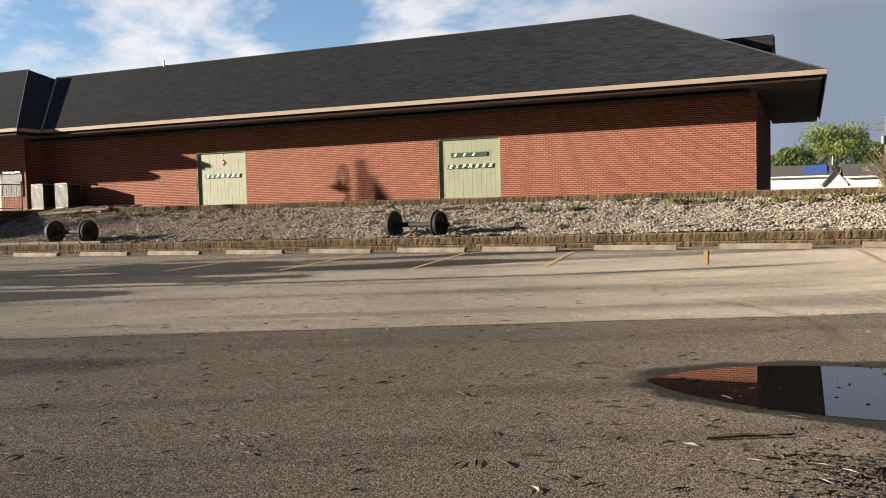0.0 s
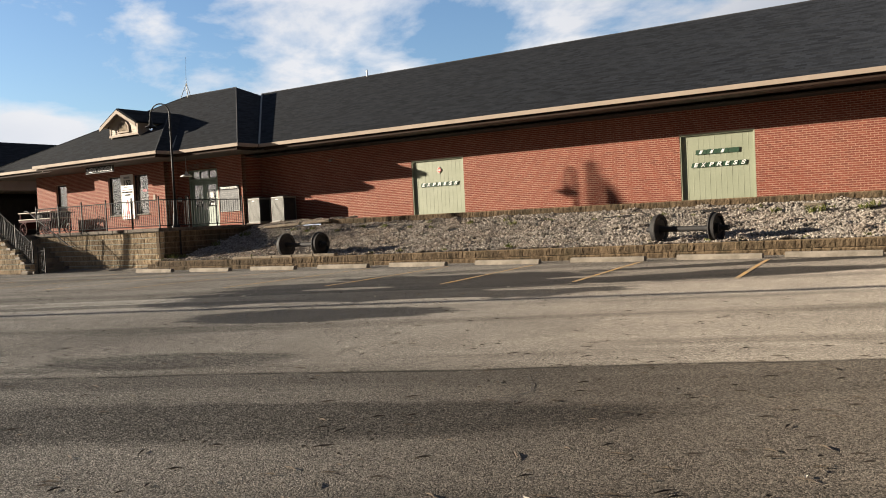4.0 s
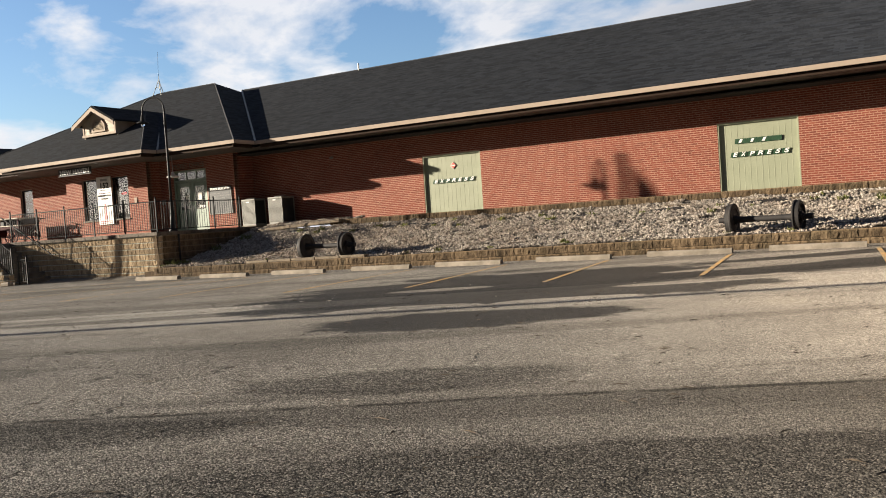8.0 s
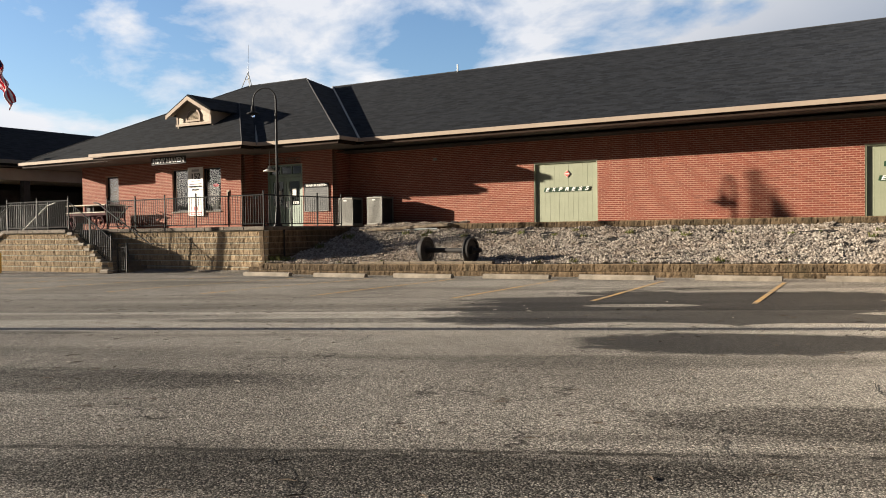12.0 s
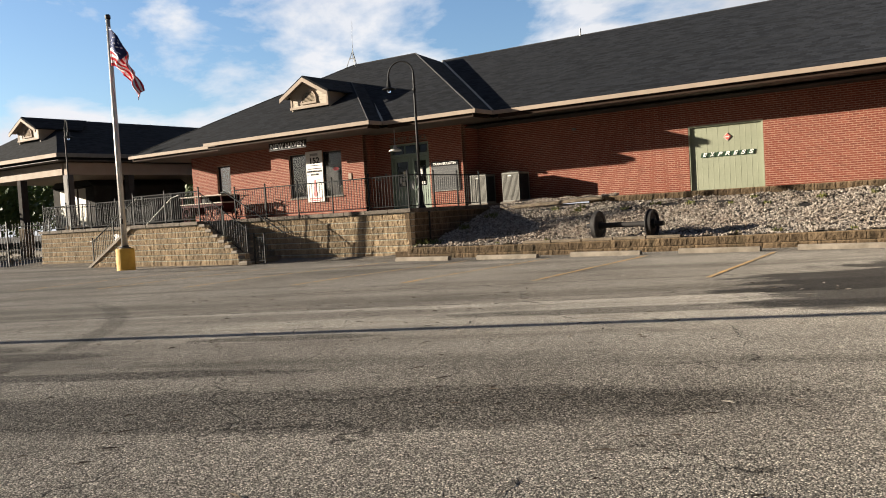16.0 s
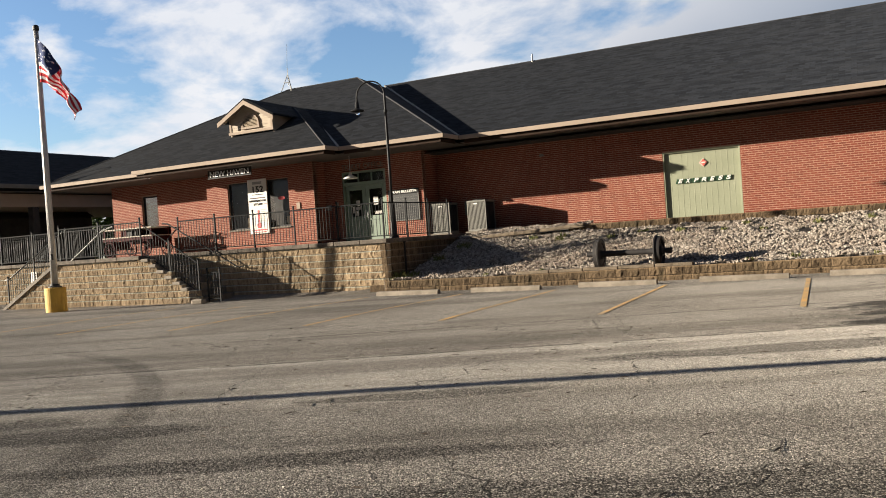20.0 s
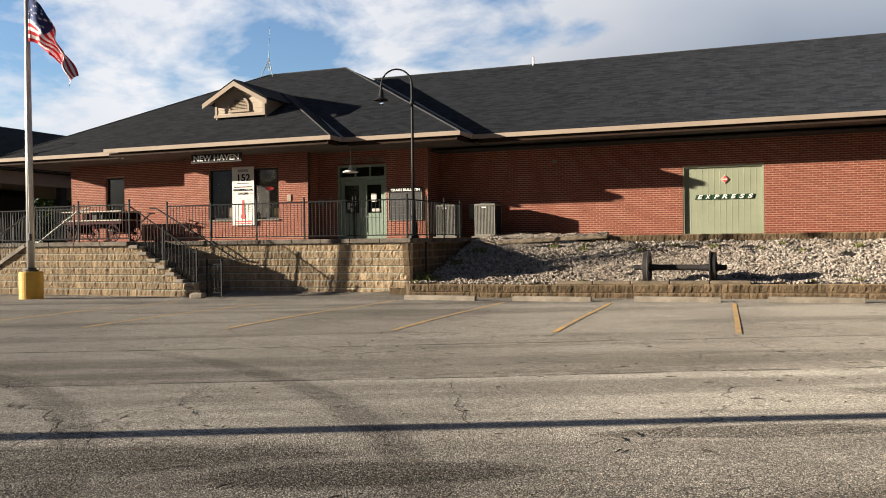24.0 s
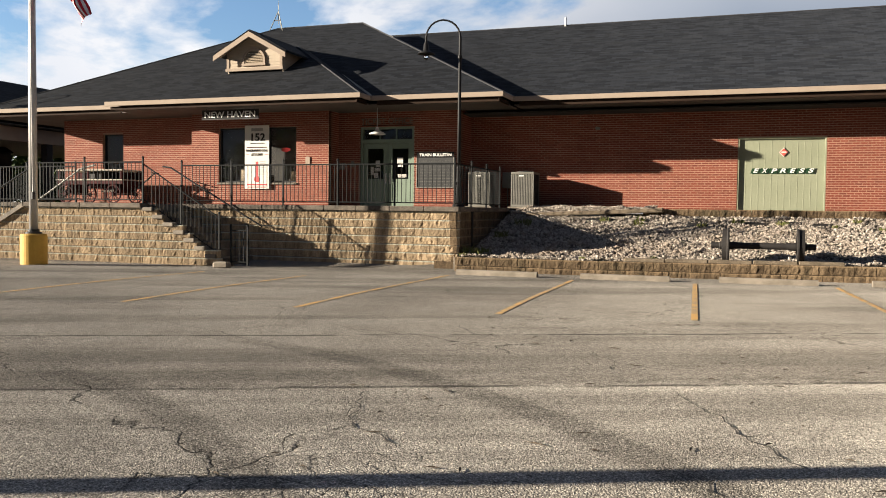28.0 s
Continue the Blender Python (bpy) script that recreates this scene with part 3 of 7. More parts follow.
M = {
    "asphalt": asphalt_material(),
    "brick": brick_material("brick_piece", False),
    "brick_joined": brick_material("brick_field", True),
    "mortar": plain("mortar", (0.395, 0.238, 0.166), (0.30, 0.175, 0.122), 0.95, scale=1.5, fine=80),
    "shingle": shingle_material(),
    "ridge": plain("ridge_shingle", (0.030, 0.030, 0.033), (0.018, 0.018, 0.020), 0.9),
    "cream": plain("cream_painted_trim", (0.345, 0.275, 0.215), (0.29, 0.228, 0.175), 0.7, scale=1.2, fine=25, bump=0.08, spec=0.15),
    "brown": plain("brown_painted_trim", (0.040, 0.025, 0.018), (0.028, 0.018, 0.013), 0.8, spec=0.08),
    # base colour lowered: part of the shade under the eaves is in the paint
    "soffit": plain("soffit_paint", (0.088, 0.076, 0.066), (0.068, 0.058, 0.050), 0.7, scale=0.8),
    "siding": plain("siding_paint", (0.42, 0.345, 0.26), (0.36, 0.29, 0.21), 0.65, spec=0.3),
    "block": block_material("split_face_block", (0.66, 0.50, 0.32), (0.27, 0.197, 0.122), 0.9, 0.16),
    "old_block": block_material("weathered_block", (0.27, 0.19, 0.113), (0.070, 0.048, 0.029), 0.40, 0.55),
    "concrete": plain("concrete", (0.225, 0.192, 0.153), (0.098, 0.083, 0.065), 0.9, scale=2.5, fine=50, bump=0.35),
    "stop": plain("wheel_stop_concrete", (0.33, 0.28, 0.22), (0.17, 0.142, 0.108), 0.9, scale=4, fine=60, bump=0.35, random_piece=0.25),
    "green": plain("sage_green_paint", (0.262, 0.272, 0.185), (0.222, 0.235, 0.155), 0.6, scale=1.5, fine=20, bump=0.1),
    "door_green": plain("door_green_paint", (0.168, 0.217, 0.161), (0.14, 0.182, 0.133), 0.5, scale=2, bump=0.08),
    "dark_green": plain("dark_green_paint", (0.012, 0.05, 0.02), (0.01, 0.038, 0.015), 0.5),
    "white": plain("white_paint", (0.74, 0.72, 0.68), (0.64, 0.62, 0.58), 0.5, bump=0.05),
    "black": plain("black_painted_metal", (0.012, 0.012, 0.013), (0.02, 0.019, 0.018), 0.55, bump=0.1, spec=0.2),
    "rail": plain("weathered_rail_paint", (0.010, 0.011, 0.011), (0.020, 0.021, 0.021), 0.6, bump=0.1, spec=0.14),
    "iron": plain("dark_rusted_iron", (0.010, 0.009, 0.009), (0.022, 0.017, 0.014), 0.75, metal=0.1, scale=6, fine=60, bump=0.35),
    "steel": plain("galvanised_steel", (0.46, 0.45, 0.43), (0.36, 0.35, 0.34), 0.40, metal=0.35, scale=2, fine=18, bump=0.05),
    "grey_metal": plain("grey_sheet_metal", (0.19, 0.18, 0.155), (0.14, 0.135, 0.115), 0.5, metal=0.1, scale=3, bump=0.06),
    "dark_metal": plain("dark_coil", (0.035, 0.034, 0.033), (0.02, 0.02, 0.02), 0.6, metal=0.2),
    "yellow": plain("yellow_painted_concrete", (0.561, 0.34, 0.0467), (0.442, 0.255, 0.0382), 0.7, scale=3, fine=35, bump=0.2),
    "line": paint_line_material(),
    "crack": plain("crack_grit", (0.085, 0.073, 0.06), (0.028, 0.025, 0.021), 0.95, scale=20, fine=120, bump=0.8),
    "stained": plain("stained_concrete", (0.165, 0.135, 0.105), (0.048, 0.040, 0.032), 0.95, scale=4, fine=45, bump=0.6, dist=0.012),
    "red": plain("red_paint", (0.060, 0.009, 0.010), (0.030, 0.008, 0.008), 0.8, spec=0.15),
    "sign_red": plain("bright_red_paint", (0.55, 0.03, 0.03), (0.48, 0.03, 0.03), 0.5, bump=0.03),
    "placard": plain("faded_red_paint", (0.52, 0.10, 0.075), (0.44, 0.085, 0.065), 0.6, bump=0.03),
    "paper": plain("banner_vinyl", (0.62, 0.58, 0.52), (0.55, 0.51, 0.455), 0.55, bump=0.05),
    "ink": plain("printed_black", (0.02, 0.02, 0.02), (0.028, 0.025, 0.025), 0.8, bump=0.02, spec=0.1),
    "grey_ink": plain("printed_grey", (0.22, 0.20, 0.19), (0.27, 0.25, 0.23), 0.6, bump=0.02),
    "glass": glass_material("window_glass"),
    "lamp_glass": glass_material("lamp_glass"),
    # near-black, so that the rooms behind the glass look unlit
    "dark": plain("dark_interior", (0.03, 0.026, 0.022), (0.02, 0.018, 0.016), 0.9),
    "gravel": stone_material(),
    "gravel_bed": plain("gravel_bed", (0.15, 0.126, 0.10), (0.05, 0.042, 0.034), 0.95, scale=9, fine=45, bump=1.0, dist=0.05),
    "timber": plain("weathered_timber", (0.20, 0.155, 0.105), (0.09, 0.068, 0.045), 0.9, scale=4, fine=50, bump=0.6, dist=0.02),
    "wood": plain("grey_wood", (0.55, 0.49, 0.41), (0.40, 0.35, 0.28), 0.8, scale=5, fine=40),
    "bark": plain("bark", (0.10, 0.075, 0.05), (0.055, 0.04, 0.028), 0.95, scale=8, fine=40, bump=0.8, dist=0.02),
    "leaf": leaf_material("tree_leaves", (0.045, 0.085, 0.02), (0.10, 0.13, 0.03)),
    "leaf_yellow": leaf_material("spring_leaves", (0.10, 0.14, 0.03), (0.17, 0.19, 0.05)),
    "weed": leaf_material("weed_leaves", (0.10, 0.12, 0.03), (0.20, 0.19, 0.06)),
    "water": water_material(),
    "flag": flag_material(),
    "blue": plain("blue_tarpaulin", (0.03, 0.09, 0.42), (0.025, 0.07, 0.33), 0.5),
    "house_roof": plain("grey_roof", (0.10, 0.095, 0.09), (0.07, 0.066, 0.062), 0.9),
    "house_white": plain("white_siding", (0.70, 0.70, 0.70), (0.62, 0.62, 0.62), 0.7),
    "car_side": plain("railcar_paint", (0.060, 0.055, 0.052), (0.04, 0.036, 0.034), 0.9, spec=0.08),
    "cream_panel": plain("cream_panel", (0.62, 0.58, 0.48), (0.55, 0.51, 0.42), 0.6),
    "grass": plain("grass_ground", (0.10, 0.11, 0.04), (0.07, 0.075, 0.03), 0.95, scale=1.5, fine=30, bump=0.8, dist=0.03),
}


# ---------------------------------------------------------------- mesh tools
class Mesh:
    """Vertices and faces of one part, in world metres."""

    def __init__(self):
        self.v, self.f, self.uv = [], [], None

    def quad(self, *pts):
        n = len(self.v)
        self.v += [tuple(p) for p in pts]
        self.f.append(tuple(range(n, n + len(pts))))
        return self

    def box(self, x0, y0, z0, x1, y1, z1, c=0.0):
        """A box, with its edges cut by c."""
        n = len(self.v)
        if c <= 0:
            self.v += [(x, y, z) for z in (z0, z1) for y in (y0, y1) for x in (x0, x1)]
            self.f += [tuple(n + i for i in q) for q in ((0, 2, 3, 1), (4, 5, 7, 6), (0, 1, 5, 4), (2, 6, 7, 3), (0, 4, 6, 2), (1, 3, 7, 5))]
            return self
        bm = bmesh.new()
        bmesh.ops.create_cube(bm, size=1.0)
        for v in bm.verts:
            v.co = Vector(((x0 + x1) / 2 + v.co.x * (x1 - x0), (y0 + y1) / 2 + v.co.y * (y1 - y0), (z0 + z1) / 2 + v.co.z * (z1 - z0)))
        bmesh.ops.bevel(bm, geom=bm.edges[:], offset=min(c, 0.45 * min(x1 - x0, y1 - y0, z1 - z0)), segments=1, affect="EDGES")
        bm.verts.index_update()
        self.v += [tuple(v.co) for v in bm.verts]
        self.f += [tuple(n + v.index for v in f.verts) for f in bm.faces]
        bm.free()
        return self

    def tube(self, pts, radii, n=10, caps=True):
        """A tube through pts."""
        pts = [Vector(p) for p in pts]
        if not isinstance(radii, (list, tuple)):
            radii = [radii] * len(pts)
        start = len(self.v)
        up = None
        for i, p in enumerate(pts):
            d = (pts[min(i + 1, len(pts) - 1)] - pts[max(i - 1, 0)]).normalized()
            if up is None:
                up = d.orthogonal().normalized()
            side = d.cross(up).normalized()
            up = side.cross(d).normalized()
            for a in range(n):
                w = 2 * math.pi * a / n
                self.v.append(tuple(p + radii[i] * (math.cos(w) * up + math.sin(w) * side)))
        for i in range(len(pts) - 1):
            for a in range(n):
                b = (a + 1) % n
                s = start + i * n
                self.f.append((s + a, s + b, s + n + b, s + n + a))
        if caps:
            self.f.append(tuple(start + a for a in reversed(range(n))))
            self.f.append(tuple(start + (len(pts) - 1) * n + a for a in range(n)))
        return self

    def lathe(self, base, axis, profile, n=24):
        """Rings of (radius, distance along the axis)."""
        base, d = Vector(base), Vector(axis).normalized()
        u = d.orthogonal().normalized()
        w = d.cross(u)
        s = len(self.v)
        for r, h in profile:
            for a in range(n):
                t = 2 * math.pi * a / n
                self.v.append(tuple(base + h * d + r * (math.cos(t) * u + math.sin(t) * w)))
        for i in range(len(profile) - 1):
            for a in range(n):
                b = (a + 1) % n
                self.f.append((s + i * n + a, s + i * n + b, s + (i + 1) * n + b, s + (i + 1) * n + a))
        return self

    def prism(self, poly, axis, a, b):
        """A polygon in the two other axes, drawn out along axis (0, 1, 2) from a to b."""
        n, k = len(self.v), len(poly)
        for h in (a, b):
            for p in poly:
                q = list(p)
                q.insert(axis, h)
                self.v.append(tuple(q))
        self.f.append(tuple(range(n, n + k)))
        self.f.append(tuple(range(n + 2 * k - 1, n + k - 1, -1)))
        for i in range(k):
            j = (i + 1) % k
            self.f.append((n + j, n + i, n + k + i, n + k + j))
        return self

    def data(self, name, origin=(0, 0, 0), smooth=False):
        me = bpy.data.meshes.new(name)
        o = Vector(origin)
        me.from_pydata([(x - o.x, y - o.y, z - o.z) for x, y, z in self.v], [], self.f)
        bm = bmesh.new()
        bm.from_mesh(me)
        bmesh.ops.recalc_face_normals(bm, faces=bm.faces[:])
        bm.to_mesh(me)
        bm.free()
        if smooth:
            me.polygons.foreach_set("use_smooth", [True] * len(me.polygons))
        return me


BASE = {}


def thing(name, at, label, category, group="", kind=""):
    ob = new(name)
    ob.empty_display_size = 0.2
    ob.location = at
    BASE[ob.name] = tuple(at)
    return tagged(ob, label, category, group, kind)


def part(name, mesh, material, parent=None, label="", smooth=False, kind="", category=""):
    """ONE mesh object, under a thing, a part or a piece of the setting; mesh in world metres."""
    origin = BASE.get(parent.name, (0, 0, 0)) if parent else (0, 0, 0)
    me = mesh.data(name, origin, smooth)
    me.materials.append(M[material])
    ob = new(name, me)
    if parent:
        ob.parent = parent
    BASE[ob.name] = origin
    return tagged(ob, label, category, "", kind)


def lettering(text, size, material, parent, at, rot=(90, 0, 0), name="lettering", shear=0.0, width=None, bold=0.0):
    """Words in the built-in font, as a mesh, centred at a place."""
    cu = bpy.data.curves.new(name, "FONT")
    cu.body, cu.size, cu.extrude, cu.shear, cu.offset = text, size, 0.004, shear, bold
    cu.align_x, cu.align_y = "CENTER", "CENTER"
    tmp = new("tmp", cu)
    dg = bpy.context.evaluated_depsgraph_get()
    me = bpy.data.meshes.new_from_object(tmp.evaluated_get(dg))
    bpy.data.objects.remove(tmp)
    xs = [v.co.x for v in me.vertices]
    k = width / (max(xs) - min(xs)) if width else 1.0
    o = Vector(BASE.get(parent.name, (0, 0, 0)))
    me.transform(pose(*(Vector(at) - o), *rot) @ Matrix.Diagonal((k, 1, 1, 1)))
    me.materials.clear()
    me.materials.append(M[material])
    ob = new(name, me)
    ob.parent = parent
    BASE[ob.name] = tuple(o)
    return ob


# ---------------------------------------------------------------- ground
def smooth01(a, b, v):
    t = min(1.0, max(0.0, (v - a) / (b - a)))
    return t * t * (3 - 2 * t)


def lot_z(x, y):
    """Height of the parking lot: level near the camera, rising to the east along the bank."""
    return max(-0.07, min(0.22, 0.0098 * (x + 20))) * smooth01(13.5, 20, y)


WALL_Y, BANK_TOP_Y, PLATEAU = 20.85, 25.6, 1.42


def bank_z(x, y):
    """Height of the gravel bank."""
    low = lot_z(x, 20.5) + 0.33
    t = min(1.0, max(0.0, (y - 21.7) / (BANK_TOP_Y - 21.7)))
    return low + (1.25 - low) * (0.80 * t + 0.20 * t * t)


def build_ground():
    def steps(a, b, fine, far):
        v = list(np.arange(a, b + 0.01, fine))
        d, lo, hi = fine, a, b
        while hi < far:
            d *= 1.5
            lo, hi = lo - d, hi + d
            v = [lo, *v, hi]
        return v

    xs, ys = steps(-54, 6, 1.5, 1500), sorted(steps(-4, 20, 1.0, 1500) + [20.9, 21.2, 22.0, 23.5, 25.5])
    m = Mesh()
    for y in ys:
        for x in xs:
            z = lot_z(x, y)
            if -53 < x and y > 21.1:
                z = bank_z(x, y) - 0.12 if x > -31 else min(1.25, 0.3 * (y - 21.1))
                z = min(z, 1.40)
            m.v.append((x, y, z))
    w = len(xs)
    for j in range(len(ys) - 1):
        for i in range(w - 1):
            a = j * w + i
            m.f.append((a, a + 1, a + w + 1, a + w))
    ob = part("ground", m, "asphalt", None, "worn grey-brown asphalt parking lot with damp patches and cracks", True, "structure")
    return ob


ground = build_ground()

# plateau of stone chippings beside and behind the building
m = Mesh()
m.quad((-30.4, BANK_TOP_Y + 0.3, PLATEAU), (40, BANK_TOP_Y + 0.3, PLATEAU), (40, 60, PLATEAU), (-30.4, 60, PLATEAU))
part("ground_upper", m, "gravel_bed", None, "level strip of stone chippings along the foot of the brick wall", kind="structure")
m = Mesh()
m.quad((-200, 46, 1.30), (200, 46, 1.30), (200, 420, 0.9), (-200, 420, 0.9))
part("ground_far", m, "grass", None, "far grassy ground behind the depot", kind="structure")


# parking lines
def stripe(x0, y0, x1, y1, w=0.085):
    d = Vector((x1 - x0, y1 - y0, 0)).normalized()
    s = Vector((-d.y, d.x, 0)) * w / 2
    m = Mesh()
    n = 8
    for i in range(n):
        a, b = Vector((x0, y0, 0)).lerp(Vector((x1, y1, 0)), i / n), Vector((x0, y0, 0)).lerp(Vector((x1, y1, 0)), (i + 1) / n)
        pts = [a + s, a - s, b - s, b + s]
        m.quad(*[(p.x, p.y, lot_z(p.x, p.y) + 0.006) for p in pts])
    return m


for x in (-34.76, -32.25, -29.72, -26.96, -24.5, -21.92, -19.02, -16.47, -13.9, -11.27, -8.5, -5.9, -3.0, -0.1, 2.7):
    far = 19.4 if x > -30.2 else 17.6
    part("parking_line", stripe(x - 0.30, far, x, 12.5 + 0.165 * (x + 27)), "line", ground)

# open cracks
CRACKS = (
    ((-29.8, 12.3), (-29.1, 11.5), (-28.8, 10.6)),
    ((-27.1, 11.3), (-26.7, 10.6)),
    ((-25.3, 9.9), (-25.0, 9.1)),
    ((-24.4, 8.3), (-24.0, 7.4), (-23.8, 7.0), (-23.6, 6.6)),
    ((-24.1, 6.2), (-23.9, 5.8)),
    ((-26.6, 7.5), (-26.2, 6.5), (-25.8, 6.2)),
    ((-21.8, 12.6), (-21.4, 11.6), (-21.1, 10.7), (-20.7, 10.6)),
    ((-24.3, 12.8), (-23.8, 12.0), (-22.9, 12.5)),
    ((-30.5, 10.2), (-28.7, 9.3), (-27.6, 8.7)),
    ((-20.8, 5.1), (-20.6, 4.6)),
    ((-21.6, 13.1), (-20.8, 10.9)),
    ((-20.4, 9.1), (-20.0, 8.2)),
    ((-18.7, 6.1), (-18.5, 5.6)),
    ((-11.7, 7.9), (-11.5, 7.0)),
    ((-12.2, 6.2), (-12.4, 5.8), (-12.2, 5.2)),
    ((-7.9, 7.0), (-7.6, 6.3), (-7.5, 5.7)),
    ((-16.8, 3.8), (-16.5, 3.0)),
    ((-17.2, 8.8), (-16.8, 7.7)),
    ((-12.3, 5.1), (-12.6, 4.7), (-13.1, 4.6)),
)


def crack_run(points, seed):
    """A ragged ribbon along a crack, which wanders and forks a little."""
    r = random.Random(seed)
    m = Mesh()
    for a, b in zip(points, points[1:]):
        a, b = Vector((*a, 0)), Vector((*b, 0))
        d = (b - a).normalized()
        side = Vector((-d.y, d.x, 0))
        n = max(5, int((b - a).length / 0.07))
        off, last = 0.0, None
        for i in range(n + 1):
            off = 0.90 * off + r.uniform(-0.04, 0.04)
            p = a.lerp(b, i / n) + side * off * min(1.0, 4 * i / n, 4 * (n - i) / n)
            w = 0.0025 + 0.004 * r.random() + (0.007 if r.random() < 0.08 else 0.0)
            now = (p + side * w, p - side * w)
            if last:
                pts = [last[0], last[1], now[1], now[0]]
                m.quad(*[(q.x, q.y, lot_z(q.x, q.y) + 0.005) for q in pts])
            if r.random() < 0.10:
                e = p + (side * r.choice((-1, 1)) + d * r.uniform(-0.6, 0.6)) * r.uniform(0.08, 0.25)
                m.quad(*[(q.x, q.y, lot_z(q.x, q.y) + 0.0045) for q in (p - d * 0.006, p + d * 0.006, e)])
            last = now
    return m


for i, run_ in enumerate(CRACKS):
    part("crack", crack_run(run_, 300 + i), "crack", ground, "open dark crack in the asphalt")

# puddle
def build_puddle():
    m = Mesh()
    n = 40
    xs = [-2.36 + 5.1 * (i / n) ** 1.8 for i in range(n + 1)]

    def edge(x, width, run):
        s = x + 2.36
        return width * (1 - math.exp(-s / run)) * math.sqrt(max(0.0, 1 - (s / 5.1) ** 4)) + 0.05 * min(1.0, s) * noise.noise(Vector((x * 2.0, width, 0)))

    ring = [(x, 6.52 + edge(x, 0.94, 0.45), 0.006) for x in xs] + [(x, 6.52 - edge(x, 0.76, 0.50), 0.006) for x in reversed(xs[1:-1])]
    m.quad(*ring)
    return m


part("puddle", build_puddle(), "water", None, "shallow rain puddle mirroring the brick wall and sky", kind="structure")


# ---------------------------------------------------------------- roof
def slope_uv(me):
    """Run along the eave and up the slope, in metres, for the shingle courses."""
    layer = me.uv_layers.new(name="UVMap")
    for poly in me.polygons:
        n = poly.normal
        if abs(n.z) > 0.999:
            along = Vector((1, 0, 0))
        else:
            along = Vector((0, 0, 1)).cross(n).normalized()
        up = n.cross(along).normalized()
        for li in poly.loop_indices:
            co = me.vertices[me.loops[li].vertex_index].co
            layer.data[li].uv = (co.dot(along), co.dot(up))


def roof_part(name, m, parent, label=""):
    ob = part(name, m, "shingle", parent, label)
    slope_uv(ob.data)
    return ob


ZE = 4.755     # top of the eave edge
SOFF = 4.52    # soffit


def slab(m, pts, t=0.05):
    """A roof plane with thickness."""
    n = len(m.v)
    k = len(pts)
    m.v += [tuple(p) for p in pts] + [(p[0], p[1], p[2] - t) for p in pts]
    m.f.append(tuple(range(n, n + k)))
    m.f.append(tuple(range(n + 2 * k - 1, n + k - 1, -1)))
    for i in range(k):
        j = (i + 1) % k
        m.f.append((n + j, n + i, n + k + i, n + k + j))


depot = thing("depot_building", (-25.0, 28.35, 1.42), "long low red brick railway depot with a dark shingled hip roof", "building")

# freight house roof
FY, RY, RZ, FX, BX, RX = 26.45, 34.0, 8.42, -0.80, 41.55, -7.5
freight = Mesh()
slab(freight, [(-30.47, FY, ZE), (FX, FY, ZE), (RX, RY, RZ), (-37.6, RY, RZ)])
slab(freight, [(FX, FY, ZE), (FX, BX, ZE), (RX, RY, RZ)])
slab(freight, [(FX, BX, ZE), (-37.6, BX, ZE), (-37.6, RY, RZ), (RX, RY, RZ)])
roof_part("roof", freight, depot, "charcoal asphalt shingle hip roof over the freight house")

# station roof
CY, CX, CW, CB, PY, PZ, PX0, PX1 = 25.28, -30.45, -50.0, 40.3, 32.85, 8.75, -38.3, -42.1
station = Mesh()
slab(station, [(CW, CY, ZE), (CX, CY, ZE), (PX0, PY, PZ), (PX1, PY, PZ)])
slab(station, [(CX, CY, ZE), (CX, CB, ZE), (PX0, PY, PZ)])
slab(station, [(CW, CB, ZE), (CW, CY, ZE), (PX1, PY, PZ)])
slab(station, [(CX, CB, ZE), (CW, CB, ZE), (PX1, PY, PZ), (PX0, PY, PZ)])
roof_part("roof", station, depot, "charcoal shingle hip roof over the station")

# bay roof
BY, BE, BW = 24.5, -34.55, -43.65
half = (BE - BW) / 2
kz = (PZ - ZE) / (PY - CY)
bxm, bpy_, bpz = (BE + BW) / 2, BY + half, ZE + kz * half
back = BY + half + 0.97
bay_roof = Mesh()
slab(bay_roof, [(BW, BY, ZE), (BE, BY, ZE), (bxm, bpy_, bpz)])
slab(bay_roof, [(BE, BY, ZE), (BE, CY, ZE), (bxm, back, bpz), (bxm, bpy_, bpz)])
slab(bay_roof, [(BW, CY, ZE), (BW, BY, ZE), (bxm, bpy_, bpz), (bxm, back, bpz)])
roof_part("roof", bay_roof, depot, "shingled hip roof over the front bay")


def cap(name, a, b, mat, parent, r=0.07, label=""):
    part(name, Mesh().tube([a, b], r, 6), mat, parent, label)


for a, b in (((-37.6, RY, RZ), (RX, RY, RZ)), ((RX, RY, RZ), (FX, FY, ZE)), ((PX0, PY, PZ), (CX, CY, ZE)), ((PX0, PY, PZ), (PX1, PY, PZ)), ((PX1, PY, PZ), (CW, CY, ZE)), ((BE, BY, ZE), (bxm, bpy_, bpz))):
    cap("ridge_cap", a, b, "ridge", depot, 0.03)
for a, b in (((BE + 0.02, CY + 0.02, ZE), (bxm, back, bpz)), ((-30.44, FY + 0.02, ZE), (-37.6, RY, RZ))):
    cap("valley_flashing", a, b, "grey_metal", depot, 0.045, "sheet-metal valley flashing")


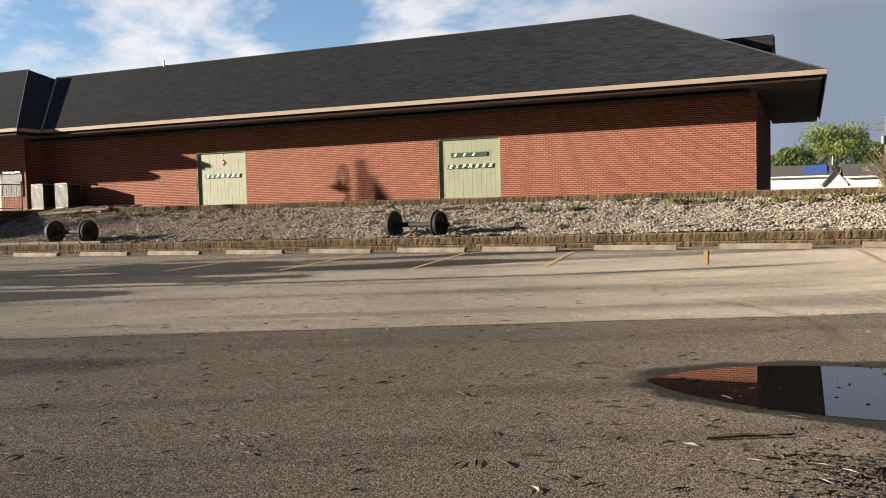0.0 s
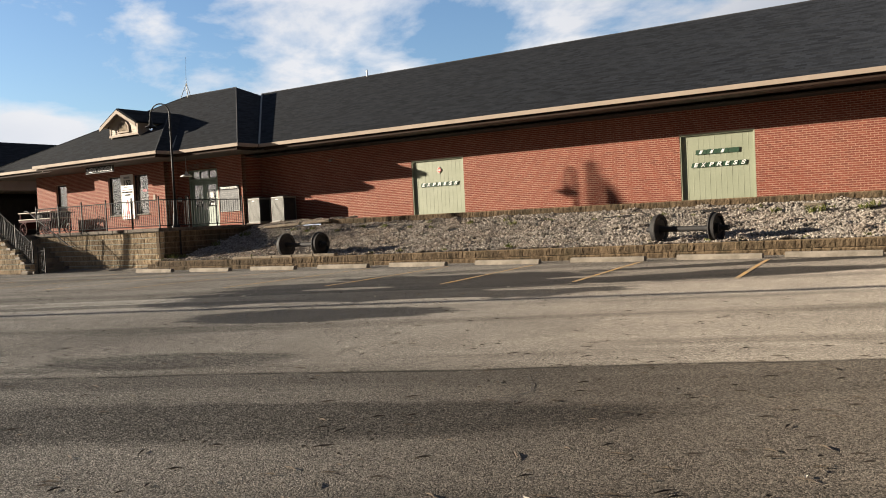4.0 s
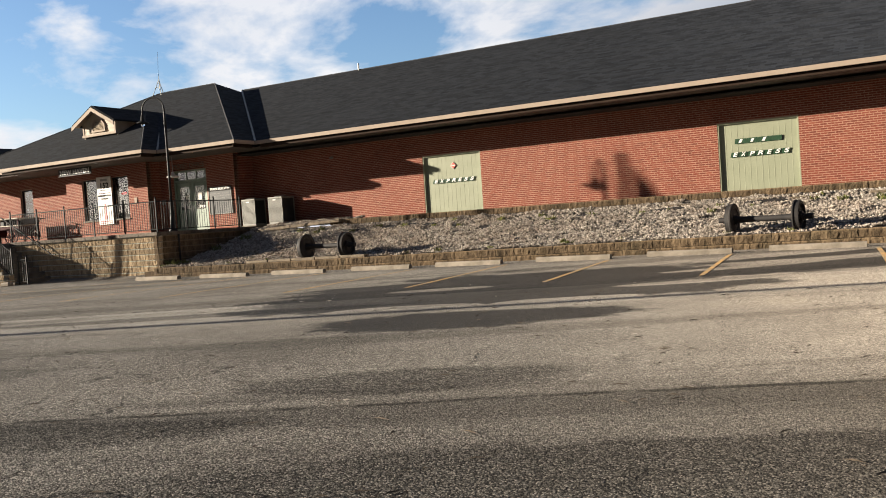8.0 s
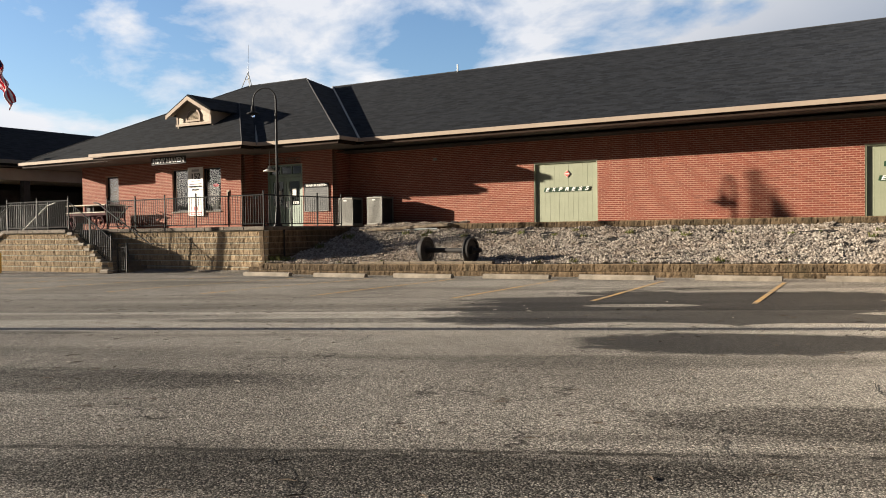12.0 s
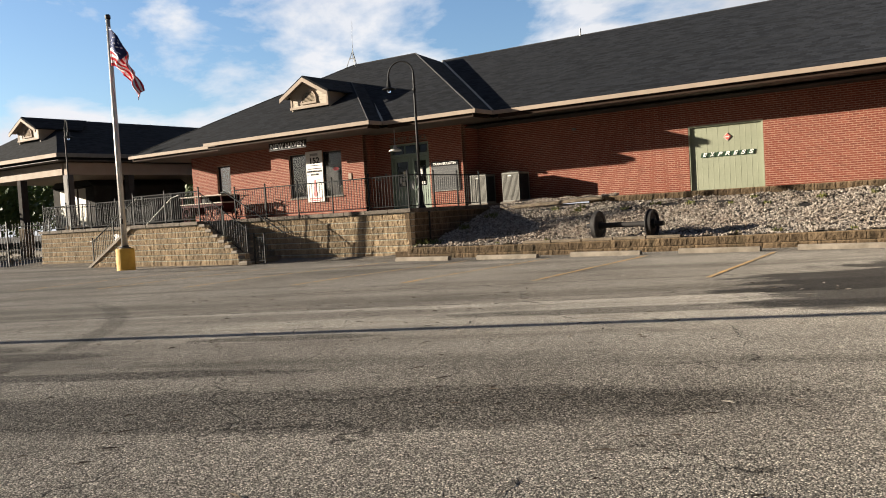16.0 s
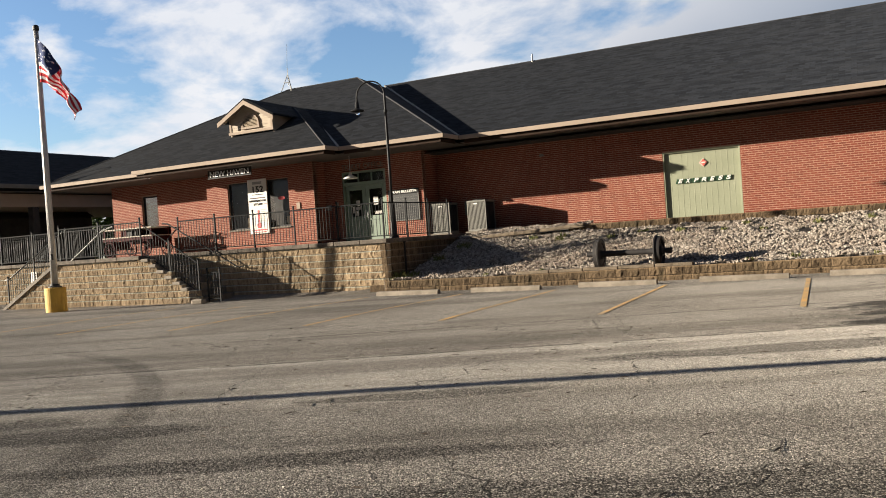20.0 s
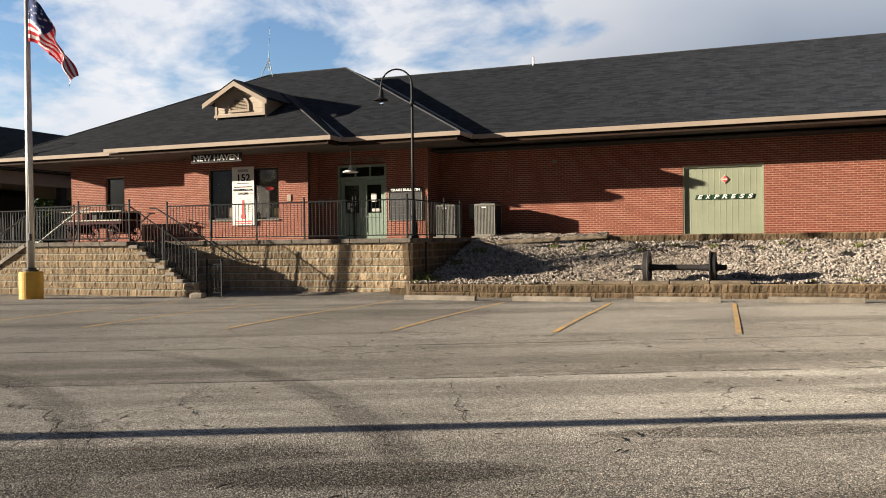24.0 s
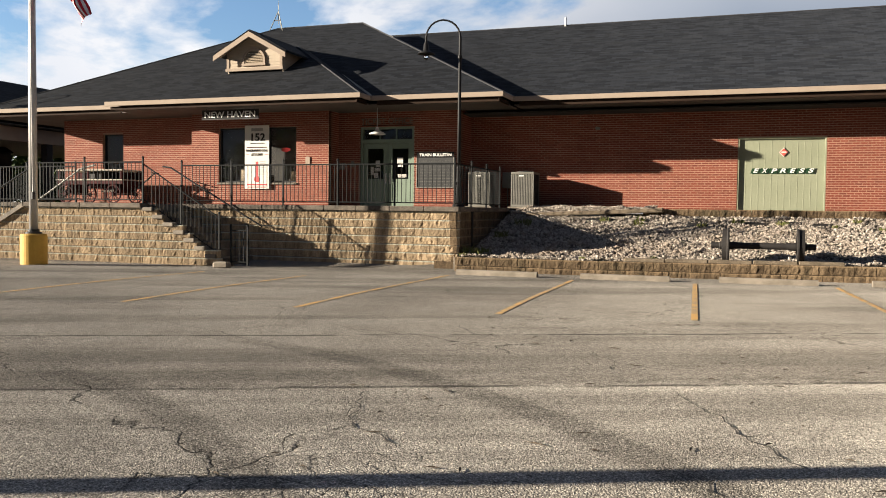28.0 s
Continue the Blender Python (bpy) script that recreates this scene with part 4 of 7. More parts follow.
# eaves: gutter board, brown under-board, soffit
def eave_run(pts):
    """Gutter boards and brown boards along a run of eave corners."""
    for (x0, y0), (x1, y1) in zip(pts, pts[1:]):
        for name, mat, z0, z1, out in (("gutter_board", "cream", 4.625, 4.768, 0.03), ("fascia_board", "brown", 4.50, 4.622, -0.10)):
            m = Mesh()
            if abs(y1 - y0) < 1e-6:
                m.box(min(x0, x1) - out, y0 - out, z0, max(x0, x1) + out, y0 - out + 0.045, z1, 0.008)
            else:
                e = x0 + (out if x0 in (FX, CX, BE) else -out)
                m.box(min(e, e - 0.045), min(y0, y1) + 0.05, z0, max(e, e - 0.045), max(y0, y1) - 0.035, z1, 0.008)
            part(name, m, mat, depot)


eave_run([(CW, CY), (BW - 0.02, CY)])
eave_run([(BW, BY), (BE, BY), (BE, CY)])
eave_run([(BE + 0.06, CY), (CX, CY), (CX, FY)])
eave_run([(CX + 0.06, FY), (FX, FY), (FX, BX)])

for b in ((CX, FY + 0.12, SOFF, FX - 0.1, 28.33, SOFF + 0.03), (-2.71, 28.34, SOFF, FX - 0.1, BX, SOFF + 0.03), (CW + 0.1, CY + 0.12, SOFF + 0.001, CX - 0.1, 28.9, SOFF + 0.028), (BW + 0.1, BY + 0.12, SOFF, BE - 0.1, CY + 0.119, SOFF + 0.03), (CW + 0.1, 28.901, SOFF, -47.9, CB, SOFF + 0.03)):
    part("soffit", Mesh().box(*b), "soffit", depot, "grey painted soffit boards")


# ---------------------------------------------------------------- brick walls
COURSE, BRICK = 0.0677, 0.2032


def brick_wall(name, x0, x1, y, z0, z1, openings, label, near=None, thick=0.24):
    """A brick wall that faces -y: backing with openings, bricks proud of the mortar."""
    back = Mesh()
    xs = sorted({x0, x1, *[o[0] for o in openings], *[o[1] for o in openings]})
    zs = sorted({z0, z1, *[o[2] for o in openings], *[o[3] for o in openings]})
    for a, b in zip(xs, xs[1:]):
        for c, d in zip(zs, zs[1:]):
            mx, mz = (a + b) / 2, (c + d) / 2
            if not any(o[0] < mx < o[1] and o[2] < mz < o[3] for o in openings):
                back.box(a, y + 0.0015, c, b, y + thick, d)
    wall = part(name, back, "mortar", None, label, kind="structure")
    field, pieces = Mesh(), []
    row = 0
    z = z0
    while z + COURSE <= z1 + 0.02:
        x = x0 - (BRICK / 2 if row % 2 else 0)
        while x < x1:
            a, b = max(x, x0) + 0.006, min(x + BRICK, x1) - 0.006
            c, d = z + 0.009, z + COURSE - 0.009
            cuts = [(a, b)]
            for o in openings:
                if o[2] < d and o[3] > c:
                    cuts = [q for p in cuts for q in ((p[0], min(p[1], o[0])), (max(p[0], o[1]), p[1])) if q[1] - q[0] > 0.02]
            for p, q in cuts:
                out = random.uniform(-0.002, 0.001)
                if near and near[0] < p < near[1] and near[2] < c < near[3] and q - p > 0.18 and len(pieces) < 300:
                    pieces.append((p, c, out))
                else:
                    n = len(field.v)
                    field.v += [(xx, yy, zz) for yy in (y + out, y + 0.03) for zz in (c, d) for xx in (p, q)]
                    field.f += [(n, n + 1, n + 3, n + 2), (n, n + 4, n + 5, n + 1), (n + 2, n + 3, n + 7, n + 6), (n, n + 2, n + 6, n + 4), (n + 1, n + 5, n + 7, n + 3)]
            x += BRICK
        z += COURSE
        row += 1
    part("brick_courses", field, "brick_joined", wall, kind="stuff")
    return wall, pieces


Z0 = 1.40
EXP = (-24.09, -21.69, Z0, 3.60)
REA = (-13.41, -11.05, Z0, 3.60)
wall_main, pieces_main = brick_wall("wall_freight", -32.32, -2.73, 28.35, Z0, SOFF, [EXP, REA], "red brick freight house wall with two freight doors", (-28.5, -24.1, 1.9, 2.9))
TDOOR = (-35.76, -33.87, 1.45, 4.04)
WWIN = (-46.1, -45.2, 1.95, 3.99)
wall_station, pieces_station = brick_wall("wall_station", -47.88, -32.32, 27.2, Z0, SOFF, [TDOOR, WWIN], "red brick station wall with a double door")
BAY_Y = 26.45
BWIN1, BWIN2 = (-40.65, -39.46, 2.21, 4.03), (-38.77, -37.70, 2.21, 4.03)
wall_bay, pieces_bay = brick_wall("wall_bay", -41.73, -36.53, BAY_Y, Z0, SOFF, [BWIN1, BWIN2], "projecting red brick bay with two tall windows", (-37.6, -36.4, 1.5, 4.1))


def side_wall(name, x, y0, y1, face, label):
    """A brick wall that faces +x or -x."""
    back = Mesh().box(min(x - face * 0.003, x - face * 0.22), y0 + 0.012, Z0, max(x - face * 0.003, x - face * 0.22), y1, SOFF)
    wall = part(name, back, "mortar", None, label, kind="structure")
    f = Mesh()
    z, row = Z0, 0
    while z + COURSE <= SOFF + 0.02:
        y = y0 - (BRICK / 2 if row % 2 else 0)
        while y < y1:
            a, b = max(y, y0) + 0.005, min(y + BRICK, y1) - 0.005
            if b - a > 0.02:
                n = len(f.v)
                c, d = z + 0.009, z + COURSE - 0.009
                f.v += [(xx, yy, zz) for xx in (x, x - face * 0.02) for zz in (c, d) for yy in (a, b)]
                f.f += [(n, n + 1, n + 3, n + 2), (n, n + 4, n + 5, n + 1), (n + 2, n + 3, n + 7, n + 6), (n, n + 2, n + 6, n + 4), (n + 1, n + 5, n + 7, n + 3)]
            y += BRICK
        z += COURSE
        row += 1
    part("brick_courses", f, "brick_joined", wall, kind="stuff")


side_wall("wall_bay_east", -36.53, BAY_Y, 27.2, 1, "short brick return of the bay")
side_wall("wall_bay_west", -41.73, BAY_Y, 27.2, -1, "short brick return of the bay")
side_wall("wall_station_east", -32.32, 27.2, 28.35, 1, "short brick return of the station wall")
side_wall("wall_freight_east", -2.73, 28.35, 39.65, 1, "red brick end wall of the freight house")
side_wall("wall_station_west", -47.88, 27.2, 39.0, -1, "red brick end wall of the station")
m = Mesh().box(-47.88, 39.4, Z0, -2.73, 39.65, SOFF)
part("wall_north", m, "mortar", None, "plain rear wall of the depot", kind="structure")
# unseen inner shell, coloured near-black to look unlit
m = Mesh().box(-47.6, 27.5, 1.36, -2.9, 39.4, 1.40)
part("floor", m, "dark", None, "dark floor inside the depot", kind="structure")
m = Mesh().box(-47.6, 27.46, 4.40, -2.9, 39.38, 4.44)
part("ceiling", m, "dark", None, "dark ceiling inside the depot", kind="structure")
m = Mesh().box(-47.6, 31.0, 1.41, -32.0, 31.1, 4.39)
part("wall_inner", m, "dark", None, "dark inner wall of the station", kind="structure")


# ---------------------------------------------------------------- doors and windows
def freight_door(name, o, label, sign_z, upper):
    x0, x1, z0, z1 = o
    y = 28.43
    d = thing(name, ((x0 + x1) / 2, y, z0), label, "freight door")
    part("jamb", Mesh().box(x0, 28.36, z0, x0 + 0.045, y + 0.10, z1, 0.004), "green", d)
    part("jamb", Mesh().box(x1 - 0.045, 28.36, z0, x1, y + 0.10, z1, 0.004), "green", d)
    part("head", Mesh().box(x0 + 0.046, 28.36, z1 - 0.045, x1 - 0.046, y + 0.10, z1, 0.004), "green", d)
    n = 13
    w = (x1 - x0 - 0.1) / n
    for i in range(n):
        a = x0 + 0.05 + i * w
        part("plank", Mesh().box(a + 0.0002, y + (0.001 if i % 2 else 0.0), z0, a + w - 0.0002, y + 0.04, z1 - 0.05, 0.0012), "green", d)
        part("batten", Mesh().box(a - 0.012, y - 0.002, z0, a + 0.012, y + 0.003, z1 - 0.06, 0.004), "green", d)
    part("backing", Mesh().box(x0 + 0.05, y + 0.045, z0, x1 - 0.05, y + 0.08, z1 - 0.05), "dark", d)
    xm = (x0 + x1) / 2
    words = "EXPRESS"
    sx, step = xm - 0.74, 0.248
    for i, ch in enumerate(words):
        cx = sx + 0.02 + i * step
        q = part("letter_board", Mesh().prism([(cx - 0.12, sign_z - 0.075), (cx + 0.10, sign_z - 0.075), (cx + 0.145, sign_z + 0.075), (cx - 0.075, sign_z + 0.075)], 1, y - 0.032, y - 0.018), "dark_green", d, "dark green letter board")
        lettering(ch, 0.17, "white", q, (cx + 0.012, y - 0.036, sign_z), shear=0.3, width=0.165, bold=0.006, name="letter")
    if upper:
        z = upper
        for i in range(4):
            cx = sx + 0.22 + i * 0.345
            q = part("letter_board", Mesh().prism([(cx - 0.17, z - 0.075), (cx + 0.165, z - 0.075), (cx + 0.175, z + 0.075), (cx - 0.155, z + 0.075)], 1, y - 0.032, y - 0.018), "dark_green", d, "dark green letter board")
            if i < 3:
                part("emblem", Mesh().prism([(cx - 0.06, z - 0.055), (cx + 0.02, z - 0.055), (cx + 0.075, z + 0.055), (cx - 0.005, z + 0.055)], 1, y - 0.037, y - 0.033), "white", q, "plain white slanted mark")
    return d


freight_door("freight_door", EXP, "sage green plank freight door with white slanted letters, closed", 2.63, None)
freight_door("freight_door", REA, "sage green plank freight door with two rows of signs, closed", 2.60, 3.01)
pl = thing("diamond_placard", (-22.83, 28.40, 3.17), "small red diamond placard on the green freight door", "placard")
part("plate", Mesh().prism([(-22.83, 3.055), (-22.72, 3.17), (-22.83, 3.285), (-22.94, 3.17)], 1, 28.40, 28.412), "placard", pl)
part("border", Mesh().prism([(-22.83, 3.035), (-22.70, 3.17), (-22.83, 3.305), (-22.96, 3.17)], 1, 28.413, 28.42), "paper", pl, "pale border")
part("text_bar", Mesh().box(-22.90, 28.396, 3.15, -22.76, 28.399, 3.19), "paper", pl)


def window_unit(name, o, y, label):
    x0, x1, z0, z1 = o
    w = thing(name, ((x0 + x1) / 2, y, z0), label, "window", kind="structure")
    f, yi = 0.06, y + 0.09
    for n, b in (("frame_side", (x0, yi, z0, x0 + f, yi + 0.08, z1)), ("frame_side", (x1 - f, yi, z0, x1, yi + 0.08, z1)), ("frame_head", (x0 + f, yi, z1 - f, x1 - f, yi + 0.08, z1)), ("frame_foot", (x0 + f, yi, z0, x1 - f, yi + 0.08, z0 + f))):
        part(n, Mesh().box(*b, 0.005), "black", w)
    part("pane", Mesh().box(x0 + f, yi + 0.03, z0 + f, x1 - f, yi + 0.038, z1 - f), "glass", w).visible_shadow = False
    part("sill", Mesh().box(x0 - 0.04, y - 0.05, z0 - 0.06, x1 + 0.04, yi, z0 - 0.002, 0.01), "concrete", w)
    return w


window_unit("window_1", BWIN1, BAY_Y, "tall dark window of the brick bay")
window_unit("window_2", BWIN2, BAY_Y, "tall dark window of the brick bay with a small red sign")
window_unit("window_3", WWIN, 27.2, "tall window of the station wall mirroring the pale sky")
# near-black box behind the bay's glass, in place of an unlit room
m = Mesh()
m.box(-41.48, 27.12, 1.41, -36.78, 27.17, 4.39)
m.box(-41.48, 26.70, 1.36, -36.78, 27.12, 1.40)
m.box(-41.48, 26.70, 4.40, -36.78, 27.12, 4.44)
part("wall_bay_inner", m, "dark", None, "near-black box behind the bay windows, in place of an unlit room", kind="structure")
bs = thing("window_sign", (-38.2, 26.66, 3.30), "small red oval sign hanging behind the bay window", "sign")
oval = Mesh().lathe((-38.2, 26.66, 3.30), (0, -1, 0), [(0.0, 0), (0.17, 0.0), (0.18, 0.01), (0.17, 0.02), (0.0, 0.02)], 16)
oval.v = [(x, y, 3.30 + 0.4 * (z - 3.30)) for x, y, z in oval.v]
part("oval", oval, "sign_red", bs)
sh = thing("window_shelf", (-39.2, 26.8, 2.2), "low wooden shelf behind the bay windows", "shelf")
part("board", Mesh().box(-40.75, 26.72, 2.20, -37.6, 27.1, 2.24, 0.006), "wood", sh)
for x in (-40.6, -37.75):
    part("leg", Mesh().box(x - 0.03, 26.85, 1.40, x + 0.03, 26.91, 2.199, 0.004), "wood", sh)
for x, w_, h_ in ((-39.85, 0.16, 0.42), (-37.95, 0.14, 0.36)):
    bx = thing("carton", (x, 26.9, 2.24), "pale box standing behind the window sill", "box")
    part("body", Mesh().box(x - w_, 26.76, 2.24, x + w_, 27.0, 2.24 + h_, 0.01), "timber", bx)


def ticket_door():
    x0, x1, z0, z1 = TDOOR
    y = 27.29
    d = thing("double_door", ((x0 + x1) / 2, y, z0), "sage green wooden double door with glazed upper panels and a transom, closed", "door", kind="structure")
    part("frame_side", Mesh().box(x0, 27.22, z0, x0 + 0.08, y + 0.1, z1, 0.006), "door_green", d)
    part("frame_side", Mesh().box(x1 - 0.08, 27.22, z0, x1, y + 0.1, z1, 0.006), "door_green", d)
    part("frame_head", Mesh().box(x0 + 0.081, 27.22, z1 - 0.07, x1 - 0.081, y + 0.1, z1, 0.006), "door_green", d)
    part("transom_bar", Mesh().box(x0 + 0.081, 27.22, 3.52, x1 - 0.081, y + 0.1, 3.64, 0.006), "door_green", d)
    a, b = x0 + 0.081, x1 - 0.081
    w = (b - a) / 3
    for i in range(3):
        part("transom_pane", Mesh().box(a + i * w + 0.025, y + 0.03, 3.65, a + (i + 1) * w - 0.025, y + 0.036, z1 - 0.075), "glass", d).visible_shadow = False
        if i:
            part("glazing_bar", Mesh().box(a + i * w - 0.022, y, 3.645, a + i * w + 0.022, y + 0.06, z1 - 0.072, 0.004), "door_green", d)
    mid = (a + b) / 2
    for l, r in ((a, mid - 0.004), (mid + 0.004, b)):
        m = Mesh()
        gz0, gz1 = 2.36, 3.34
        m.box(l, y, z0, l + 0.15, y + 0.05, 3.515, 0.004)
        m.box(r - 0.15, y, z0, r, y + 0.05, 3.515, 0.004)
        m.box(l + 0.151, y, z0, r - 0.151, y + 0.05, z0 + 0.24, 0.004)
        m.box(l + 0.151, y, gz1, r - 0.151, y + 0.05, 3.515, 0.004)
        m.box(l + 0.151, y, gz0 - 0.16, r - 0.151, y + 0.05, gz0, 0.004)
        leaf = part("leaf", m, "door_green", d)
        part("panel", Mesh().box(l + 0.151, y + 0.018, z0 + 0.242, r - 0.151, y + 0.035, gz0 - 0.162), "door_green", leaf)
        part("pane", Mesh().box(l + 0.151, y + 0.02, gz0, r - 0.151, y + 0.026, gz1), "glass", leaf).visible_shadow = False
        hx = r - 0.07 if l == a else l + 0.07
        part("handle", Mesh().tube([(hx, y - 0.05, 2.28), (hx, y - 0.055, 2.48)], 0.012, 8), "steel", leaf, "steel door handle")
        part("plate", Mesh().box(hx - 0.03, y - 0.012, 2.2, hx + 0.03, y - 0.001, 2.55, 0.003), "steel", leaf)
    for cx, cz, w_, h_, n in ((mid - 0.36, 2.86, 0.15, 0.20, 0), (mid - 0.38, 2.66, 0.19, 0.10, 1), (mid - 0.56, 2.62, 0.10, 0.24, 1), (mid - 0.42, 2.48, 0.14, 0.16, 1), (mid + 0.42, 2.90, 0.20, 0.30, 0), (mid + 0.50, 2.46, 0.30, 0.10, 0)):
        s = thing("notice", (cx, y + 0.012, cz), "sheet of paper taped inside the glass of the station door", "notice", "notices on the door")
        part("sheet", Mesh().box(cx - w_ / 2, y + 0.012, cz - h_ / 2, cx + w_ / 2, y + 0.016, cz + h_ / 2), "paper", s)
        for k in range(3):
            part("text_bar", Mesh().box(cx - w_ * 0.38, y + 0.009, cz + h_ * (0.25 - 0.25 * k) - 0.006, cx + w_ * 0.36, y + 0.0115, cz + h_ * (0.25 - 0.25 * k) + 0.006), "grey_ink", s)


ticket_door()
ts = thing("ticket_office_sign", (-34.82, 27.17, 4.16), "dark raised sign letters over the station door", "sign")
part("rail", Mesh().box(-35.70, 27.175, 4.075, -33.92, 27.195, 4.10, 0.004), "brown", ts)
lettering("TICKET OFFICE", 0.27, "concrete", ts, (-34.82, 27.172, 4.21), width=1.82, bold=0.004)

tb = thing("bulletin_board", (-33.14, 27.15, 2.6), "grey framed train bulletin chalkboard on the brick wall", "notice board")
part("board", Mesh().box(-33.74, 27.165, 2.10, -32.54, 27.19, 3.03), "dark_metal", tb, "dark slate board with faint ruled lines")
for b in ((-33.77, 27.15, 2.07, -33.74, 27.195, 3.03), (-32.54, 27.15, 2.07, -32.51, 27.195, 3.03), (-33.739, 27.15, 2.07, -32.541, 27.195, 2.10)):
    part("frame", Mesh().box(*b, 0.004), "grey_metal", tb)
part("header", Mesh().box(-33.77, 27.15, 3.032, -32.51, 27.195, 3.20, 0.004), "ink", tb)
lettering("TRAIN", 0.12, "white", tb, (-33.46, 27.144, 3.112), width=0.40, bold=0.003)
lettering("BULLETIN", 0.12, "white", tb, (-32.90, 27.144, 3.112), width=0.62, bold=0.003)
for i in range(9):
    part("ruled_line", Mesh().box(-33.70, 27.160, 2.18 + 0.092 * i, -32.58, 27.164, 2.184 + 0.092 * i), "grey_metal", tb)

nh = thing("station_name_sign", (-39.32, 25.1, 4.32), "black station name board with white letters hung under the eave", "sign")
part("board", Mesh().box(-40.36, 25.08, 4.16, -38.28, 25.12, 4.47, 0.01), "ink", nh)
for b in ((-40.36, 25.07, 4.16, -38.28, 25.079, 4.175), (-40.36, 25.07, 4.455, -38.28, 25.079, 4.47)):
    part("border", Mesh().box(*b), "dark_metal", nh)
lettering("NEW HAVEN", 0.27, "white", nh, (-39.32, 25.072, 4.305), width=1.86, bold=0.003)
for x in (-40.2, -38.45):
    part("chain", Mesh().tube([(x, 25.1, 4.47), (x, 25.1, 4.53)], 0.01, 6), "iron", nh)

po = thing("fundraising_banner", (-39.120, 26.37, 3.05), "tall white fundraising banner with a red thermometer between the windows", "banner")
part("sheet", Mesh().box(-39.580, 26.36, 2.0, -38.660, 26.375, 4.09, 0.003), "paper", po)
lettering("152", 0.34, "ink", po, (-39.100, 26.354, 3.69), width=0.52, bold=0.008)
part("underline", Mesh().box(-39.370, 26.354, 3.49, -38.830, 26.359, 3.515), "ink", po)
for cx, cz, w_, h_, mt in ((-39.110, 3.95, 0.44, 0.10, "grey_ink"), (-39.490, 3.13, 0.14, 0.014, "sign_red"), (-38.750, 3.13, 0.14, 0.014, "sign_red"), (-39.120, 3.37, 0.74, 0.03, "red"), (-39.120, 2.14, 0.74, 0.05, "sign_red"), (-39.120, 2.06, 0.66, 0.03, "sign_red")):
    part("text_bar", Mesh().box(cx - w_ / 2, 26.354, cz - h_ / 2, cx + w_ / 2, 26.359, cz + h_ / 2), mt, po)
lettering("$725,000", 0.11, "ink", po, (-39.120, 26.354, 3.13), width=0.42)
lettering("FUNDRAISING GOAL", 0.11, "ink", po, (-39.120, 26.354, 3.26), width=0.82)
part("thermometer", Mesh().box(-39.165, 26.35, 2.35, -39.075, 26.359, 2.90, 0.004).lathe((-39.120, 26.359, 2.32), (0, -1, 0), [(0.0, 0.012), (0.10, 0.011), (0.11, 0.0)], 20), "sign_red", po, "red thermometer column with a round bulb")
for i in range(7):
    part("scale_mark", Mesh().box(-39.010, 26.354, 2.48 + 0.07 * i, -38.790, 26.359, 2.495 + 0.07 * i), "grey_ink", po)

wl = thing("hanging_lamp", (-34.72, 26.2, 3.74), "white enamel dish lamp hanging under the eave", "lamp")
part("rod", Mesh().tube([(-34.72, 26.2, 3.92), (-34.72, 26.2, SOFF)], 0.012, 8), "steel", wl)
part("shade", Mesh().lathe((-34.72, 26.2, 3.70), (0, 0, 1), [(0.26, 0.0), (0.25, 0.03), (0.16, 0.08), (0.07, 0.12), (0.05, 0.22), (0.0, 0.23)], 20), "white", wl, smooth=True)
for n, x, y, z, w_, h_, mt, lb in (("wall_plaque", -37.27, 26.42, 2.93, 0.17, 0.24, "cream", "small cream box on the brick wall"), ("wall_plaque", -36.02, 27.17, 2.84, 0.10, 0.20, "grey_metal", "grey intercom box on the brick wall"), ("wall_notice", -36.47, 27.17, 2.77, 0.36, 0.21, "grey_ink", "small framed notice on the brick wall beside the station door")):
    q = thing(n, (x, y, z), lb, "wall box")
    part("box", Mesh().box(x - w_ / 2, y, z - h_ / 2, x + w_ / 2, y + 0.029, z + h_ / 2, 0.008), mt, q)
wl2 = thing("wall_outlet", (-28.2, 28.33, 3.95), "small pale flood lamp high on the brick wall", "lamp")
part("box", Mesh().box(-28.28, 28.27, 3.92, -28.14, 28.345, 4.0, 0.01), "grey_metal", wl2)


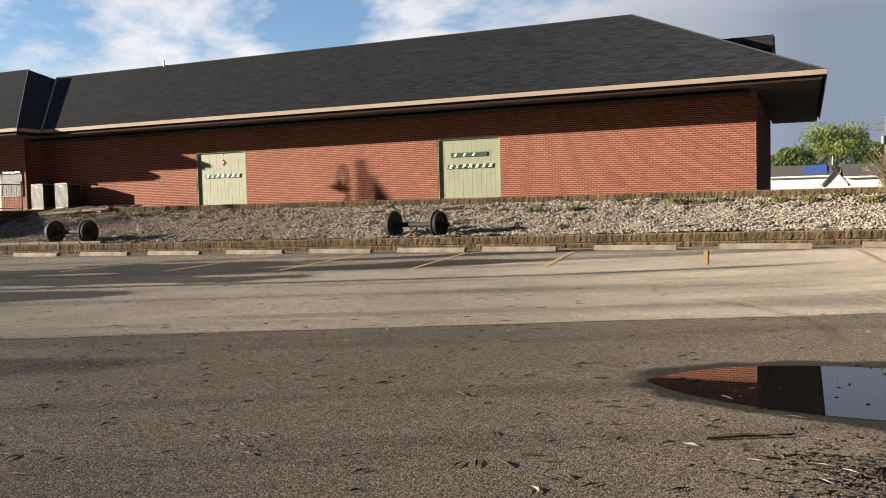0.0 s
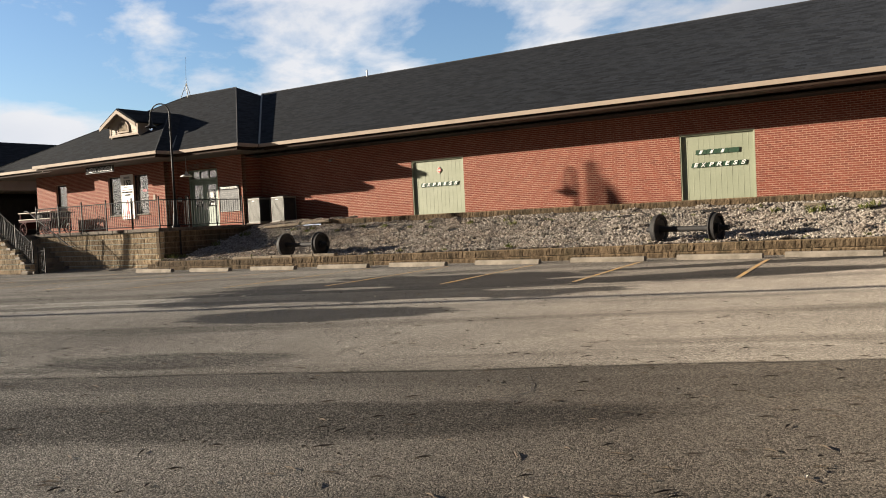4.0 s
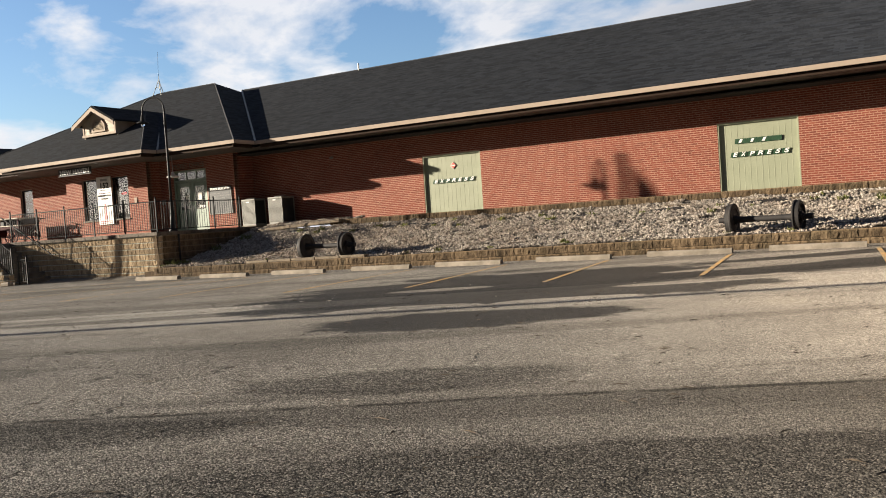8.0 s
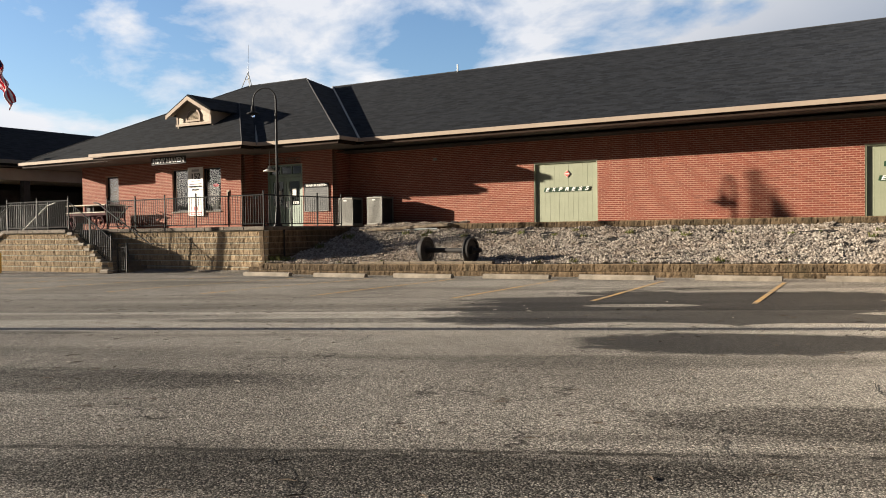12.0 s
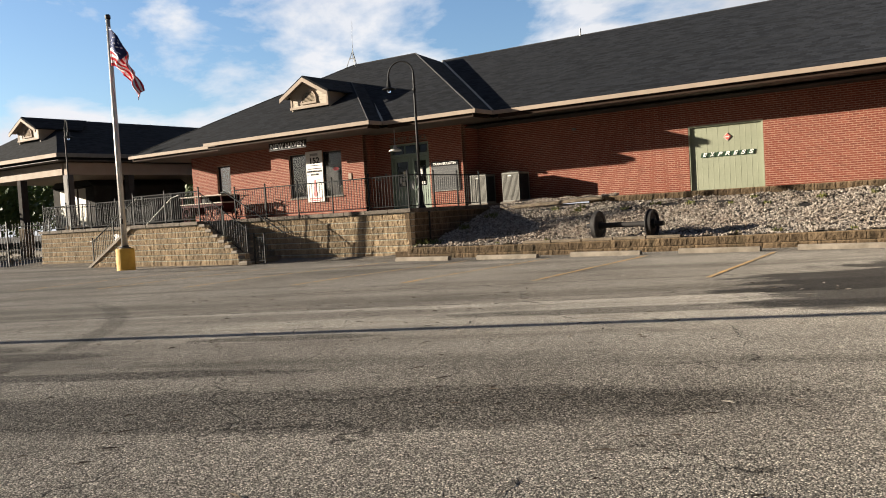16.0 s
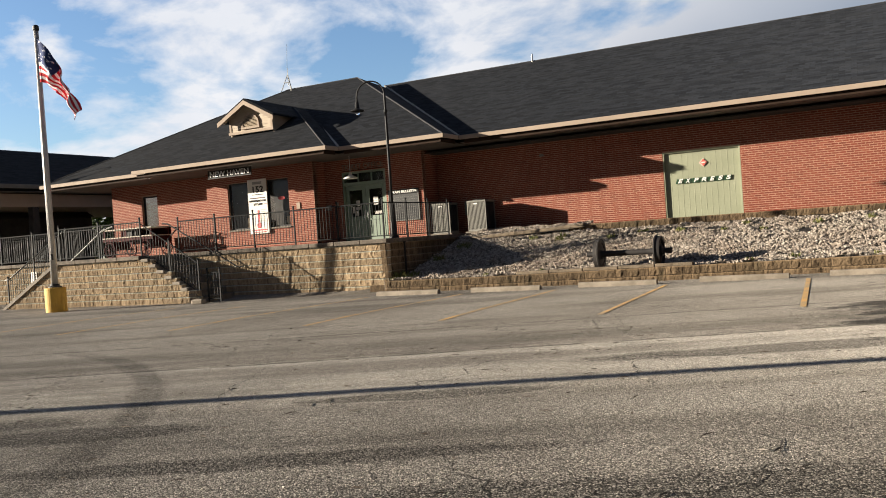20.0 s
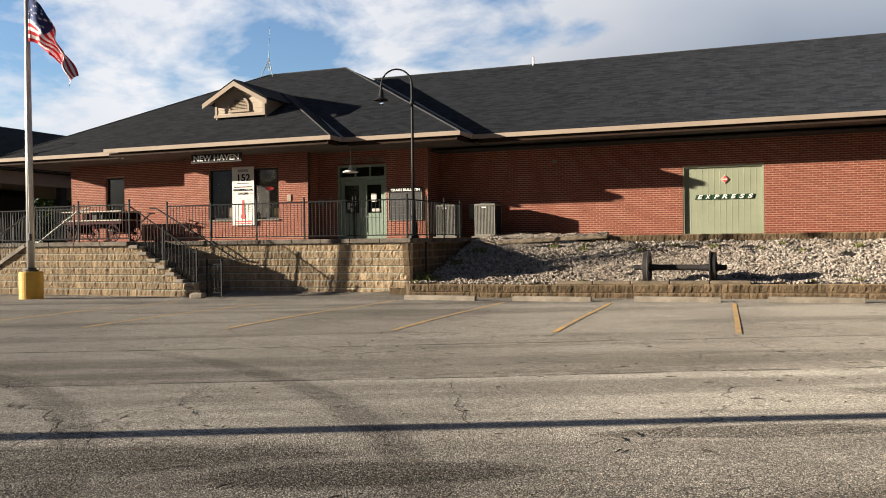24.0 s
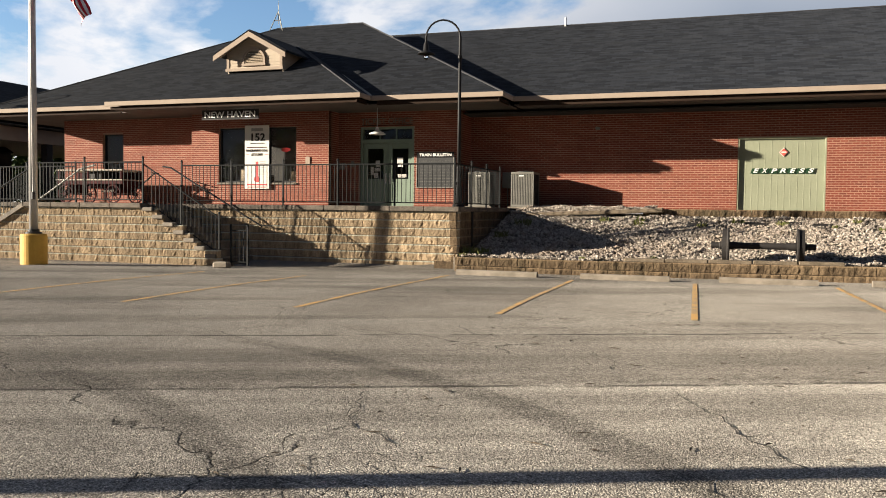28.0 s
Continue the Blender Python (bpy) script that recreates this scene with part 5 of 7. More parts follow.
# front dormer
def dormer(name, cx, cz0, y, facing, label):
    """A small gable with an arched louvre; built facing -y and turned."""
    d = thing(name, (cx, y, cz0), label, "dormer")
    hw, ez, az = 1.06, 0.56, 1.24          # half width of the wall, eave and apex heights
    T = pose(cx, y, cz0, 0, 0, facing)

    def put(n, m, mt, par=d, lb="", shingle=False):
        m.v = [tuple(T @ Vector(v)) for v in m.v]
        ob = part(n, m, mt, par, lb)
        if shingle:
            slope_uv(ob.data)
        return ob

    for k in range(11):
        z = k * 0.105
        w = min(hw, hw * (az - 0.1 - z) / (az - 0.1 - ez) if z > ez else hw)
        w1 = min(hw, hw * (az - 0.1 - z - 0.1) / (az - 0.1 - ez) if z + 0.1 > ez else hw)
        if w1 > 0.05:
            put("siding_board", Mesh().prism([(-w, z), (w, z), (w1, z + 0.1), (-w1, z + 0.1)], 1, 0.0 - 0.012 * (1 - k % 2 * 0.3), 0.05), "siding")
    put("side_wall", Mesh().box(hw - 0.04, 0.05, -0.2, hw, 1.6, ez), "siding")
    put("side_wall", Mesh().box(-hw, 0.05, -0.2, -hw + 0.04, 1.6, ez), "siding")
    put("base_trim", Mesh().box(-hw - 0.03, -0.05, -0.06, hw + 0.03, 0.0, 0.04, 0.006), "cream")
    for s in (-1, 1):
        m = Mesh()
        slab(m, [(0, -0.34, az), (s * 1.36, -0.34, az - 1.36 * 0.54), (s * 1.36, 2.4, az - 1.36 * 0.54), (0, 3.6, az)] if s > 0 else [(s * 1.36, -0.34, az - 1.36 * 0.54), (0, -0.34, az), (0, 3.6, az), (s * 1.36, 2.4, az - 1.36 * 0.54)], 0.07)
        put("dormer_roof", m, "shingle", d, "", True)
        put("rake_board", Mesh().prism([(0, az - 0.08), (s * 1.36, az - 1.36 * 0.54 - 0.08), (s * 1.36, az - 1.36 * 0.54 - 0.25), (0, az - 0.25)], 1, -0.38, -0.33), "cream")
        put("gable_soffit", Mesh().prism([(0, az - 0.09), (s * 1.3, az - 1.3 * 0.54 - 0.09), (s * 1.3, az - 1.3 * 0.54 - 0.12), (0, az - 0.12)], 1, -0.33, 0.0), "cream")
        put("corner_board", Mesh().box(min(s * hw, s * (hw - 0.1)), -0.03, 0.0, max(s * hw, s * (hw - 0.1)), -0.013, ez, 0.004), "cream")
    # arched louvre
    arch = Mesh()
    n = 14
    for i in range(n):
        a0, a1 = math.pi * i / n, math.pi * (i + 1) / n
        arch.prism([(0.43 * math.cos(a0), 0.28 + 0.40 * math.sin(a0)), (0.43 * math.cos(a1), 0.28 + 0.40 * math.sin(a1)), (0.36 * math.cos(a1), 0.28 + 0.33 * math.sin(a1)), (0.36 * math.cos(a0), 0.28 + 0.33 * math.sin(a0))], 1, -0.07, -0.013)
    for s in (-1, 1):
        arch.box(min(s * 0.36, s * 0.43), -0.07, 0.17, max(s * 0.36, s * 0.43), -0.013, 0.28)
    lv = put("louvre_frame", arch.box(-0.45, -0.08, 0.10, 0.45, -0.013, 0.17, 0.004), "cream")
    for k in range(8):
        z = 0.18 + 0.052 * k
        w = 0.36 * math.sqrt(max(0.02, 1 - (max(0.0, z + 0.02 - 0.28) / 0.33) ** 2))
        put("slat", Mesh().prism([(-0.066, z + 0.0), (-0.060, z - 0.008), (-0.016, z + 0.026), (-0.016, z + 0.038)], 0, -w, w), "siding", lv)
    put("louvre_back", Mesh().box(-0.22, -0.016, 0.18, 0.22, -0.0135, 0.56), "brown", lv)
    return d


dormer("dormer", -39.33, 5.98, 26.55, 0, "cream gabled roof dormer with a half-round louvre")
dormer("dormer", -2.75, 5.93, 34.0, 90, "cream gabled roof dormer on the end of the roof")

# roof furniture
an = thing("antenna_mast", (-42.05, 32.75, 8.7), "small steel tripod antenna mast on the ridge", "antenna")
for dx, dy in ((-0.30, -0.2), (0.30, -0.2), (0.0, 0.3)):
    part("leg", Mesh().tube([(-42.05 + dx, 32.75 + dy, 8.60), (-42.05, 32.75, 9.45)], 0.017, 6), "grey_metal", an)
part("mast", Mesh().tube([(-42.05, 32.75, 8.9), (-42.05, 32.75, 9.75)], 0.013, 6), "grey_metal", an)
part("whip", Mesh().tube([(-42.05, 32.75, 9.75), (-41.98, 32.75, 10.85)], 0.007, 5), "white", an)
part("brace", Mesh().tube([(-42.17, 32.67, 9.05), (-41.93, 32.67, 9.05)], 0.017, 6), "grey_metal", an)
vp = thing("vent_pipe", (-30.4, 34.0, 8.4), "small white vent pipe on the ridge", "vent pipe")
part("pipe", Mesh().tube([(-30.4, 33.95, 8.35), (-30.4, 33.95, 8.72)], 0.035, 8), "white", vp)


# ---------------------------------------------------------------- split-face block walls
def block_mesh(name, w, h, d, seed):
    """A block with a rough broken face to -y, centred on its face."""
    rnd = random.Random(seed)
    m = Mesh()
    nx, nz = 7, 3
    ridge = [rnd.uniform(-0.020, 0.0) for i in range(nx + 1)]
    cols = [-w / 2 + w * (i + (rnd.uniform(-0.28, 0.28) if 0 < i < nx else 0)) / nx for i in range(nx + 1)]
    for j in range(nz + 1):
        for i in range(nx + 1):
            edge = i in (0, nx) or j in (0, nz)
            lean = (cols[min(nx, i + 1)] - cols[i]) * 0.3 * rnd.uniform(-1, 1) if not edge else 0.0
            m.v.append((cols[i] + lean, rnd.uniform(-0.009, 0.002) + 0.3 * ridge[i] if edge else ridge[i] + rnd.uniform(-0.010, 0.004), h * j / nz + (rnd.uniform(-0.012, 0.012) if 0 < j < nz else 0)))
    for j in range(nz):
        for i in range(nx):
            a = j * (nx + 1) + i
            m.f.append((a, a + 1, a + nx + 2, a + nx + 1))
    n = len(m.v)
    m.v += [(-w / 2, d, 0), (w / 2, d, 0), (w / 2, d, h), (-w / 2, d, h)]
    bl, br, tl, tr = 0, nx, nz * (nx + 1), nz * (nx + 1) + nx
    m.f += [(bl, n, n + 1, *range(br, bl, -1))]
    m.f += [(*range(tl, tr), tr, n + 2, n + 3)]
    m.f += [tuple([n, bl] + [j * (nx + 1) for j in range(1, nz + 1)] + [n + 3])]
    m.f += [tuple([n + 1, n + 2] + [j * (nx + 1) + nx for j in range(nz, -1, -1)])]
    return m.data(name)


BW_, BH_ = 0.40, 0.20
BLOCKS = {mt: [block_mesh("block", BW_ - 0.010, BH_ - 0.014, 0.16, 7 * i + len(mt)) for i in range(7)] for mt in ("block", "old_block")}
for mt, meshes in BLOCKS.items():
    for me in meshes:
        me.materials.append(M[mt])


def lay_blocks(parent, start, direction, length, z0, courses, material="block", top=None, tilt=None):
    """Courses of blocks along a wall face. top(s): height limit; tilt(s): base height."""
    d = Vector((*direction, 0)).normalized()
    turn = math.degrees(math.atan2(d.y, d.x))
    o = Vector(BASE.get(parent.name, (0, 0, 0)))
    rnd = random.Random(int(length * 100) + courses)
    for c in range(courses):
        s = -(BW_ / 2) * (c % 2)
        while s < length - 0.03:
            a, b = max(s, 0), min(s + BW_, length)
            s += BW_
            if b - a < 0.06:
                continue
            mid = (a + b) / 2
            base = (tilt(mid) if tilt else 0.0) + z0 + c * BH_
            if top and base + BH_ * 0.6 > top(mid):
                continue
            p = Vector((start[0], start[1], 0)) + d * mid
            ob = new("block", rnd.choice(BLOCKS[material]))
            ob.parent = parent
            q = p + Vector((-d.y, d.x, 0)) * (0.010 * c)
            ob.matrix_basis = pose(*(Vector((q.x, q.y, base)) - o), 0, 0, turn) @ Matrix.Diagonal(((b - a) / BW_, 1, 1, 1))


T_Z = 1.33  # top of the blocks under the cap
GZ = -0.07


def wall_core(name, boxes, label, mat="concrete"):
    m = Mesh()
    for b in boxes:
        m.box(*b)
    return part(name, m, mat, None, label, kind="structure")


terrace = wall_core("terrace_wall", [(-38.35, 21.22, -0.3, -30.45, 21.55, T_Z), (-30.75, 21.56, -0.3, -30.45, 27.19, T_Z)], "tan split-face block wall of the raised terrace")
lay_blocks(terrace, (-38.3, 21.15), (1, 0), 7.92, GZ, 7)
# the east side takes the darker block material
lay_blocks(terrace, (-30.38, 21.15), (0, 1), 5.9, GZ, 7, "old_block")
platform = wall_core("platform_wall", [(-42.0, 19.57, -0.3, -38.2, 19.8, T_Z)], "tan split-face block wall of the stair landing")
lay_blocks(platform, (-42.0, 19.5), (1, 0), 3.8, GZ, 7)
west_wall = wall_core("terrace_wall_west", [(-50.95, 21.22, -0.3, -41.9, 21.5, T_Z), (-50.95, 21.5, -0.3, -50.7, 30.0, T_Z)], "tan split-face block wall of the far terrace")
lay_blocks(west_wall, (-51.0, 21.15), (1, 0), 9.1, GZ, 7)
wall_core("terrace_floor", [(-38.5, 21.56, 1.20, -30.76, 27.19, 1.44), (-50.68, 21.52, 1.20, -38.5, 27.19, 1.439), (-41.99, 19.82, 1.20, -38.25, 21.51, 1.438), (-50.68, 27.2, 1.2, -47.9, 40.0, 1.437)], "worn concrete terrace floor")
for n, b in (("cap_stone", (-38.45, 21.10, T_Z, -30.34, 21.56, 1.452)), ("cap_stone", (-30.78, 21.57, T_Z, -30.34, 27.18, 1.452))):
    x0, y0, z0, x1, y1, z1 = b
    if x1 - x0 > 1:
        k = 9
        for i in range(k):
            part(n, Mesh().box(x0 + (x1 - x0) * i / k + 0.003, y0, z0, x0 + (x1 - x0) * (i + 1) / k - 0.003, y1, z1, 0.012), "stained", terrace)
    else:
        for i in range(6):
            part(n, Mesh().box(x0, y0 + (y1 - y0) * i / 6 + 0.003, z0, x1, y0 + (y1 - y0) * (i + 1) / 6 - 0.003, z1, 0.012), "stained", terrace)
for i in range(4):
    part("cap_stone", Mesh().box(-42.03 + 0.95 * i + 0.003, 19.44, T_Z, -42.03 + 0.95 * (i + 1) - 0.003, 19.82, 1.452, 0.012), "stained", platform)
for i in range(10):
    part("cap_stone", Mesh().box(-51.05 + 0.91 * i + 0.003, 21.09, T_Z, -51.05 + 0.91 * (i + 1) - 0.003, 21.51, 1.452, 0.012), "stained", west_wall)


# stairs
def stairs(name, x_top, way, label):
    st = thing(name, (x_top + way * 1.1, 20.4, GZ), label, "stairs")
    n, run = 8, 0.31
    rise = (1.44 - GZ) / n
    for i in range(1, n):
        z = 1.44 - i * rise
        a, b = x_top + way * (i - 1) * run, x_top + way * (i * run)
        part("step", Mesh().box(min(a, b), 19.80, GZ - 0.1, max(a, b), 21.12, z - 0.045), "concrete", st)
        part("tread", Mesh().box(min(a, b) - (0.02 if way < 0 else 0), 19.79, z - 0.044, max(a, b) + (0.02 if way > 0 else 0), 21.125, z, 0.01), "concrete", st)
    return st, rise, run


east_stairs, rise, run = stairs("stairs", -38.2, 1, "concrete steps from the terrace down to the parking lot")
west_stairs, _, _ = stairs("stairs", -42.0, -1, "concrete steps from the landing down to the west")
# stepped cheek wall of the near stairs
cheek = wall_core("stair_wall", [(-38.2 + i * run, 19.58, -0.3, -38.2 + (i + 1) * run, 19.78, 1.44 - (i + 1) * rise + 0.06) for i in range(7)], "stepped split-face cheek wall beside the stairs")
lay_blocks(cheek, (-38.2, 19.5), (1, 0), 2.25, GZ, 7, top=lambda s: 1.50 - (s / run) * rise)
for i in range(8):
    z = 1.44 - (i + 1) * rise + 0.10
    part("cap_stone", Mesh().box(-38.2 + i * run - 0.01, 19.47, z - 0.10, -38.2 + (i + 1) * run - 0.005, 19.80, z, 0.015), "concrete", cheek)
# sloping cheek of the far stairs
m = Mesh().prism([(-42.0, 1.452), (-44.7, 0.0), (-44.7, -0.3), (-42.0, -0.3)], 1, 19.55, 19.78)
cheek_w = part("stair_wall_west", m, "concrete", None, "sloping concrete cheek wall beside the far stairs", kind="structure")
lay_blocks(cheek_w, (-44.6, 19.5), (1, 0), 2.6, GZ, 7, top=lambda s: 0.05 + (s / 2.6) * 1.36)
m = Mesh().prism([(-41.98, 1.46), (-44.85, -0.05), (-44.85, -0.16), (-41.98, 1.34)], 1, 19.44, 19.80)
part("coping", m, "concrete", cheek_w)


# low retaining wall along the parking lot
def low_top(x):
    return lot_z(x, 20.5) + 0.34


low = wall_core("low_wall", [(-30.4 + 2 * i, 20.92, -0.4, -28.4 + 2 * i, 21.1, low_top(-29.4 + 2 * i) - 0.02) for i in range(19)], "low weathered block wall at the foot of the gravel bank")
lay_blocks(low, (-30.35, WALL_Y), (1, 0), 38.0, -0.05, 2, "old_block", tilt=lambda s: lot_z(-30.35 + s, 20.5) - 0.01)
rnd = random.Random(3)
x = -26.4
while x < -22.2:
    part("cap_piece", Mesh().box(x, 20.93, low_top(x) - 0.01, x + 0.9 - 0.02, 21.12, low_top(x) + 0.07, 0.015), "timber", low)
    x += 0.9
corner = wall_core("wall_stub", [(-30.9, 20.95, -0.4, -30.36, 21.14, 0.13)], "stub of old blocks at the terrace corner", "old_block")

# upper ledge of old stones under the brick wall
ledge = wall_core("upper_ledge", [(-26.4, BANK_TOP_Y + 0.08, 0.9, 8.0, BANK_TOP_Y + 0.28, 1.42)], "rough ledge of old stones along the top of the bank")
lay_blocks(ledge, (-26.5, BANK_TOP_Y), (1, 0), 34.0, 1.285, 1, "old_block")
for a, w, z, rise_ in ((-29.75, 1.55, 1.20, 0.085), (-28.22, 1.45, 1.275, 0.07), (-26.8, 0.85, 1.345, 0.03), (-29.2, 0.9, 1.10, 0.02)):
    m = Mesh().box(a, BANK_TOP_Y - 0.18, z, a + w, BANK_TOP_Y + 0.06, z + 0.115, 0.022)
    m.v = [(vx, vy + 0.03 * noise.noise(Vector((vx * 2, vz * 4, a))), vz + rise_ * (vx - a) / w + 0.02 * noise.noise(Vector((vx * 2.4, vy, 3)))) for vx, vy, vz in m.v]
    part("timber", m, "timber", ledge, "split weathered timber")
rl = random.Random(21)
for i in range(9):
    a = -14.2 + 1.75 * i + rl.uniform(-0.3, 0.3)
    y, w = 24.95 + rl.uniform(0, 0.3), rl.uniform(0.5, 1.0)
    z = bank_z(a, y) + rl.uniform(-0.02, 0.03)
    m = Mesh().box(a, y, z, a + w, BANK_TOP_Y + 0.03, z + rl.uniform(0.05, 0.09), 0.025)
    m.v = [(vx, vy + 0.05 * noise.noise(Vector((vx * 3, vz * 5, i))), vz + 0.04 * noise.noise(Vector((vx * 2.2, vy * 2.2, i)))) for vx, vy, vz in m.v]
    part("flat_stone", m, "timber", ledge)


# ---------------------------------------------------------------- gravel bank
HOLLOWS = ((-23.64, 24.95, 0.42, 0.16), (-22.04, 25.0, 0.22, 0.20), (-19.67, 24.2, 0.17, 0.22), (-25.04, 24.9, 0.30, 0.14), (-22.74, 25.1, 0.30, 0.10), (-16.6, 24.8, 0.30, 0.12), (-14.2, 24.9, 0.6, 0.13), (-11.6, 25.0, 0.7, 0.14), (-7.2, 24.6, 0.4, 0.2), (-9.0, 23.6, 0.25, 0.12), (-17.9, 22.6, 0.2, 0.12), (-27.6, 25.2, 0.5, 0.12))


def shelf_z(x, y):
    """Height of the gravel above the timbers, in front of the condensers."""
    t = min(1.0, max(0.0, (y - BANK_TOP_Y) / 2.2))
    return 1.30 + 0.03 * (x + 30) + (1.50 - 1.30 - 0.03 * (x + 30)) * t


def build_bank():
    m = Mesh()
    xs = list(np.arange(-30.38, 8.1, 0.5))
    ys = list(np.linspace(21.08, BANK_TOP_Y + 0.1, 12))
    for y in ys:
        for x in xs:
            m.v.append((x, y, bank_z(x, y) - 0.012 + 0.03 * noise.noise(Vector((x * 0.9, y * 0.9, 0)))))
    w = len(xs)
    for j in range(len(ys) - 1):
        for i in range(w - 1):
            a = j * w + i
            m.f.append((a, a + 1, a + w + 1, a + w))
    m.quad((-30.3, BANK_TOP_Y, shelf_z(-30.3, BANK_TOP_Y)), (-26.3, BANK_TOP_Y, shelf_z(-26.3, BANK_TOP_Y)), (-26.3, 28.34, 1.50), (-30.3, 28.34, 1.50))
    bank = part("gravel_bank", m, "gravel_bed", None, "sloping bank of pale crushed stone", True, kind="stuff", category="gravel")
    rng = np.random.default_rng(5)
    n = 130000
    px, py = rng.uniform(-30.3, 6.0, n), rng.uniform(21.1, BANK_TOP_Y + 0.05, n)
    k = 13000
    px[:k], py[:k] = rng.uniform(-30.25, -26.3, k), rng.uniform(BANK_TOP_Y + 0.02, 27.6, k)
    keep = np.ones(n, bool)
    for hx, hy, rx, ry in HOLLOWS:
        d = ((px - hx) / rx) ** 2 + ((py - hy) / ry) ** 2
        keep &= d > 0.75 + 0.5 * rng.uniform(0, 1, n)
    px, py = px[keep], py[keep]
    n = len(px)
    size = 0.016 + 0.034 * rng.uniform(0, 1, n) ** 1.4
    octa = np.array([(1, 0, 0), (0, 1, 0), (-1, 0, 0), (0, -1, 0), (0, 0, 1), (0, 0, -1)], float)
    faces = np.array([(0, 1, 4), (1, 2, 4), (2, 3, 4), (3, 0, 4), (1, 0, 5), (2, 1, 5), (3, 2, 5), (0, 3, 5)])
    ang = rng.uniform(0, 2 * np.pi, n)
    tilt = rng.uniform(-0.9, 0.9, n)
    stretch = rng.uniform(0.6, 1.25, (n, 6, 1))
    v = octa[None] * stretch * size[:, None, None]
    v[..., 2] *= rng.uniform(0.55, 0.9, (n, 1))
    ct, s_t = np.cos(tilt)[:, None], np.sin(tilt)[:, None]
    y2, z2 = v[..., 1] * ct - v[..., 2] * s_t, v[..., 1] * s_t + v[..., 2] * ct
    ca, sa = np.cos(ang)[:, None], np.sin(ang)[:, None]
    x3, y3 = v[..., 0] * ca - y2 * sa, v[..., 0] * sa + y2 * ca
    pz = np.array([(bank_z(a, b) if b < BANK_TOP_Y + 0.015 or a > -26.3 else shelf_z(a, b)) + 0.03 * noise.noise(Vector((a * 0.9, b * 0.9, 0))) for a, b in zip(px, py)])
    # loose heaps of stones, three or four deep
    heap = np.array([max(0.0, noise.noise(Vector((a * 2.1, b * 3.0, 7.0)))) for a, b in zip(px, py)]) * 0.15
    pts = np.stack([x3 + px[:, None], y3 + py[:, None], z2 + (pz + heap * rng.uniform(0.3, 1.0, n) + size * rng.uniform(0.0, 0.6, n))[:, None]], -1).reshape(-1, 3)
    fc = (faces[None] + 6 * np.arange(n)[:, None, None]).reshape(-1, 3)
    me = bpy.data.meshes.new("gravel_stones")
    me.from_pydata(pts.tolist(), [], fc.tolist())
    me.materials.append(M["gravel"])
    ob = new("gravel_stones", me)
    ob.parent = bank
    tagged(ob, "", "", "", "stuff")


build_bank()


# near-black sheets that paint in the shade of hollows between the stones
for i, (hx, hy, rx, ry) in enumerate(HOLLOWS):
    cl = thing("hollow_shade", (hx, hy, bank_z(hx, hy)), "dark sheet that paints the shade of a hollow in the gravel", "landscape fabric", "bare patches on the bank")
    r_ = random.Random(60 + i)
    ring = []
    for q in range(14):
        a, f = 2 * math.pi * q / 14, r_.uniform(0.7, 1.1)
        x, y = hx + rx * f * math.cos(a), hy + ry * f * math.sin(a)
        ring.append((x, y, bank_z(x, y) + 0.03 * noise.noise(Vector((x * 0.9, y * 0.9, 0))) + 0.02 + 0.02 * r_.random()))
    m = Mesh().quad(*ring)
    m.quad(*[(x, y, z - 0.03) for x, y, z in reversed(ring)])
    for q in range(14):
        a, b = ring[q], ring[(q + 1) % 14]
        m.quad(a, (a[0], a[1], a[2] - 0.03), (b[0], b[1], b[2] - 0.03), b)
    part("sheet", m, "iron", cl)


def weed(x, y, size, mat="weed"):
    w = thing("weed", (x, y, bank_z(x, y)), "small yellow-green weed growing in the gravel", "weed", "weeds on the bank")
    m = Mesh()
    r = random.Random(int(x * 77 + y * 13))
    for i in range(int(40 * size / 0.25)):
        a, l = r.uniform(0, 6.28), size * r.uniform(0.4, 1.1)
        bx, by = x + r.uniform(-1, 1) * size * 0.7, y + r.uniform(-1, 1) * size * 0.4
        bz = bank_z(bx, by) + 0.01
        tip = Vector((bx + 0.5 * l * math.cos(a), by + 0.5 * l * math.sin(a), bz + l * r.uniform(0.4, 0.9)))
        s = Vector((-math.sin(a), math.cos(a), 0)) * 0.018
        mid = Vector((bx, by, bz)).lerp(tip, 0.55) + Vector((0, 0, 0.03))
        m.quad((bx, by, bz), mid + s, tip, mid - s)
    part("leaves", m, mat, w)


for x, y, s in ((-8.7, 24.4, 0.30), (-7.6, 24.5, 0.2), (-4.6, 25.0, 0.35), (-3.6, 25.1, 0.3), (-2.0, 24.9, 0.25), (-1.2, 24.9, 0.3), (-12.9, 24.2, 0.16), (-15.9, 21.25, 0.22), (-19.7, 21.3, 0.16), (-26.5, 24.8, 0.18), (-10.4, 24.8, 0.15), (-5.8, 25.0, 0.22), (-21.2, 25.2, 0.15), (-29.6, 24.6, 0.3), (-29.9, 23.4, 0.25), (0.2, 24.6, 0.3)):
    weed(x, y, s)
weed(-30.12, 21.5, 0.34)
weed(-29.95, 21.9, 0.22)
dp = thing("pipe_stub", (-30.28, 22.0, bank_z(-30.28, 22.0)), "dark iron pipe standing against the terrace wall", "pipe")
part("pipe", Mesh().tube([(-30.28, 22.0, bank_z(-30.28, 22.0) - 0.05), (-30.28, 22.0, 1.30)], 0.03, 8), "iron", dp)
part("cap", Mesh().tube([(-30.28, 22.0, 1.30), (-30.28, 22.0, 1.34)], 0.04, 8), "iron", dp)
rl = random.Random(33)
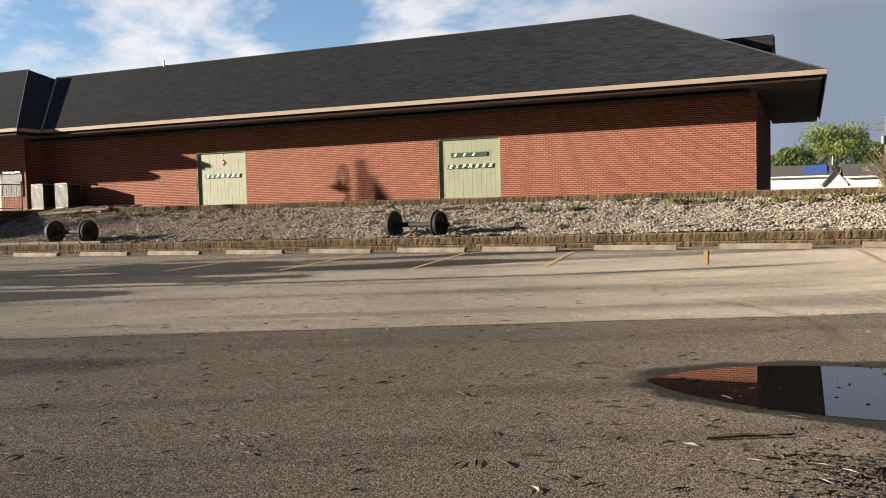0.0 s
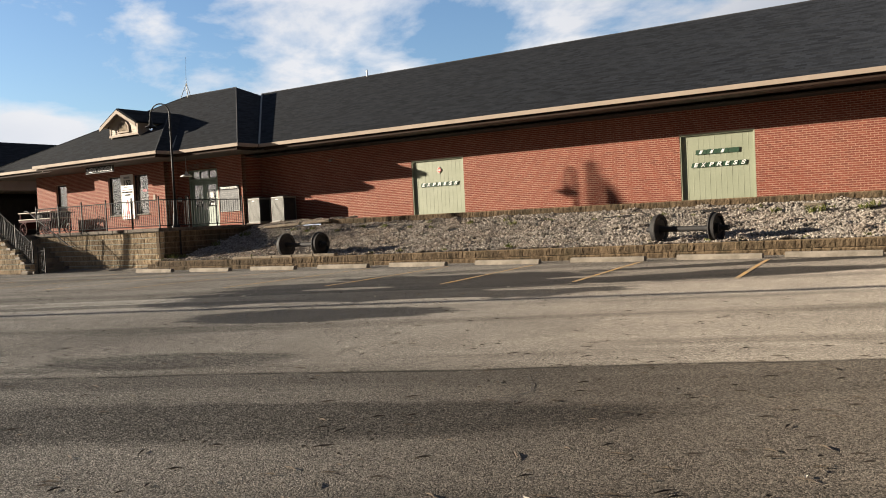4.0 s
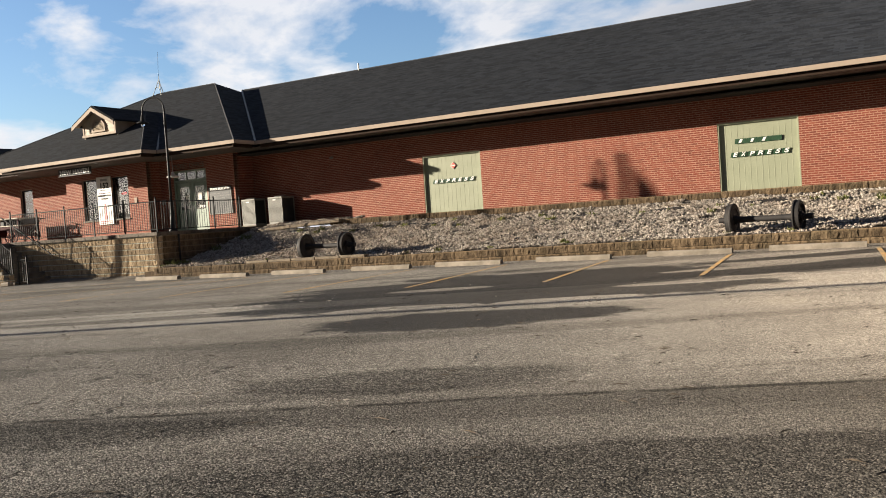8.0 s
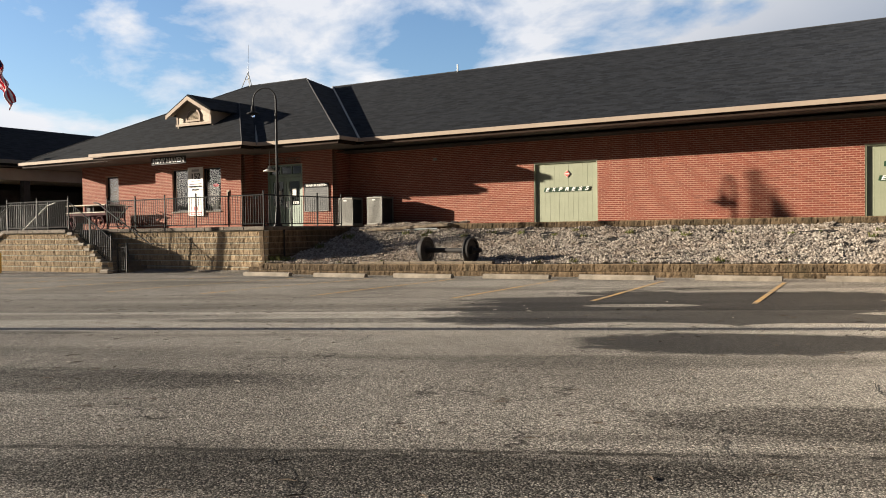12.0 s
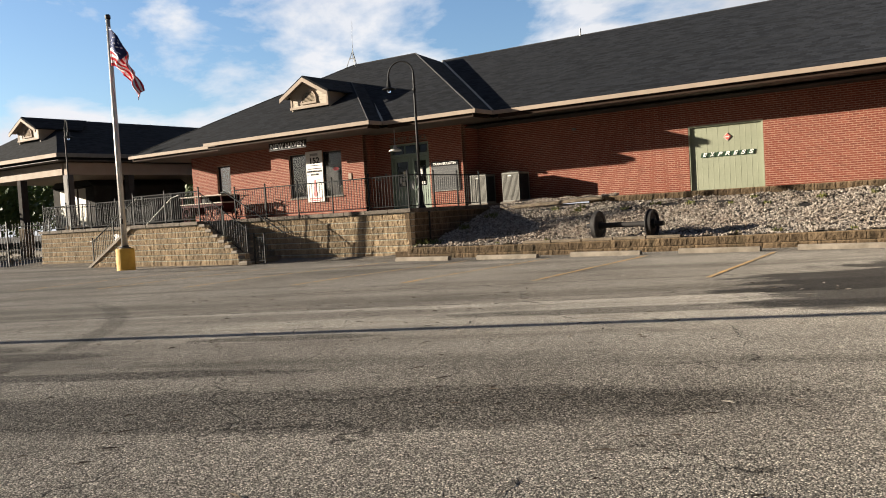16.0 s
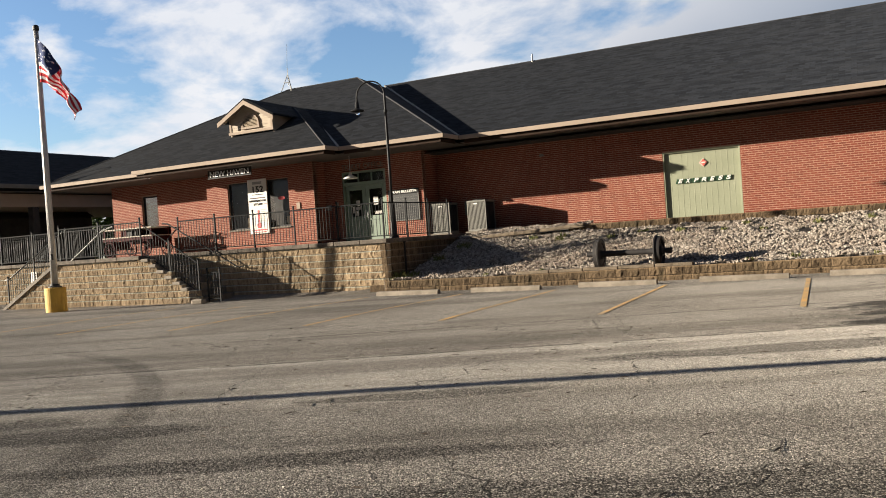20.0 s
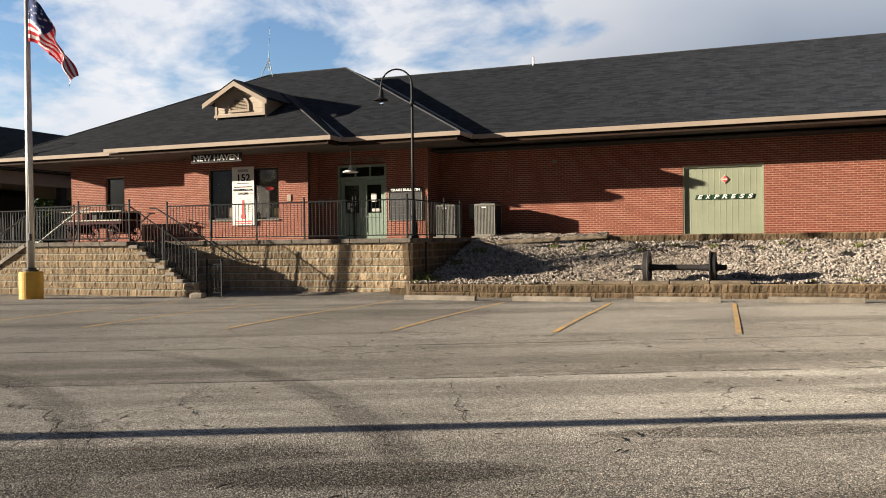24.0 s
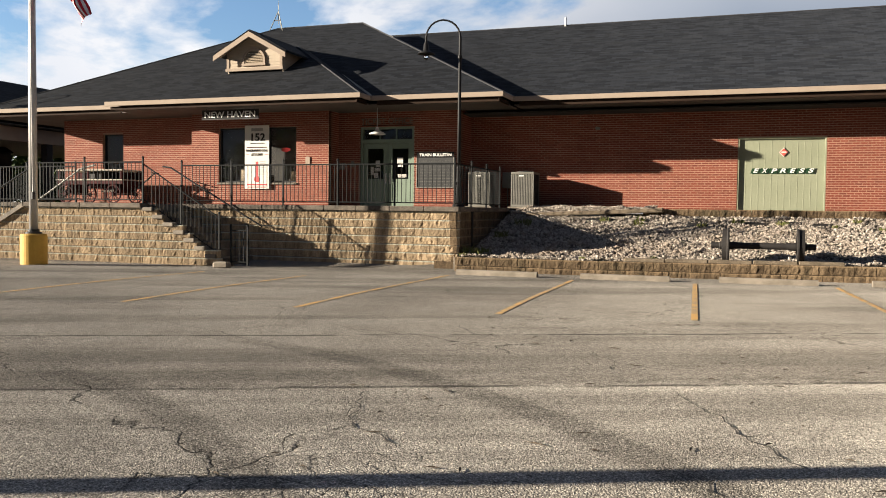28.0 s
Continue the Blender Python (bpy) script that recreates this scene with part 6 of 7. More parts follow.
for i in range(26):
    weed(-27.5 + 1.13 * i + rl.uniform(-0.4, 0.4), 25.0 + rl.uniform(-0.5, 0.45), rl.uniform(0.08, 0.20) + (0.08 if i > 15 else 0.0))
for i in range(18):
    weed(-29.6 + 1.9 * i + rl.uniform(-0.7, 0.7), 21.16 + rl.uniform(0.0, 0.12), rl.uniform(0.07, 0.14))


# ---------------------------------------------------------------- wheel stops
def wheel_stop(i, x):
    z = lot_z(x, 19.8)
    s = thing("wheel_stop", (x, 19.78, z), "pale worn concrete wheel stop in front of the low wall", "wheel stop", "wheel stops along the lot")
    prof = [(19.70, z), (19.88, z), (19.865, z + 0.085), (19.845, z + 0.115), (19.735, z + 0.115), (19.715, z + 0.085)]
    part("block", Mesh().prism(prof, 0, x - 0.92, x + 0.92), "stop", s)
    for e in (-0.6, 0.6):
        part("pin", Mesh().tube([(x + e, 19.79, z + 0.11), (x + e, 19.79, z + 0.122)], 0.014, 6), "iron", s)


for i, xr in enumerate((-28.09, -25.31, -22.5, -19.71, -17.08, -14.3, -11.6, -9.0, -6.7, -3.95, -1.2, 1.6, 4.4)):
    wheel_stop(i, xr - 0.93)


# ---------------------------------------------------------------- railway wheelsets
def wheelset(x, y, z, yaw, label):
    w = thing("wheelset", (x, y, z - 0.36), label, "railway wheelset", "old wheelsets on the gravel")
    T = pose(x, y, z, 0, 0, yaw)

    def put(n, m, lb="", par=w, mt="iron"):
        m.v = [tuple(T @ Vector(v)) for v in m.v]
        return part(n, m, mt, par, lb, smooth=False)

    put("axle", Mesh().lathe((-1.06, 0, 0), (1, 0, 0), [(0.0, 0), (0.06, 0.0), (0.065, 0.02), (0.065, 0.17), (0.085, 0.19), (0.085, 0.42), (0.07, 0.60), (0.07, 1.52), (0.085, 1.70), (0.085, 1.93), (0.065, 1.95), (0.065, 2.10), (0.06, 2.12), (0.0, 2.12)], 20))
    for s in (-1, 1):
        # tread outwards, flange inwards
        wheel = put("wheel", Mesh().lathe((s * 0.70, 0, 0), (s, 0, 0), [(0.10, -0.02), (0.27, 0.0), (0.29, -0.02), (0.385, -0.02), (0.388, 0.01), (0.365, 0.03), (0.358, 0.12), (0.30, 0.125), (0.285, 0.07), (0.13, 0.055), (0.115, 0.13), (0.08, 0.13)], 40))
        put("hub", Mesh().lathe((s * 0.70, 0, 0), (s, 0, 0), [(0.13, -0.03), (0.13, 0.14), (0.09, 0.145), (0.05, 0.145)], 20), "", wheel)


wheelset(-23.51, 21.27, 0.675, 0, "rusty black railway wheelset resting on the gravel")
wheelset(-11.18, 21.60, 0.745, -8, "rusty black railway wheelset beside the low wall")


# ---------------------------------------------------------------- railings
def railing(name, a, b, za, zb, label, h=1.04, posts=None, gap=0.115, foot=0.09, end_posts=(True, True), double=False):
    """A picket railing from a to b, with its foot at za and zb."""
    ax, ay = a
    bx, by = b
    L_ = math.hypot(bx - ax, by - ay)
    rl = thing(name, ((ax + bx) / 2, (ay + by) / 2, min(za, zb)), label, "railing", "terrace railings")

    def at(s, up):
        t = s / L_
        return (ax + (bx - ax) * t, ay + (by - ay) * t, za + (zb - za) * t + up)

    part("top_rail", Mesh().tube([at(0, h), at(L_, h)], 0.019, 6), "rail", rl)
    part("bottom_rail", Mesh().tube([at(0, foot), at(L_, foot)], 0.015, 6), "rail", rl)
    if double:
        part("mid_rail", Mesh().tube([at(0, h - 0.12), at(L_, h - 0.12)], 0.014, 6), "rail", rl)
    n = posts or max(2, round(L_ / 1.75) + 1)
    for i in range(n):
        if (i == 0 and not end_posts[0]) or (i == n - 1 and not end_posts[1]):
            continue
        s = L_ * i / (n - 1)
        p = at(s, 0)
        po_ = part("post", Mesh().box(p[0] - 0.021, p[1] - 0.021, p[2], p[0] + 0.021, p[1] + 0.021, p[2] + h + 0.10, 0.004), "rail", rl)
        part("cap", Mesh().lathe((p[0], p[1], p[2] + h + 0.10), (0, 0, 1), [(0.03, 0), (0.034, 0.02), (0.02, 0.045), (0.0, 0.05)], 8), "rail", po_)
    k = int(L_ / gap)
    for i in range(1, k):
        s = L_ * i / k
        p = at(s, 0)
        part("picket", Mesh().box(p[0] - 0.0065, p[1] - 0.0065, p[2] + foot, p[0] + 0.0065, p[1] + 0.0065, p[2] + h), "rail", rl)
    return rl


Z = 1.45
railing("railing", (-38.35, 21.30), (-30.52, 21.30), Z, Z, "black iron picket railing along the edge of the terrace", posts=6)
railing("railing", (-30.52, 21.30), (-30.52, 25.4), Z, Z, "black iron picket railing along the side of the terrace", end_posts=(False, True), posts=4)
railing("railing", (-41.95, 19.62), (-38.28, 19.62), Z, Z, "black iron picket railing on the stair landing", posts=3)
railing("railing", (-38.28, 19.66), (-36.05, 19.66), Z, 0.13, "black iron picket railing sloping down beside the steps", h=0.98, posts=3, end_posts=(False, True))
railing("railing", (-41.95, 19.66), (-44.75, 19.66), Z, 0.0, "black iron picket railing sloping down beside the far steps", h=0.92, posts=3, end_posts=(False, True))
railing("railing", (-35.72, 19.66), (-35.25, 19.66), -0.05, -0.05, "short black iron picket panel at the foot of the steps", h=0.86, posts=2)
railing("railing", (-50.85, 21.30), (-41.95, 21.30), Z, Z, "black iron picket railing on the far terrace wall", posts=6)
railing("railing", (-50.85, 21.30), (-50.85, 27.0), Z, Z, "black iron picket railing along the end of the far terrace", posts=4, end_posts=(False, True))

# wall handrails of the steps
for pts, lb in (([(-38.75, 21.02, 2.45), (-38.5, 21.02, 2.42), (-35.75, 21.02, 0.92), (-35.5, 21.02, 0.90)], "dark pipe handrail on the terrace wall beside the steps"), ([(-40.9, 20.9, 2.50), (-41.4, 20.9, 2.40), (-43.2, 20.9, 1.35)], "pale pipe handrail at the head of the far steps"), ([(-41.8, 19.70, 2.45), (-44.75, 19.70, 0.95), (-44.95, 19.70, 0.93)], "pale pipe handrail of the far steps")):
    hr = thing("handrail", pts[0], lb, "handrail")
    part("pipe", Mesh().tube(pts, 0.024, 8), "black" if "dark" in lb else "grey_metal", hr)
    for p in (pts[1], pts[-2]):
        part("bracket", Mesh().tube([p, (p[0], p[1] + 0.13, p[2] - 0.05)], 0.012, 6), "black", hr)

nt = thing("notice", (-45.3, 21.13, 0.95), "small white notice plate on the far terrace wall", "notice")
part("plate", Mesh().box(-45.45, 21.09, 0.72, -45.15, 21.10, 1.15, 0.003), "paper", nt)
for k in range(4):
    part("text_bar", Mesh().box(-45.41, 21.087, 0.80 + 0.08 * k, -45.19, 21.0895, 0.825 + 0.08 * k), "grey_ink", nt)


# ---------------------------------------------------------------- lamp posts
def lamp_post(x, y, z, way, label, h=4.25, dia=0.76):
    lp = thing("lamp_post", (x, y, z), label, "street lamp", "lamp posts by the depot")
    part("base", Mesh().lathe((x, y, z), (0, 0, 1), [(0.15, 0), (0.15, 0.05), (0.10, 0.10), (0.095, 0.45), (0.075, 0.52), (0.06, 0.95), (0.07, 0.98), (0.05, 1.02)], 16), "black", lp, smooth=True)
    r = dia / 2
    wx, wy = way

    def out(s, up):
        return (x + wx * s, y + wy * s, z + up)

    arc = [out(0, 0.9), out(0, 2.2), out(0, h)] + [out(r - r * math.cos(a), h + r * math.sin(a)) for a in (math.pi * k / 12 for k in range(1, 13))] + [out(dia, h - 0.10)]
    part("pole", Mesh().tube(arc, [0.045, 0.042, 0.036] + [0.024] * 13, 10), "black", lp, smooth=True)
    part("collar", Mesh().lathe((x, y, z + h - 0.55), (0, 0, 1), [(0.038, 0), (0.055, 0.02), (0.055, 0.09), (0.038, 0.11)], 12), "black", lp)
    tip = out(dia, h - 0.42)
    hd = part("shade", Mesh().lathe(tip, (0, 0, 1), [(0.22, 0.0), (0.21, 0.025), (0.12, 0.06), (0.075, 0.10), (0.06, 0.26), (0.03, 0.30), (0.03, 0.36)], 20), "black", lp, smooth=True)
    part("lamp_globe", Mesh().lathe((tip[0], tip[1], tip[2] - 0.14), (0, 0, 1), [(0.0, 0), (0.05, 0.01), (0.065, 0.06), (0.06, 0.15)], 14), "lamp_glass", hd, "clear glass globe", smooth=True)


lamp_post(-30.72, 22.2, 1.45, (-0.965, -0.263), "black gooseneck lamp post standing on the terrace", dia=0.857)
lamp_post(-53.1, 24.0, 1.25, (0.92, -0.38), "black gooseneck lamp post on the far terrace", h=5.02, dia=0.857)


# ---------------------------------------------------------------- condensers
def condenser(x0, y0, x1, y1, z0, z1, label):
    c = thing("condenser", ((x0 + x1) / 2, (y0 + y1) / 2, z0), label, "air conditioner", "condensers by the wall")
    part("pad", Mesh().box(x0 - 0.08, y0 - 0.08, z0 - 0.10, x1 + 0.08, y1 + 0.08, z0, 0.01), "concrete", c)
    part("core", Mesh().box(x0 + 0.03, y0 + 0.03, z0 + 0.001, x1 - 0.03, y1 - 0.03, z1 - 0.05), "dark_metal", c)
    part("top_cover", Mesh().box(x0 - 0.005, y0 - 0.005, z1 - 0.07, x1 + 0.005, y1 + 0.005, z1, 0.012), "grey_metal", c)
    part("base_pan", Mesh().box(x0 - 0.002, y0 - 0.002, z0 + 0.001, x1 + 0.002, y1 + 0.002, z0 + 0.07, 0.008), "grey_metal", c)
    for x in (x0, x1 - 0.04):
        for y in (y0, y1 - 0.04):
            part("corner_post", Mesh().box(x, y, z0 + 0.07, x + 0.04, y + 0.04, z1 - 0.07, 0.004), "grey_metal", c)
    n = 12
    for i in range(n):
        x = x0 + 0.05 + (x1 - x0 - 0.1) * (i + 0.5) / n
        part("louvre", Mesh().box(x - 0.015, y0 + 0.002, z0 + 0.07, x + 0.015, y0 + 0.02, z1 - 0.07), "grey_metal", c)
    # east louvres near-black: that side's shade is put into their colour
    for i in range(n):
        y = y0 + 0.05 + (y1 - y0 - 0.1) * (i + 0.5) / n
        part("louvre", Mesh().box(x1 - 0.026, y - 0.008, z0 + 0.07, x1 - 0.010, y + 0.008, z1 - 0.07), "dark_metal", c)
    part("name_plate", Mesh().box(x0 + 0.25, y0 - 0.008, z1 - 0.14, x0 + 0.40, y0 - 0.002, z1 - 0.10), "white", c)
    part("fan_guard", Mesh().lathe(((x0 + x1) / 2, (y0 + y1) / 2, z1), (0, 0, 1), [(0.28, 0), (0.26, 0.03), (0.05, 0.05), (0.0, 0.05)], 16), "dark_metal", c)


condenser(-32.03, 27.2 - 0.02, -31.34, 27.85, 1.50, 2.57, "grey louvred condenser unit beside the brick wall")
condenser(-30.66, 27.2, -29.95, 27.98, 1.50, 2.57, "grey louvred condenser unit on a concrete pad")
ub = thing("utility_box", (-31.0, 28.1, 2.2), "grey electrical box with conduit on the brick wall", "utility box")
part("box", Mesh().box(-31.2, 28.16, 2.1, -30.9, 28.345, 2.6, 0.01), "grey_metal", ub)
part("conduit", Mesh().tube([(-31.05, 28.28, 1.44), (-31.05, 28.28, 2.1)], 0.02, 6), "grey_metal", ub)

# ---------------------------------------------------------------- flagpole
fp = thing("flagpole", (-39.95, 17.75, -0.06), "tall galvanised steel flagpole in a yellow concrete base", "flagpole")
part("base", Mesh().lathe((-39.95, 17.75, -0.1), (0, 0, 1), [(0.302, 0), (0.302, 0.74), (0.288, 0.775), (0.2, 0.785), (0.0, 0.785)], 32), "yellow", fp, "yellow painted round concrete base")
part("pole", Mesh().tube([(-39.95, 17.75, 0.7), (-39.95, 17.75, 4.0), (-39.93, 17.75, 8.35)], [0.100, 0.090, 0.068], 20), "steel", fp, smooth=True)
part("truck_cap", Mesh().lathe((-39.93, 17.75, 8.35), (0, 0, 1), [(0.08, 0), (0.09, 0.02), (0.09, 0.12), (0.06, 0.16), (0.0, 0.17)], 16), "dark_metal", fp)
part("collar", Mesh().lathe((-39.95, 17.75, 0.686), (0, 0, 1), [(0.19, 0), (0.19, 0.03), (0.13, 0.05), (0.13, 0.10)], 20), "dark_metal", fp)
part("halyard", Mesh().tube([(-39.85, 17.62, 8.3), (-39.84, 17.60, 4.5), (-39.82, 17.60, 1.6)], 0.008, 5), "paper", fp)
part("cleat", Mesh().box(-39.86, 17.58, 1.5, -39.80, 17.66, 1.68, 0.01), "dark_metal", fp)


def build_flag():
    """A limp flag that hangs away from its pole, with folds."""
    m = Mesh()
    nu, nv = 40, 26
    for j in range(nv + 1):
        v = j / nv                       # 0 at the lower edge
        for i in range(nu + 1):
            u = i / nu
            top = 8.08 - 2.35 * u ** 1.15 * (0.90 + 0.1 * v)
            h = 1.25 * (1 - 0.62 * min(1.0, u * 1.5)) + 0.05
            z = top - h * (1 - v)
            x = -39.80 + 1.75 * u ** 0.92 * (0.80 + 0.2 * (v if u < 0.5 else 1 - 0.6 * (1 - v)))
            y = 17.66 + 0.13 * math.sin(9 * u + 5 * v) * min(1, 3 * u) + 0.07 * math.sin(17 * u - 7 * v) * min(1, 3 * u) - 0.15 * u
            m.v.append((x, y, z))
    w = nu + 1
    for j in range(nv):
        for i in range(nu):
            a = j * w + i
            m.f.append((a, a + 1, a + w + 1, a + w))
    fl = part("flag", m, "flag", None, "limp striped flag with a blue canton hanging from the flagpole", True, category="flag")
    me = fl.data
    layer = me.uv_layers.new(name="UVMap")
    for lp in me.loops:
        k = lp.vertex_index
        layer.data[lp.index].uv = ((k % w) / nu, (k // w) / nv)
    fl.parent = None


build_flag()


# ---------------------------------------------------------------- baggage cart
def cart():
    x0, x1, y0, y1 = -46.4, -43.6, 25.2, 26.3
    c = thing("baggage_cart", ((x0 + x1) / 2, 25.75, 1.45), "old red baggage cart with spoked wheels and grey plank decks", "baggage cart")
    for i in range(6):
        part("deck_plank", Mesh().box(x0, y0 + i * 0.185, 2.24, x1, y0 + i * 0.185 + 0.175, 2.28, 0.006), "wood", c)
        part("top_plank", Mesh().box(x0, y0 + i * 0.185, 2.57, x1, y0 + i * 0.185 + 0.175, 2.61, 0.006), "wood", c)
    for y in (y0 + 0.03, y1 - 0.1):
        part("side_rail", Mesh().box(x0, y, 2.12, x1, y + 0.07, 2.235, 0.006), "red", c)
    for x in (x0 + 0.06, x1 - 0.12, x0 + 1.3):
        for y in (y0 + 0.05, y1 - 0.15):
            part("stake", Mesh().box(x, y, 2.285, x + 0.06, y + 0.06, 2.565, 0.004), "red", c)
    part("back_board", Mesh().box(x0 + 0.02, y1 - 0.03, 1.98, x1 - 0.02, y1, 2.565, 0.006), "red", c, "dark red back board")
    part("end_board", Mesh().box(x1 - 0.05, y0 + 0.12, 1.98, x1 - 0.021, y1 - 0.031, 2.235, 0.006), "red", c, "dark red end board")
    part("drawer_box", Mesh().box(x0 + 1.25, y0 + 0.2, 2.29, x0 + 1.75, y1 - 0.2, 2.55, 0.01), "iron", c, "dark box between the decks")
    for x in (x0 + 0.45, x1 - 0.35):
        part("axle", Mesh().tube([(x, y0 - 0.03, 1.78), (x, y1 + 0.03, 1.78)], 0.025, 8), "iron", c)
        part("bolster", Mesh().box(x - 0.06, y0 + 0.1, 1.81, x + 0.06, y1 - 0.1, 2.115, 0.006), "red", c)
        for y in (y0 - 0.01, y1 + 0.01):
            n = 28
            pts = [(x + 0.30 * math.cos(2 * math.pi * k / n), y, 1.78 + 0.30 * math.sin(2 * math.pi * k / n)) for k in range(n + 1)]
            wh = part("wheel", Mesh().tube(pts, 0.028, 6, caps=False), "red", c)
            part("hub", Mesh().lathe((x, y - 0.06, 1.78), (0, 1, 0), [(0.0, 0), (0.06, 0.0), (0.06, 0.12), (0.0, 0.12)], 12), "red", wh)
            for k in range(10):
                a = 2 * math.pi * k / 10
                part("spoke", Mesh().tube([(x, y, 1.78), (x + 0.29 * math.cos(a), y, 1.78 + 0.29 * math.sin(a))], 0.014, 5), "red", wh)
    part("tongue", Mesh().tube([(x1 + 0.0, 25.75, 1.85), (x1 + 0.9, 25.75, 2.5)], 0.025, 6), "iron", c, "raised iron drawbar")
    part("tongue_grip", Mesh().tube([(x1 + 0.9, 25.55, 2.5), (x1 + 0.9, 25.95, 2.5)], 0.02, 6), "iron", c)


cart()


# ---------------------------------------------------------------- pavilion to the west
def pavilion():
    EX, EY, EZ = -55.4, 24.9, 5.42     # near eave corner
    p = thing("pavilion", (EX - 6, EY + 12, 0), "open-sided shelter with a dark hip roof and a gabled dormer", "pavilion")
    WX, NY = EX - 11.0, EY + 34
    rx, rz = (EX + WX) / 2, 7.90
    m = Mesh()
    slab(m, [(EX, EY, EZ), (EX, NY, EZ), (rx, NY - 5, rz), (rx, EY + 3.4, rz)])
    slab(m, [(WX, NY, EZ), (WX, EY, EZ), (rx, EY + 3.4, rz), (rx, NY - 5, rz)])
    slab(m, [(WX, EY, EZ), (EX, EY, EZ), (rx, EY + 3.4, rz)])
    slab(m, [(EX, NY, EZ), (WX, NY, EZ), (rx, NY - 5, rz)])
    roof_part("roof", m, p, "charcoal shingle hip roof")
    for n, b, mt in (("beam", (EX - 0.9, EY + 0.8, 4.35, EX - 0.5, NY - 0.8, 5.0), "cream"), ("beam", (WX + 0.5, EY + 0.75, 4.36, EX - 0.9, EY + 1.1, 5.0), "cream"), ("gutter", (EX - 0.03, EY, 5.22, EX + 0.03, NY, 5.43), "grey_metal"), ("gutter", (WX, EY - 0.03, 5.22, EX - 0.03, EY + 0.03, 5.43), "cream"), ("soffit", (WX + 0.2, EY + 0.04, 5.05, EX - 0.04, NY - 0.2, 5.09), "soffit"), ("ceiling_board", (WX + 0.95, EY + 1.12, 4.37, EX - 0.92, NY - 0.9, 4.42), "siding")):
        part(n, Mesh().box(*b, 0.01), mt, p)
    for x, y in ((EX - 0.7, EY + 0.95), (EX - 0.7, EY + 4.6), (EX - 0.7, EY + 9.9), (EX - 0.7, EY + 22), (EX - 5.2, EY + 0.95), (WX + 0.7, EY + 0.95), (WX + 0.7, EY + 8)):
        po_ = part("post", Mesh().box(x - 0.19, y - 0.19, 0.0, x + 0.19, y + 0.19, 4.35, 0.02), "soffit" if (y < EY + 1 and x > EX - 1) else "car_side", p)
        part("post_base", Mesh().box(x - 0.26, y - 0.26, 0.0, x + 0.26, y + 0.26, 1.7, 0.03), "old_block", po_)
    d = dormer("dormer", rx + 0.8, 6.58, EY + 1.25, 0, "cream gabled dormer on the shelter roof")


pavilion()


def railcar():
    c = thing("railcar", (-61.5, 40, 1.2), "dark parked railcar with pale panels under the shelter", "railcar")
    part("body", Mesh().box(-64.0, 29.6, 1.3, -59.6, 36.1, 4.05, 0.08), "car_side", c)
    part("roof", Mesh().prism([(-64.05, 4.05), (-59.55, 4.05), (-60.4, 4.5), (-63.2, 4.5)], 1, 29.5, 36.2), "dark", c)
    for x0, x1 in ((-63.15, -62.6), (-62.2, -61.4), (-61.2, -60.5)):
        part("panel", Mesh().box(x0, 29.56, 1.6, x1, 29.595, 3.9, 0.01), "cream_panel", c)
    for y in (30.8, 32.2, 34.4, 35.6):
        part("wheel", Mesh().lathe((-59.9, y, 0.75), (1, 0, 0), [(0.0, 0), (0.45, 0), (0.45, 0.12), (0.0, 0.12)], 20), "iron", c)


railcar()
m = Mesh().box(-75, 30.0, -0.2, -55.0, 70.0, 0.35)
part("pavement", m, "concrete", None, "concrete floor under the shelter", kind="structure")


# iron fence at the far end of the lot
def far_fence():
    f = thing("fence", (-56, 20.5, 0), "tall black iron picket fence at the end of the lot", "fence")
    a, b = Vector((-51.0, 21.6, 0)), Vector((-64.0, 17.5, 0))
    d = b - a
    for z in (0.25, 1.75):
        part("rail", Mesh().tube([a + Vector((0, 0, z)), b + Vector((0, 0, z))], 0.02, 6), "black", f)
    n = 80
    for i in range(n + 1):
        p = a + d * i / n
        r = 0.03 if i % 14 == 0 else 0.011
        part("post" if i % 14 == 0 else "picket", Mesh().box(p.x - r, p.y - r, -0.05, p.x + r, p.y + r, 2.0 if i % 14 == 0 else 1.9), "black", f)


far_fence()


# ---------------------------------------------------------------- trees and shrubs
def leaf_cloud(m, centre, radius, count, size, r, flat=0.8):
    for _ in range(count):
        while True:
            p = Vector((r.uniform(-1, 1), r.uniform(-1, 1), r.uniform(-1, 1)))
            if 0.25 < p.length < 1:
                break
        p = Vector((p.x * radius, p.y * radius, p.z * radius * flat)) + centre
        a = Vector((r.uniform(-1, 1), r.uniform(-1, 1), r.uniform(-0.6, 1))).normalized()
        b = a.orthogonal().normalized()
        c = a.cross(b)
        s = size * r.uniform(0.6, 1.3)
        m.quad(p - b * s, p + c * s * 0.6, p + b * s, p - c * s * 0.6)


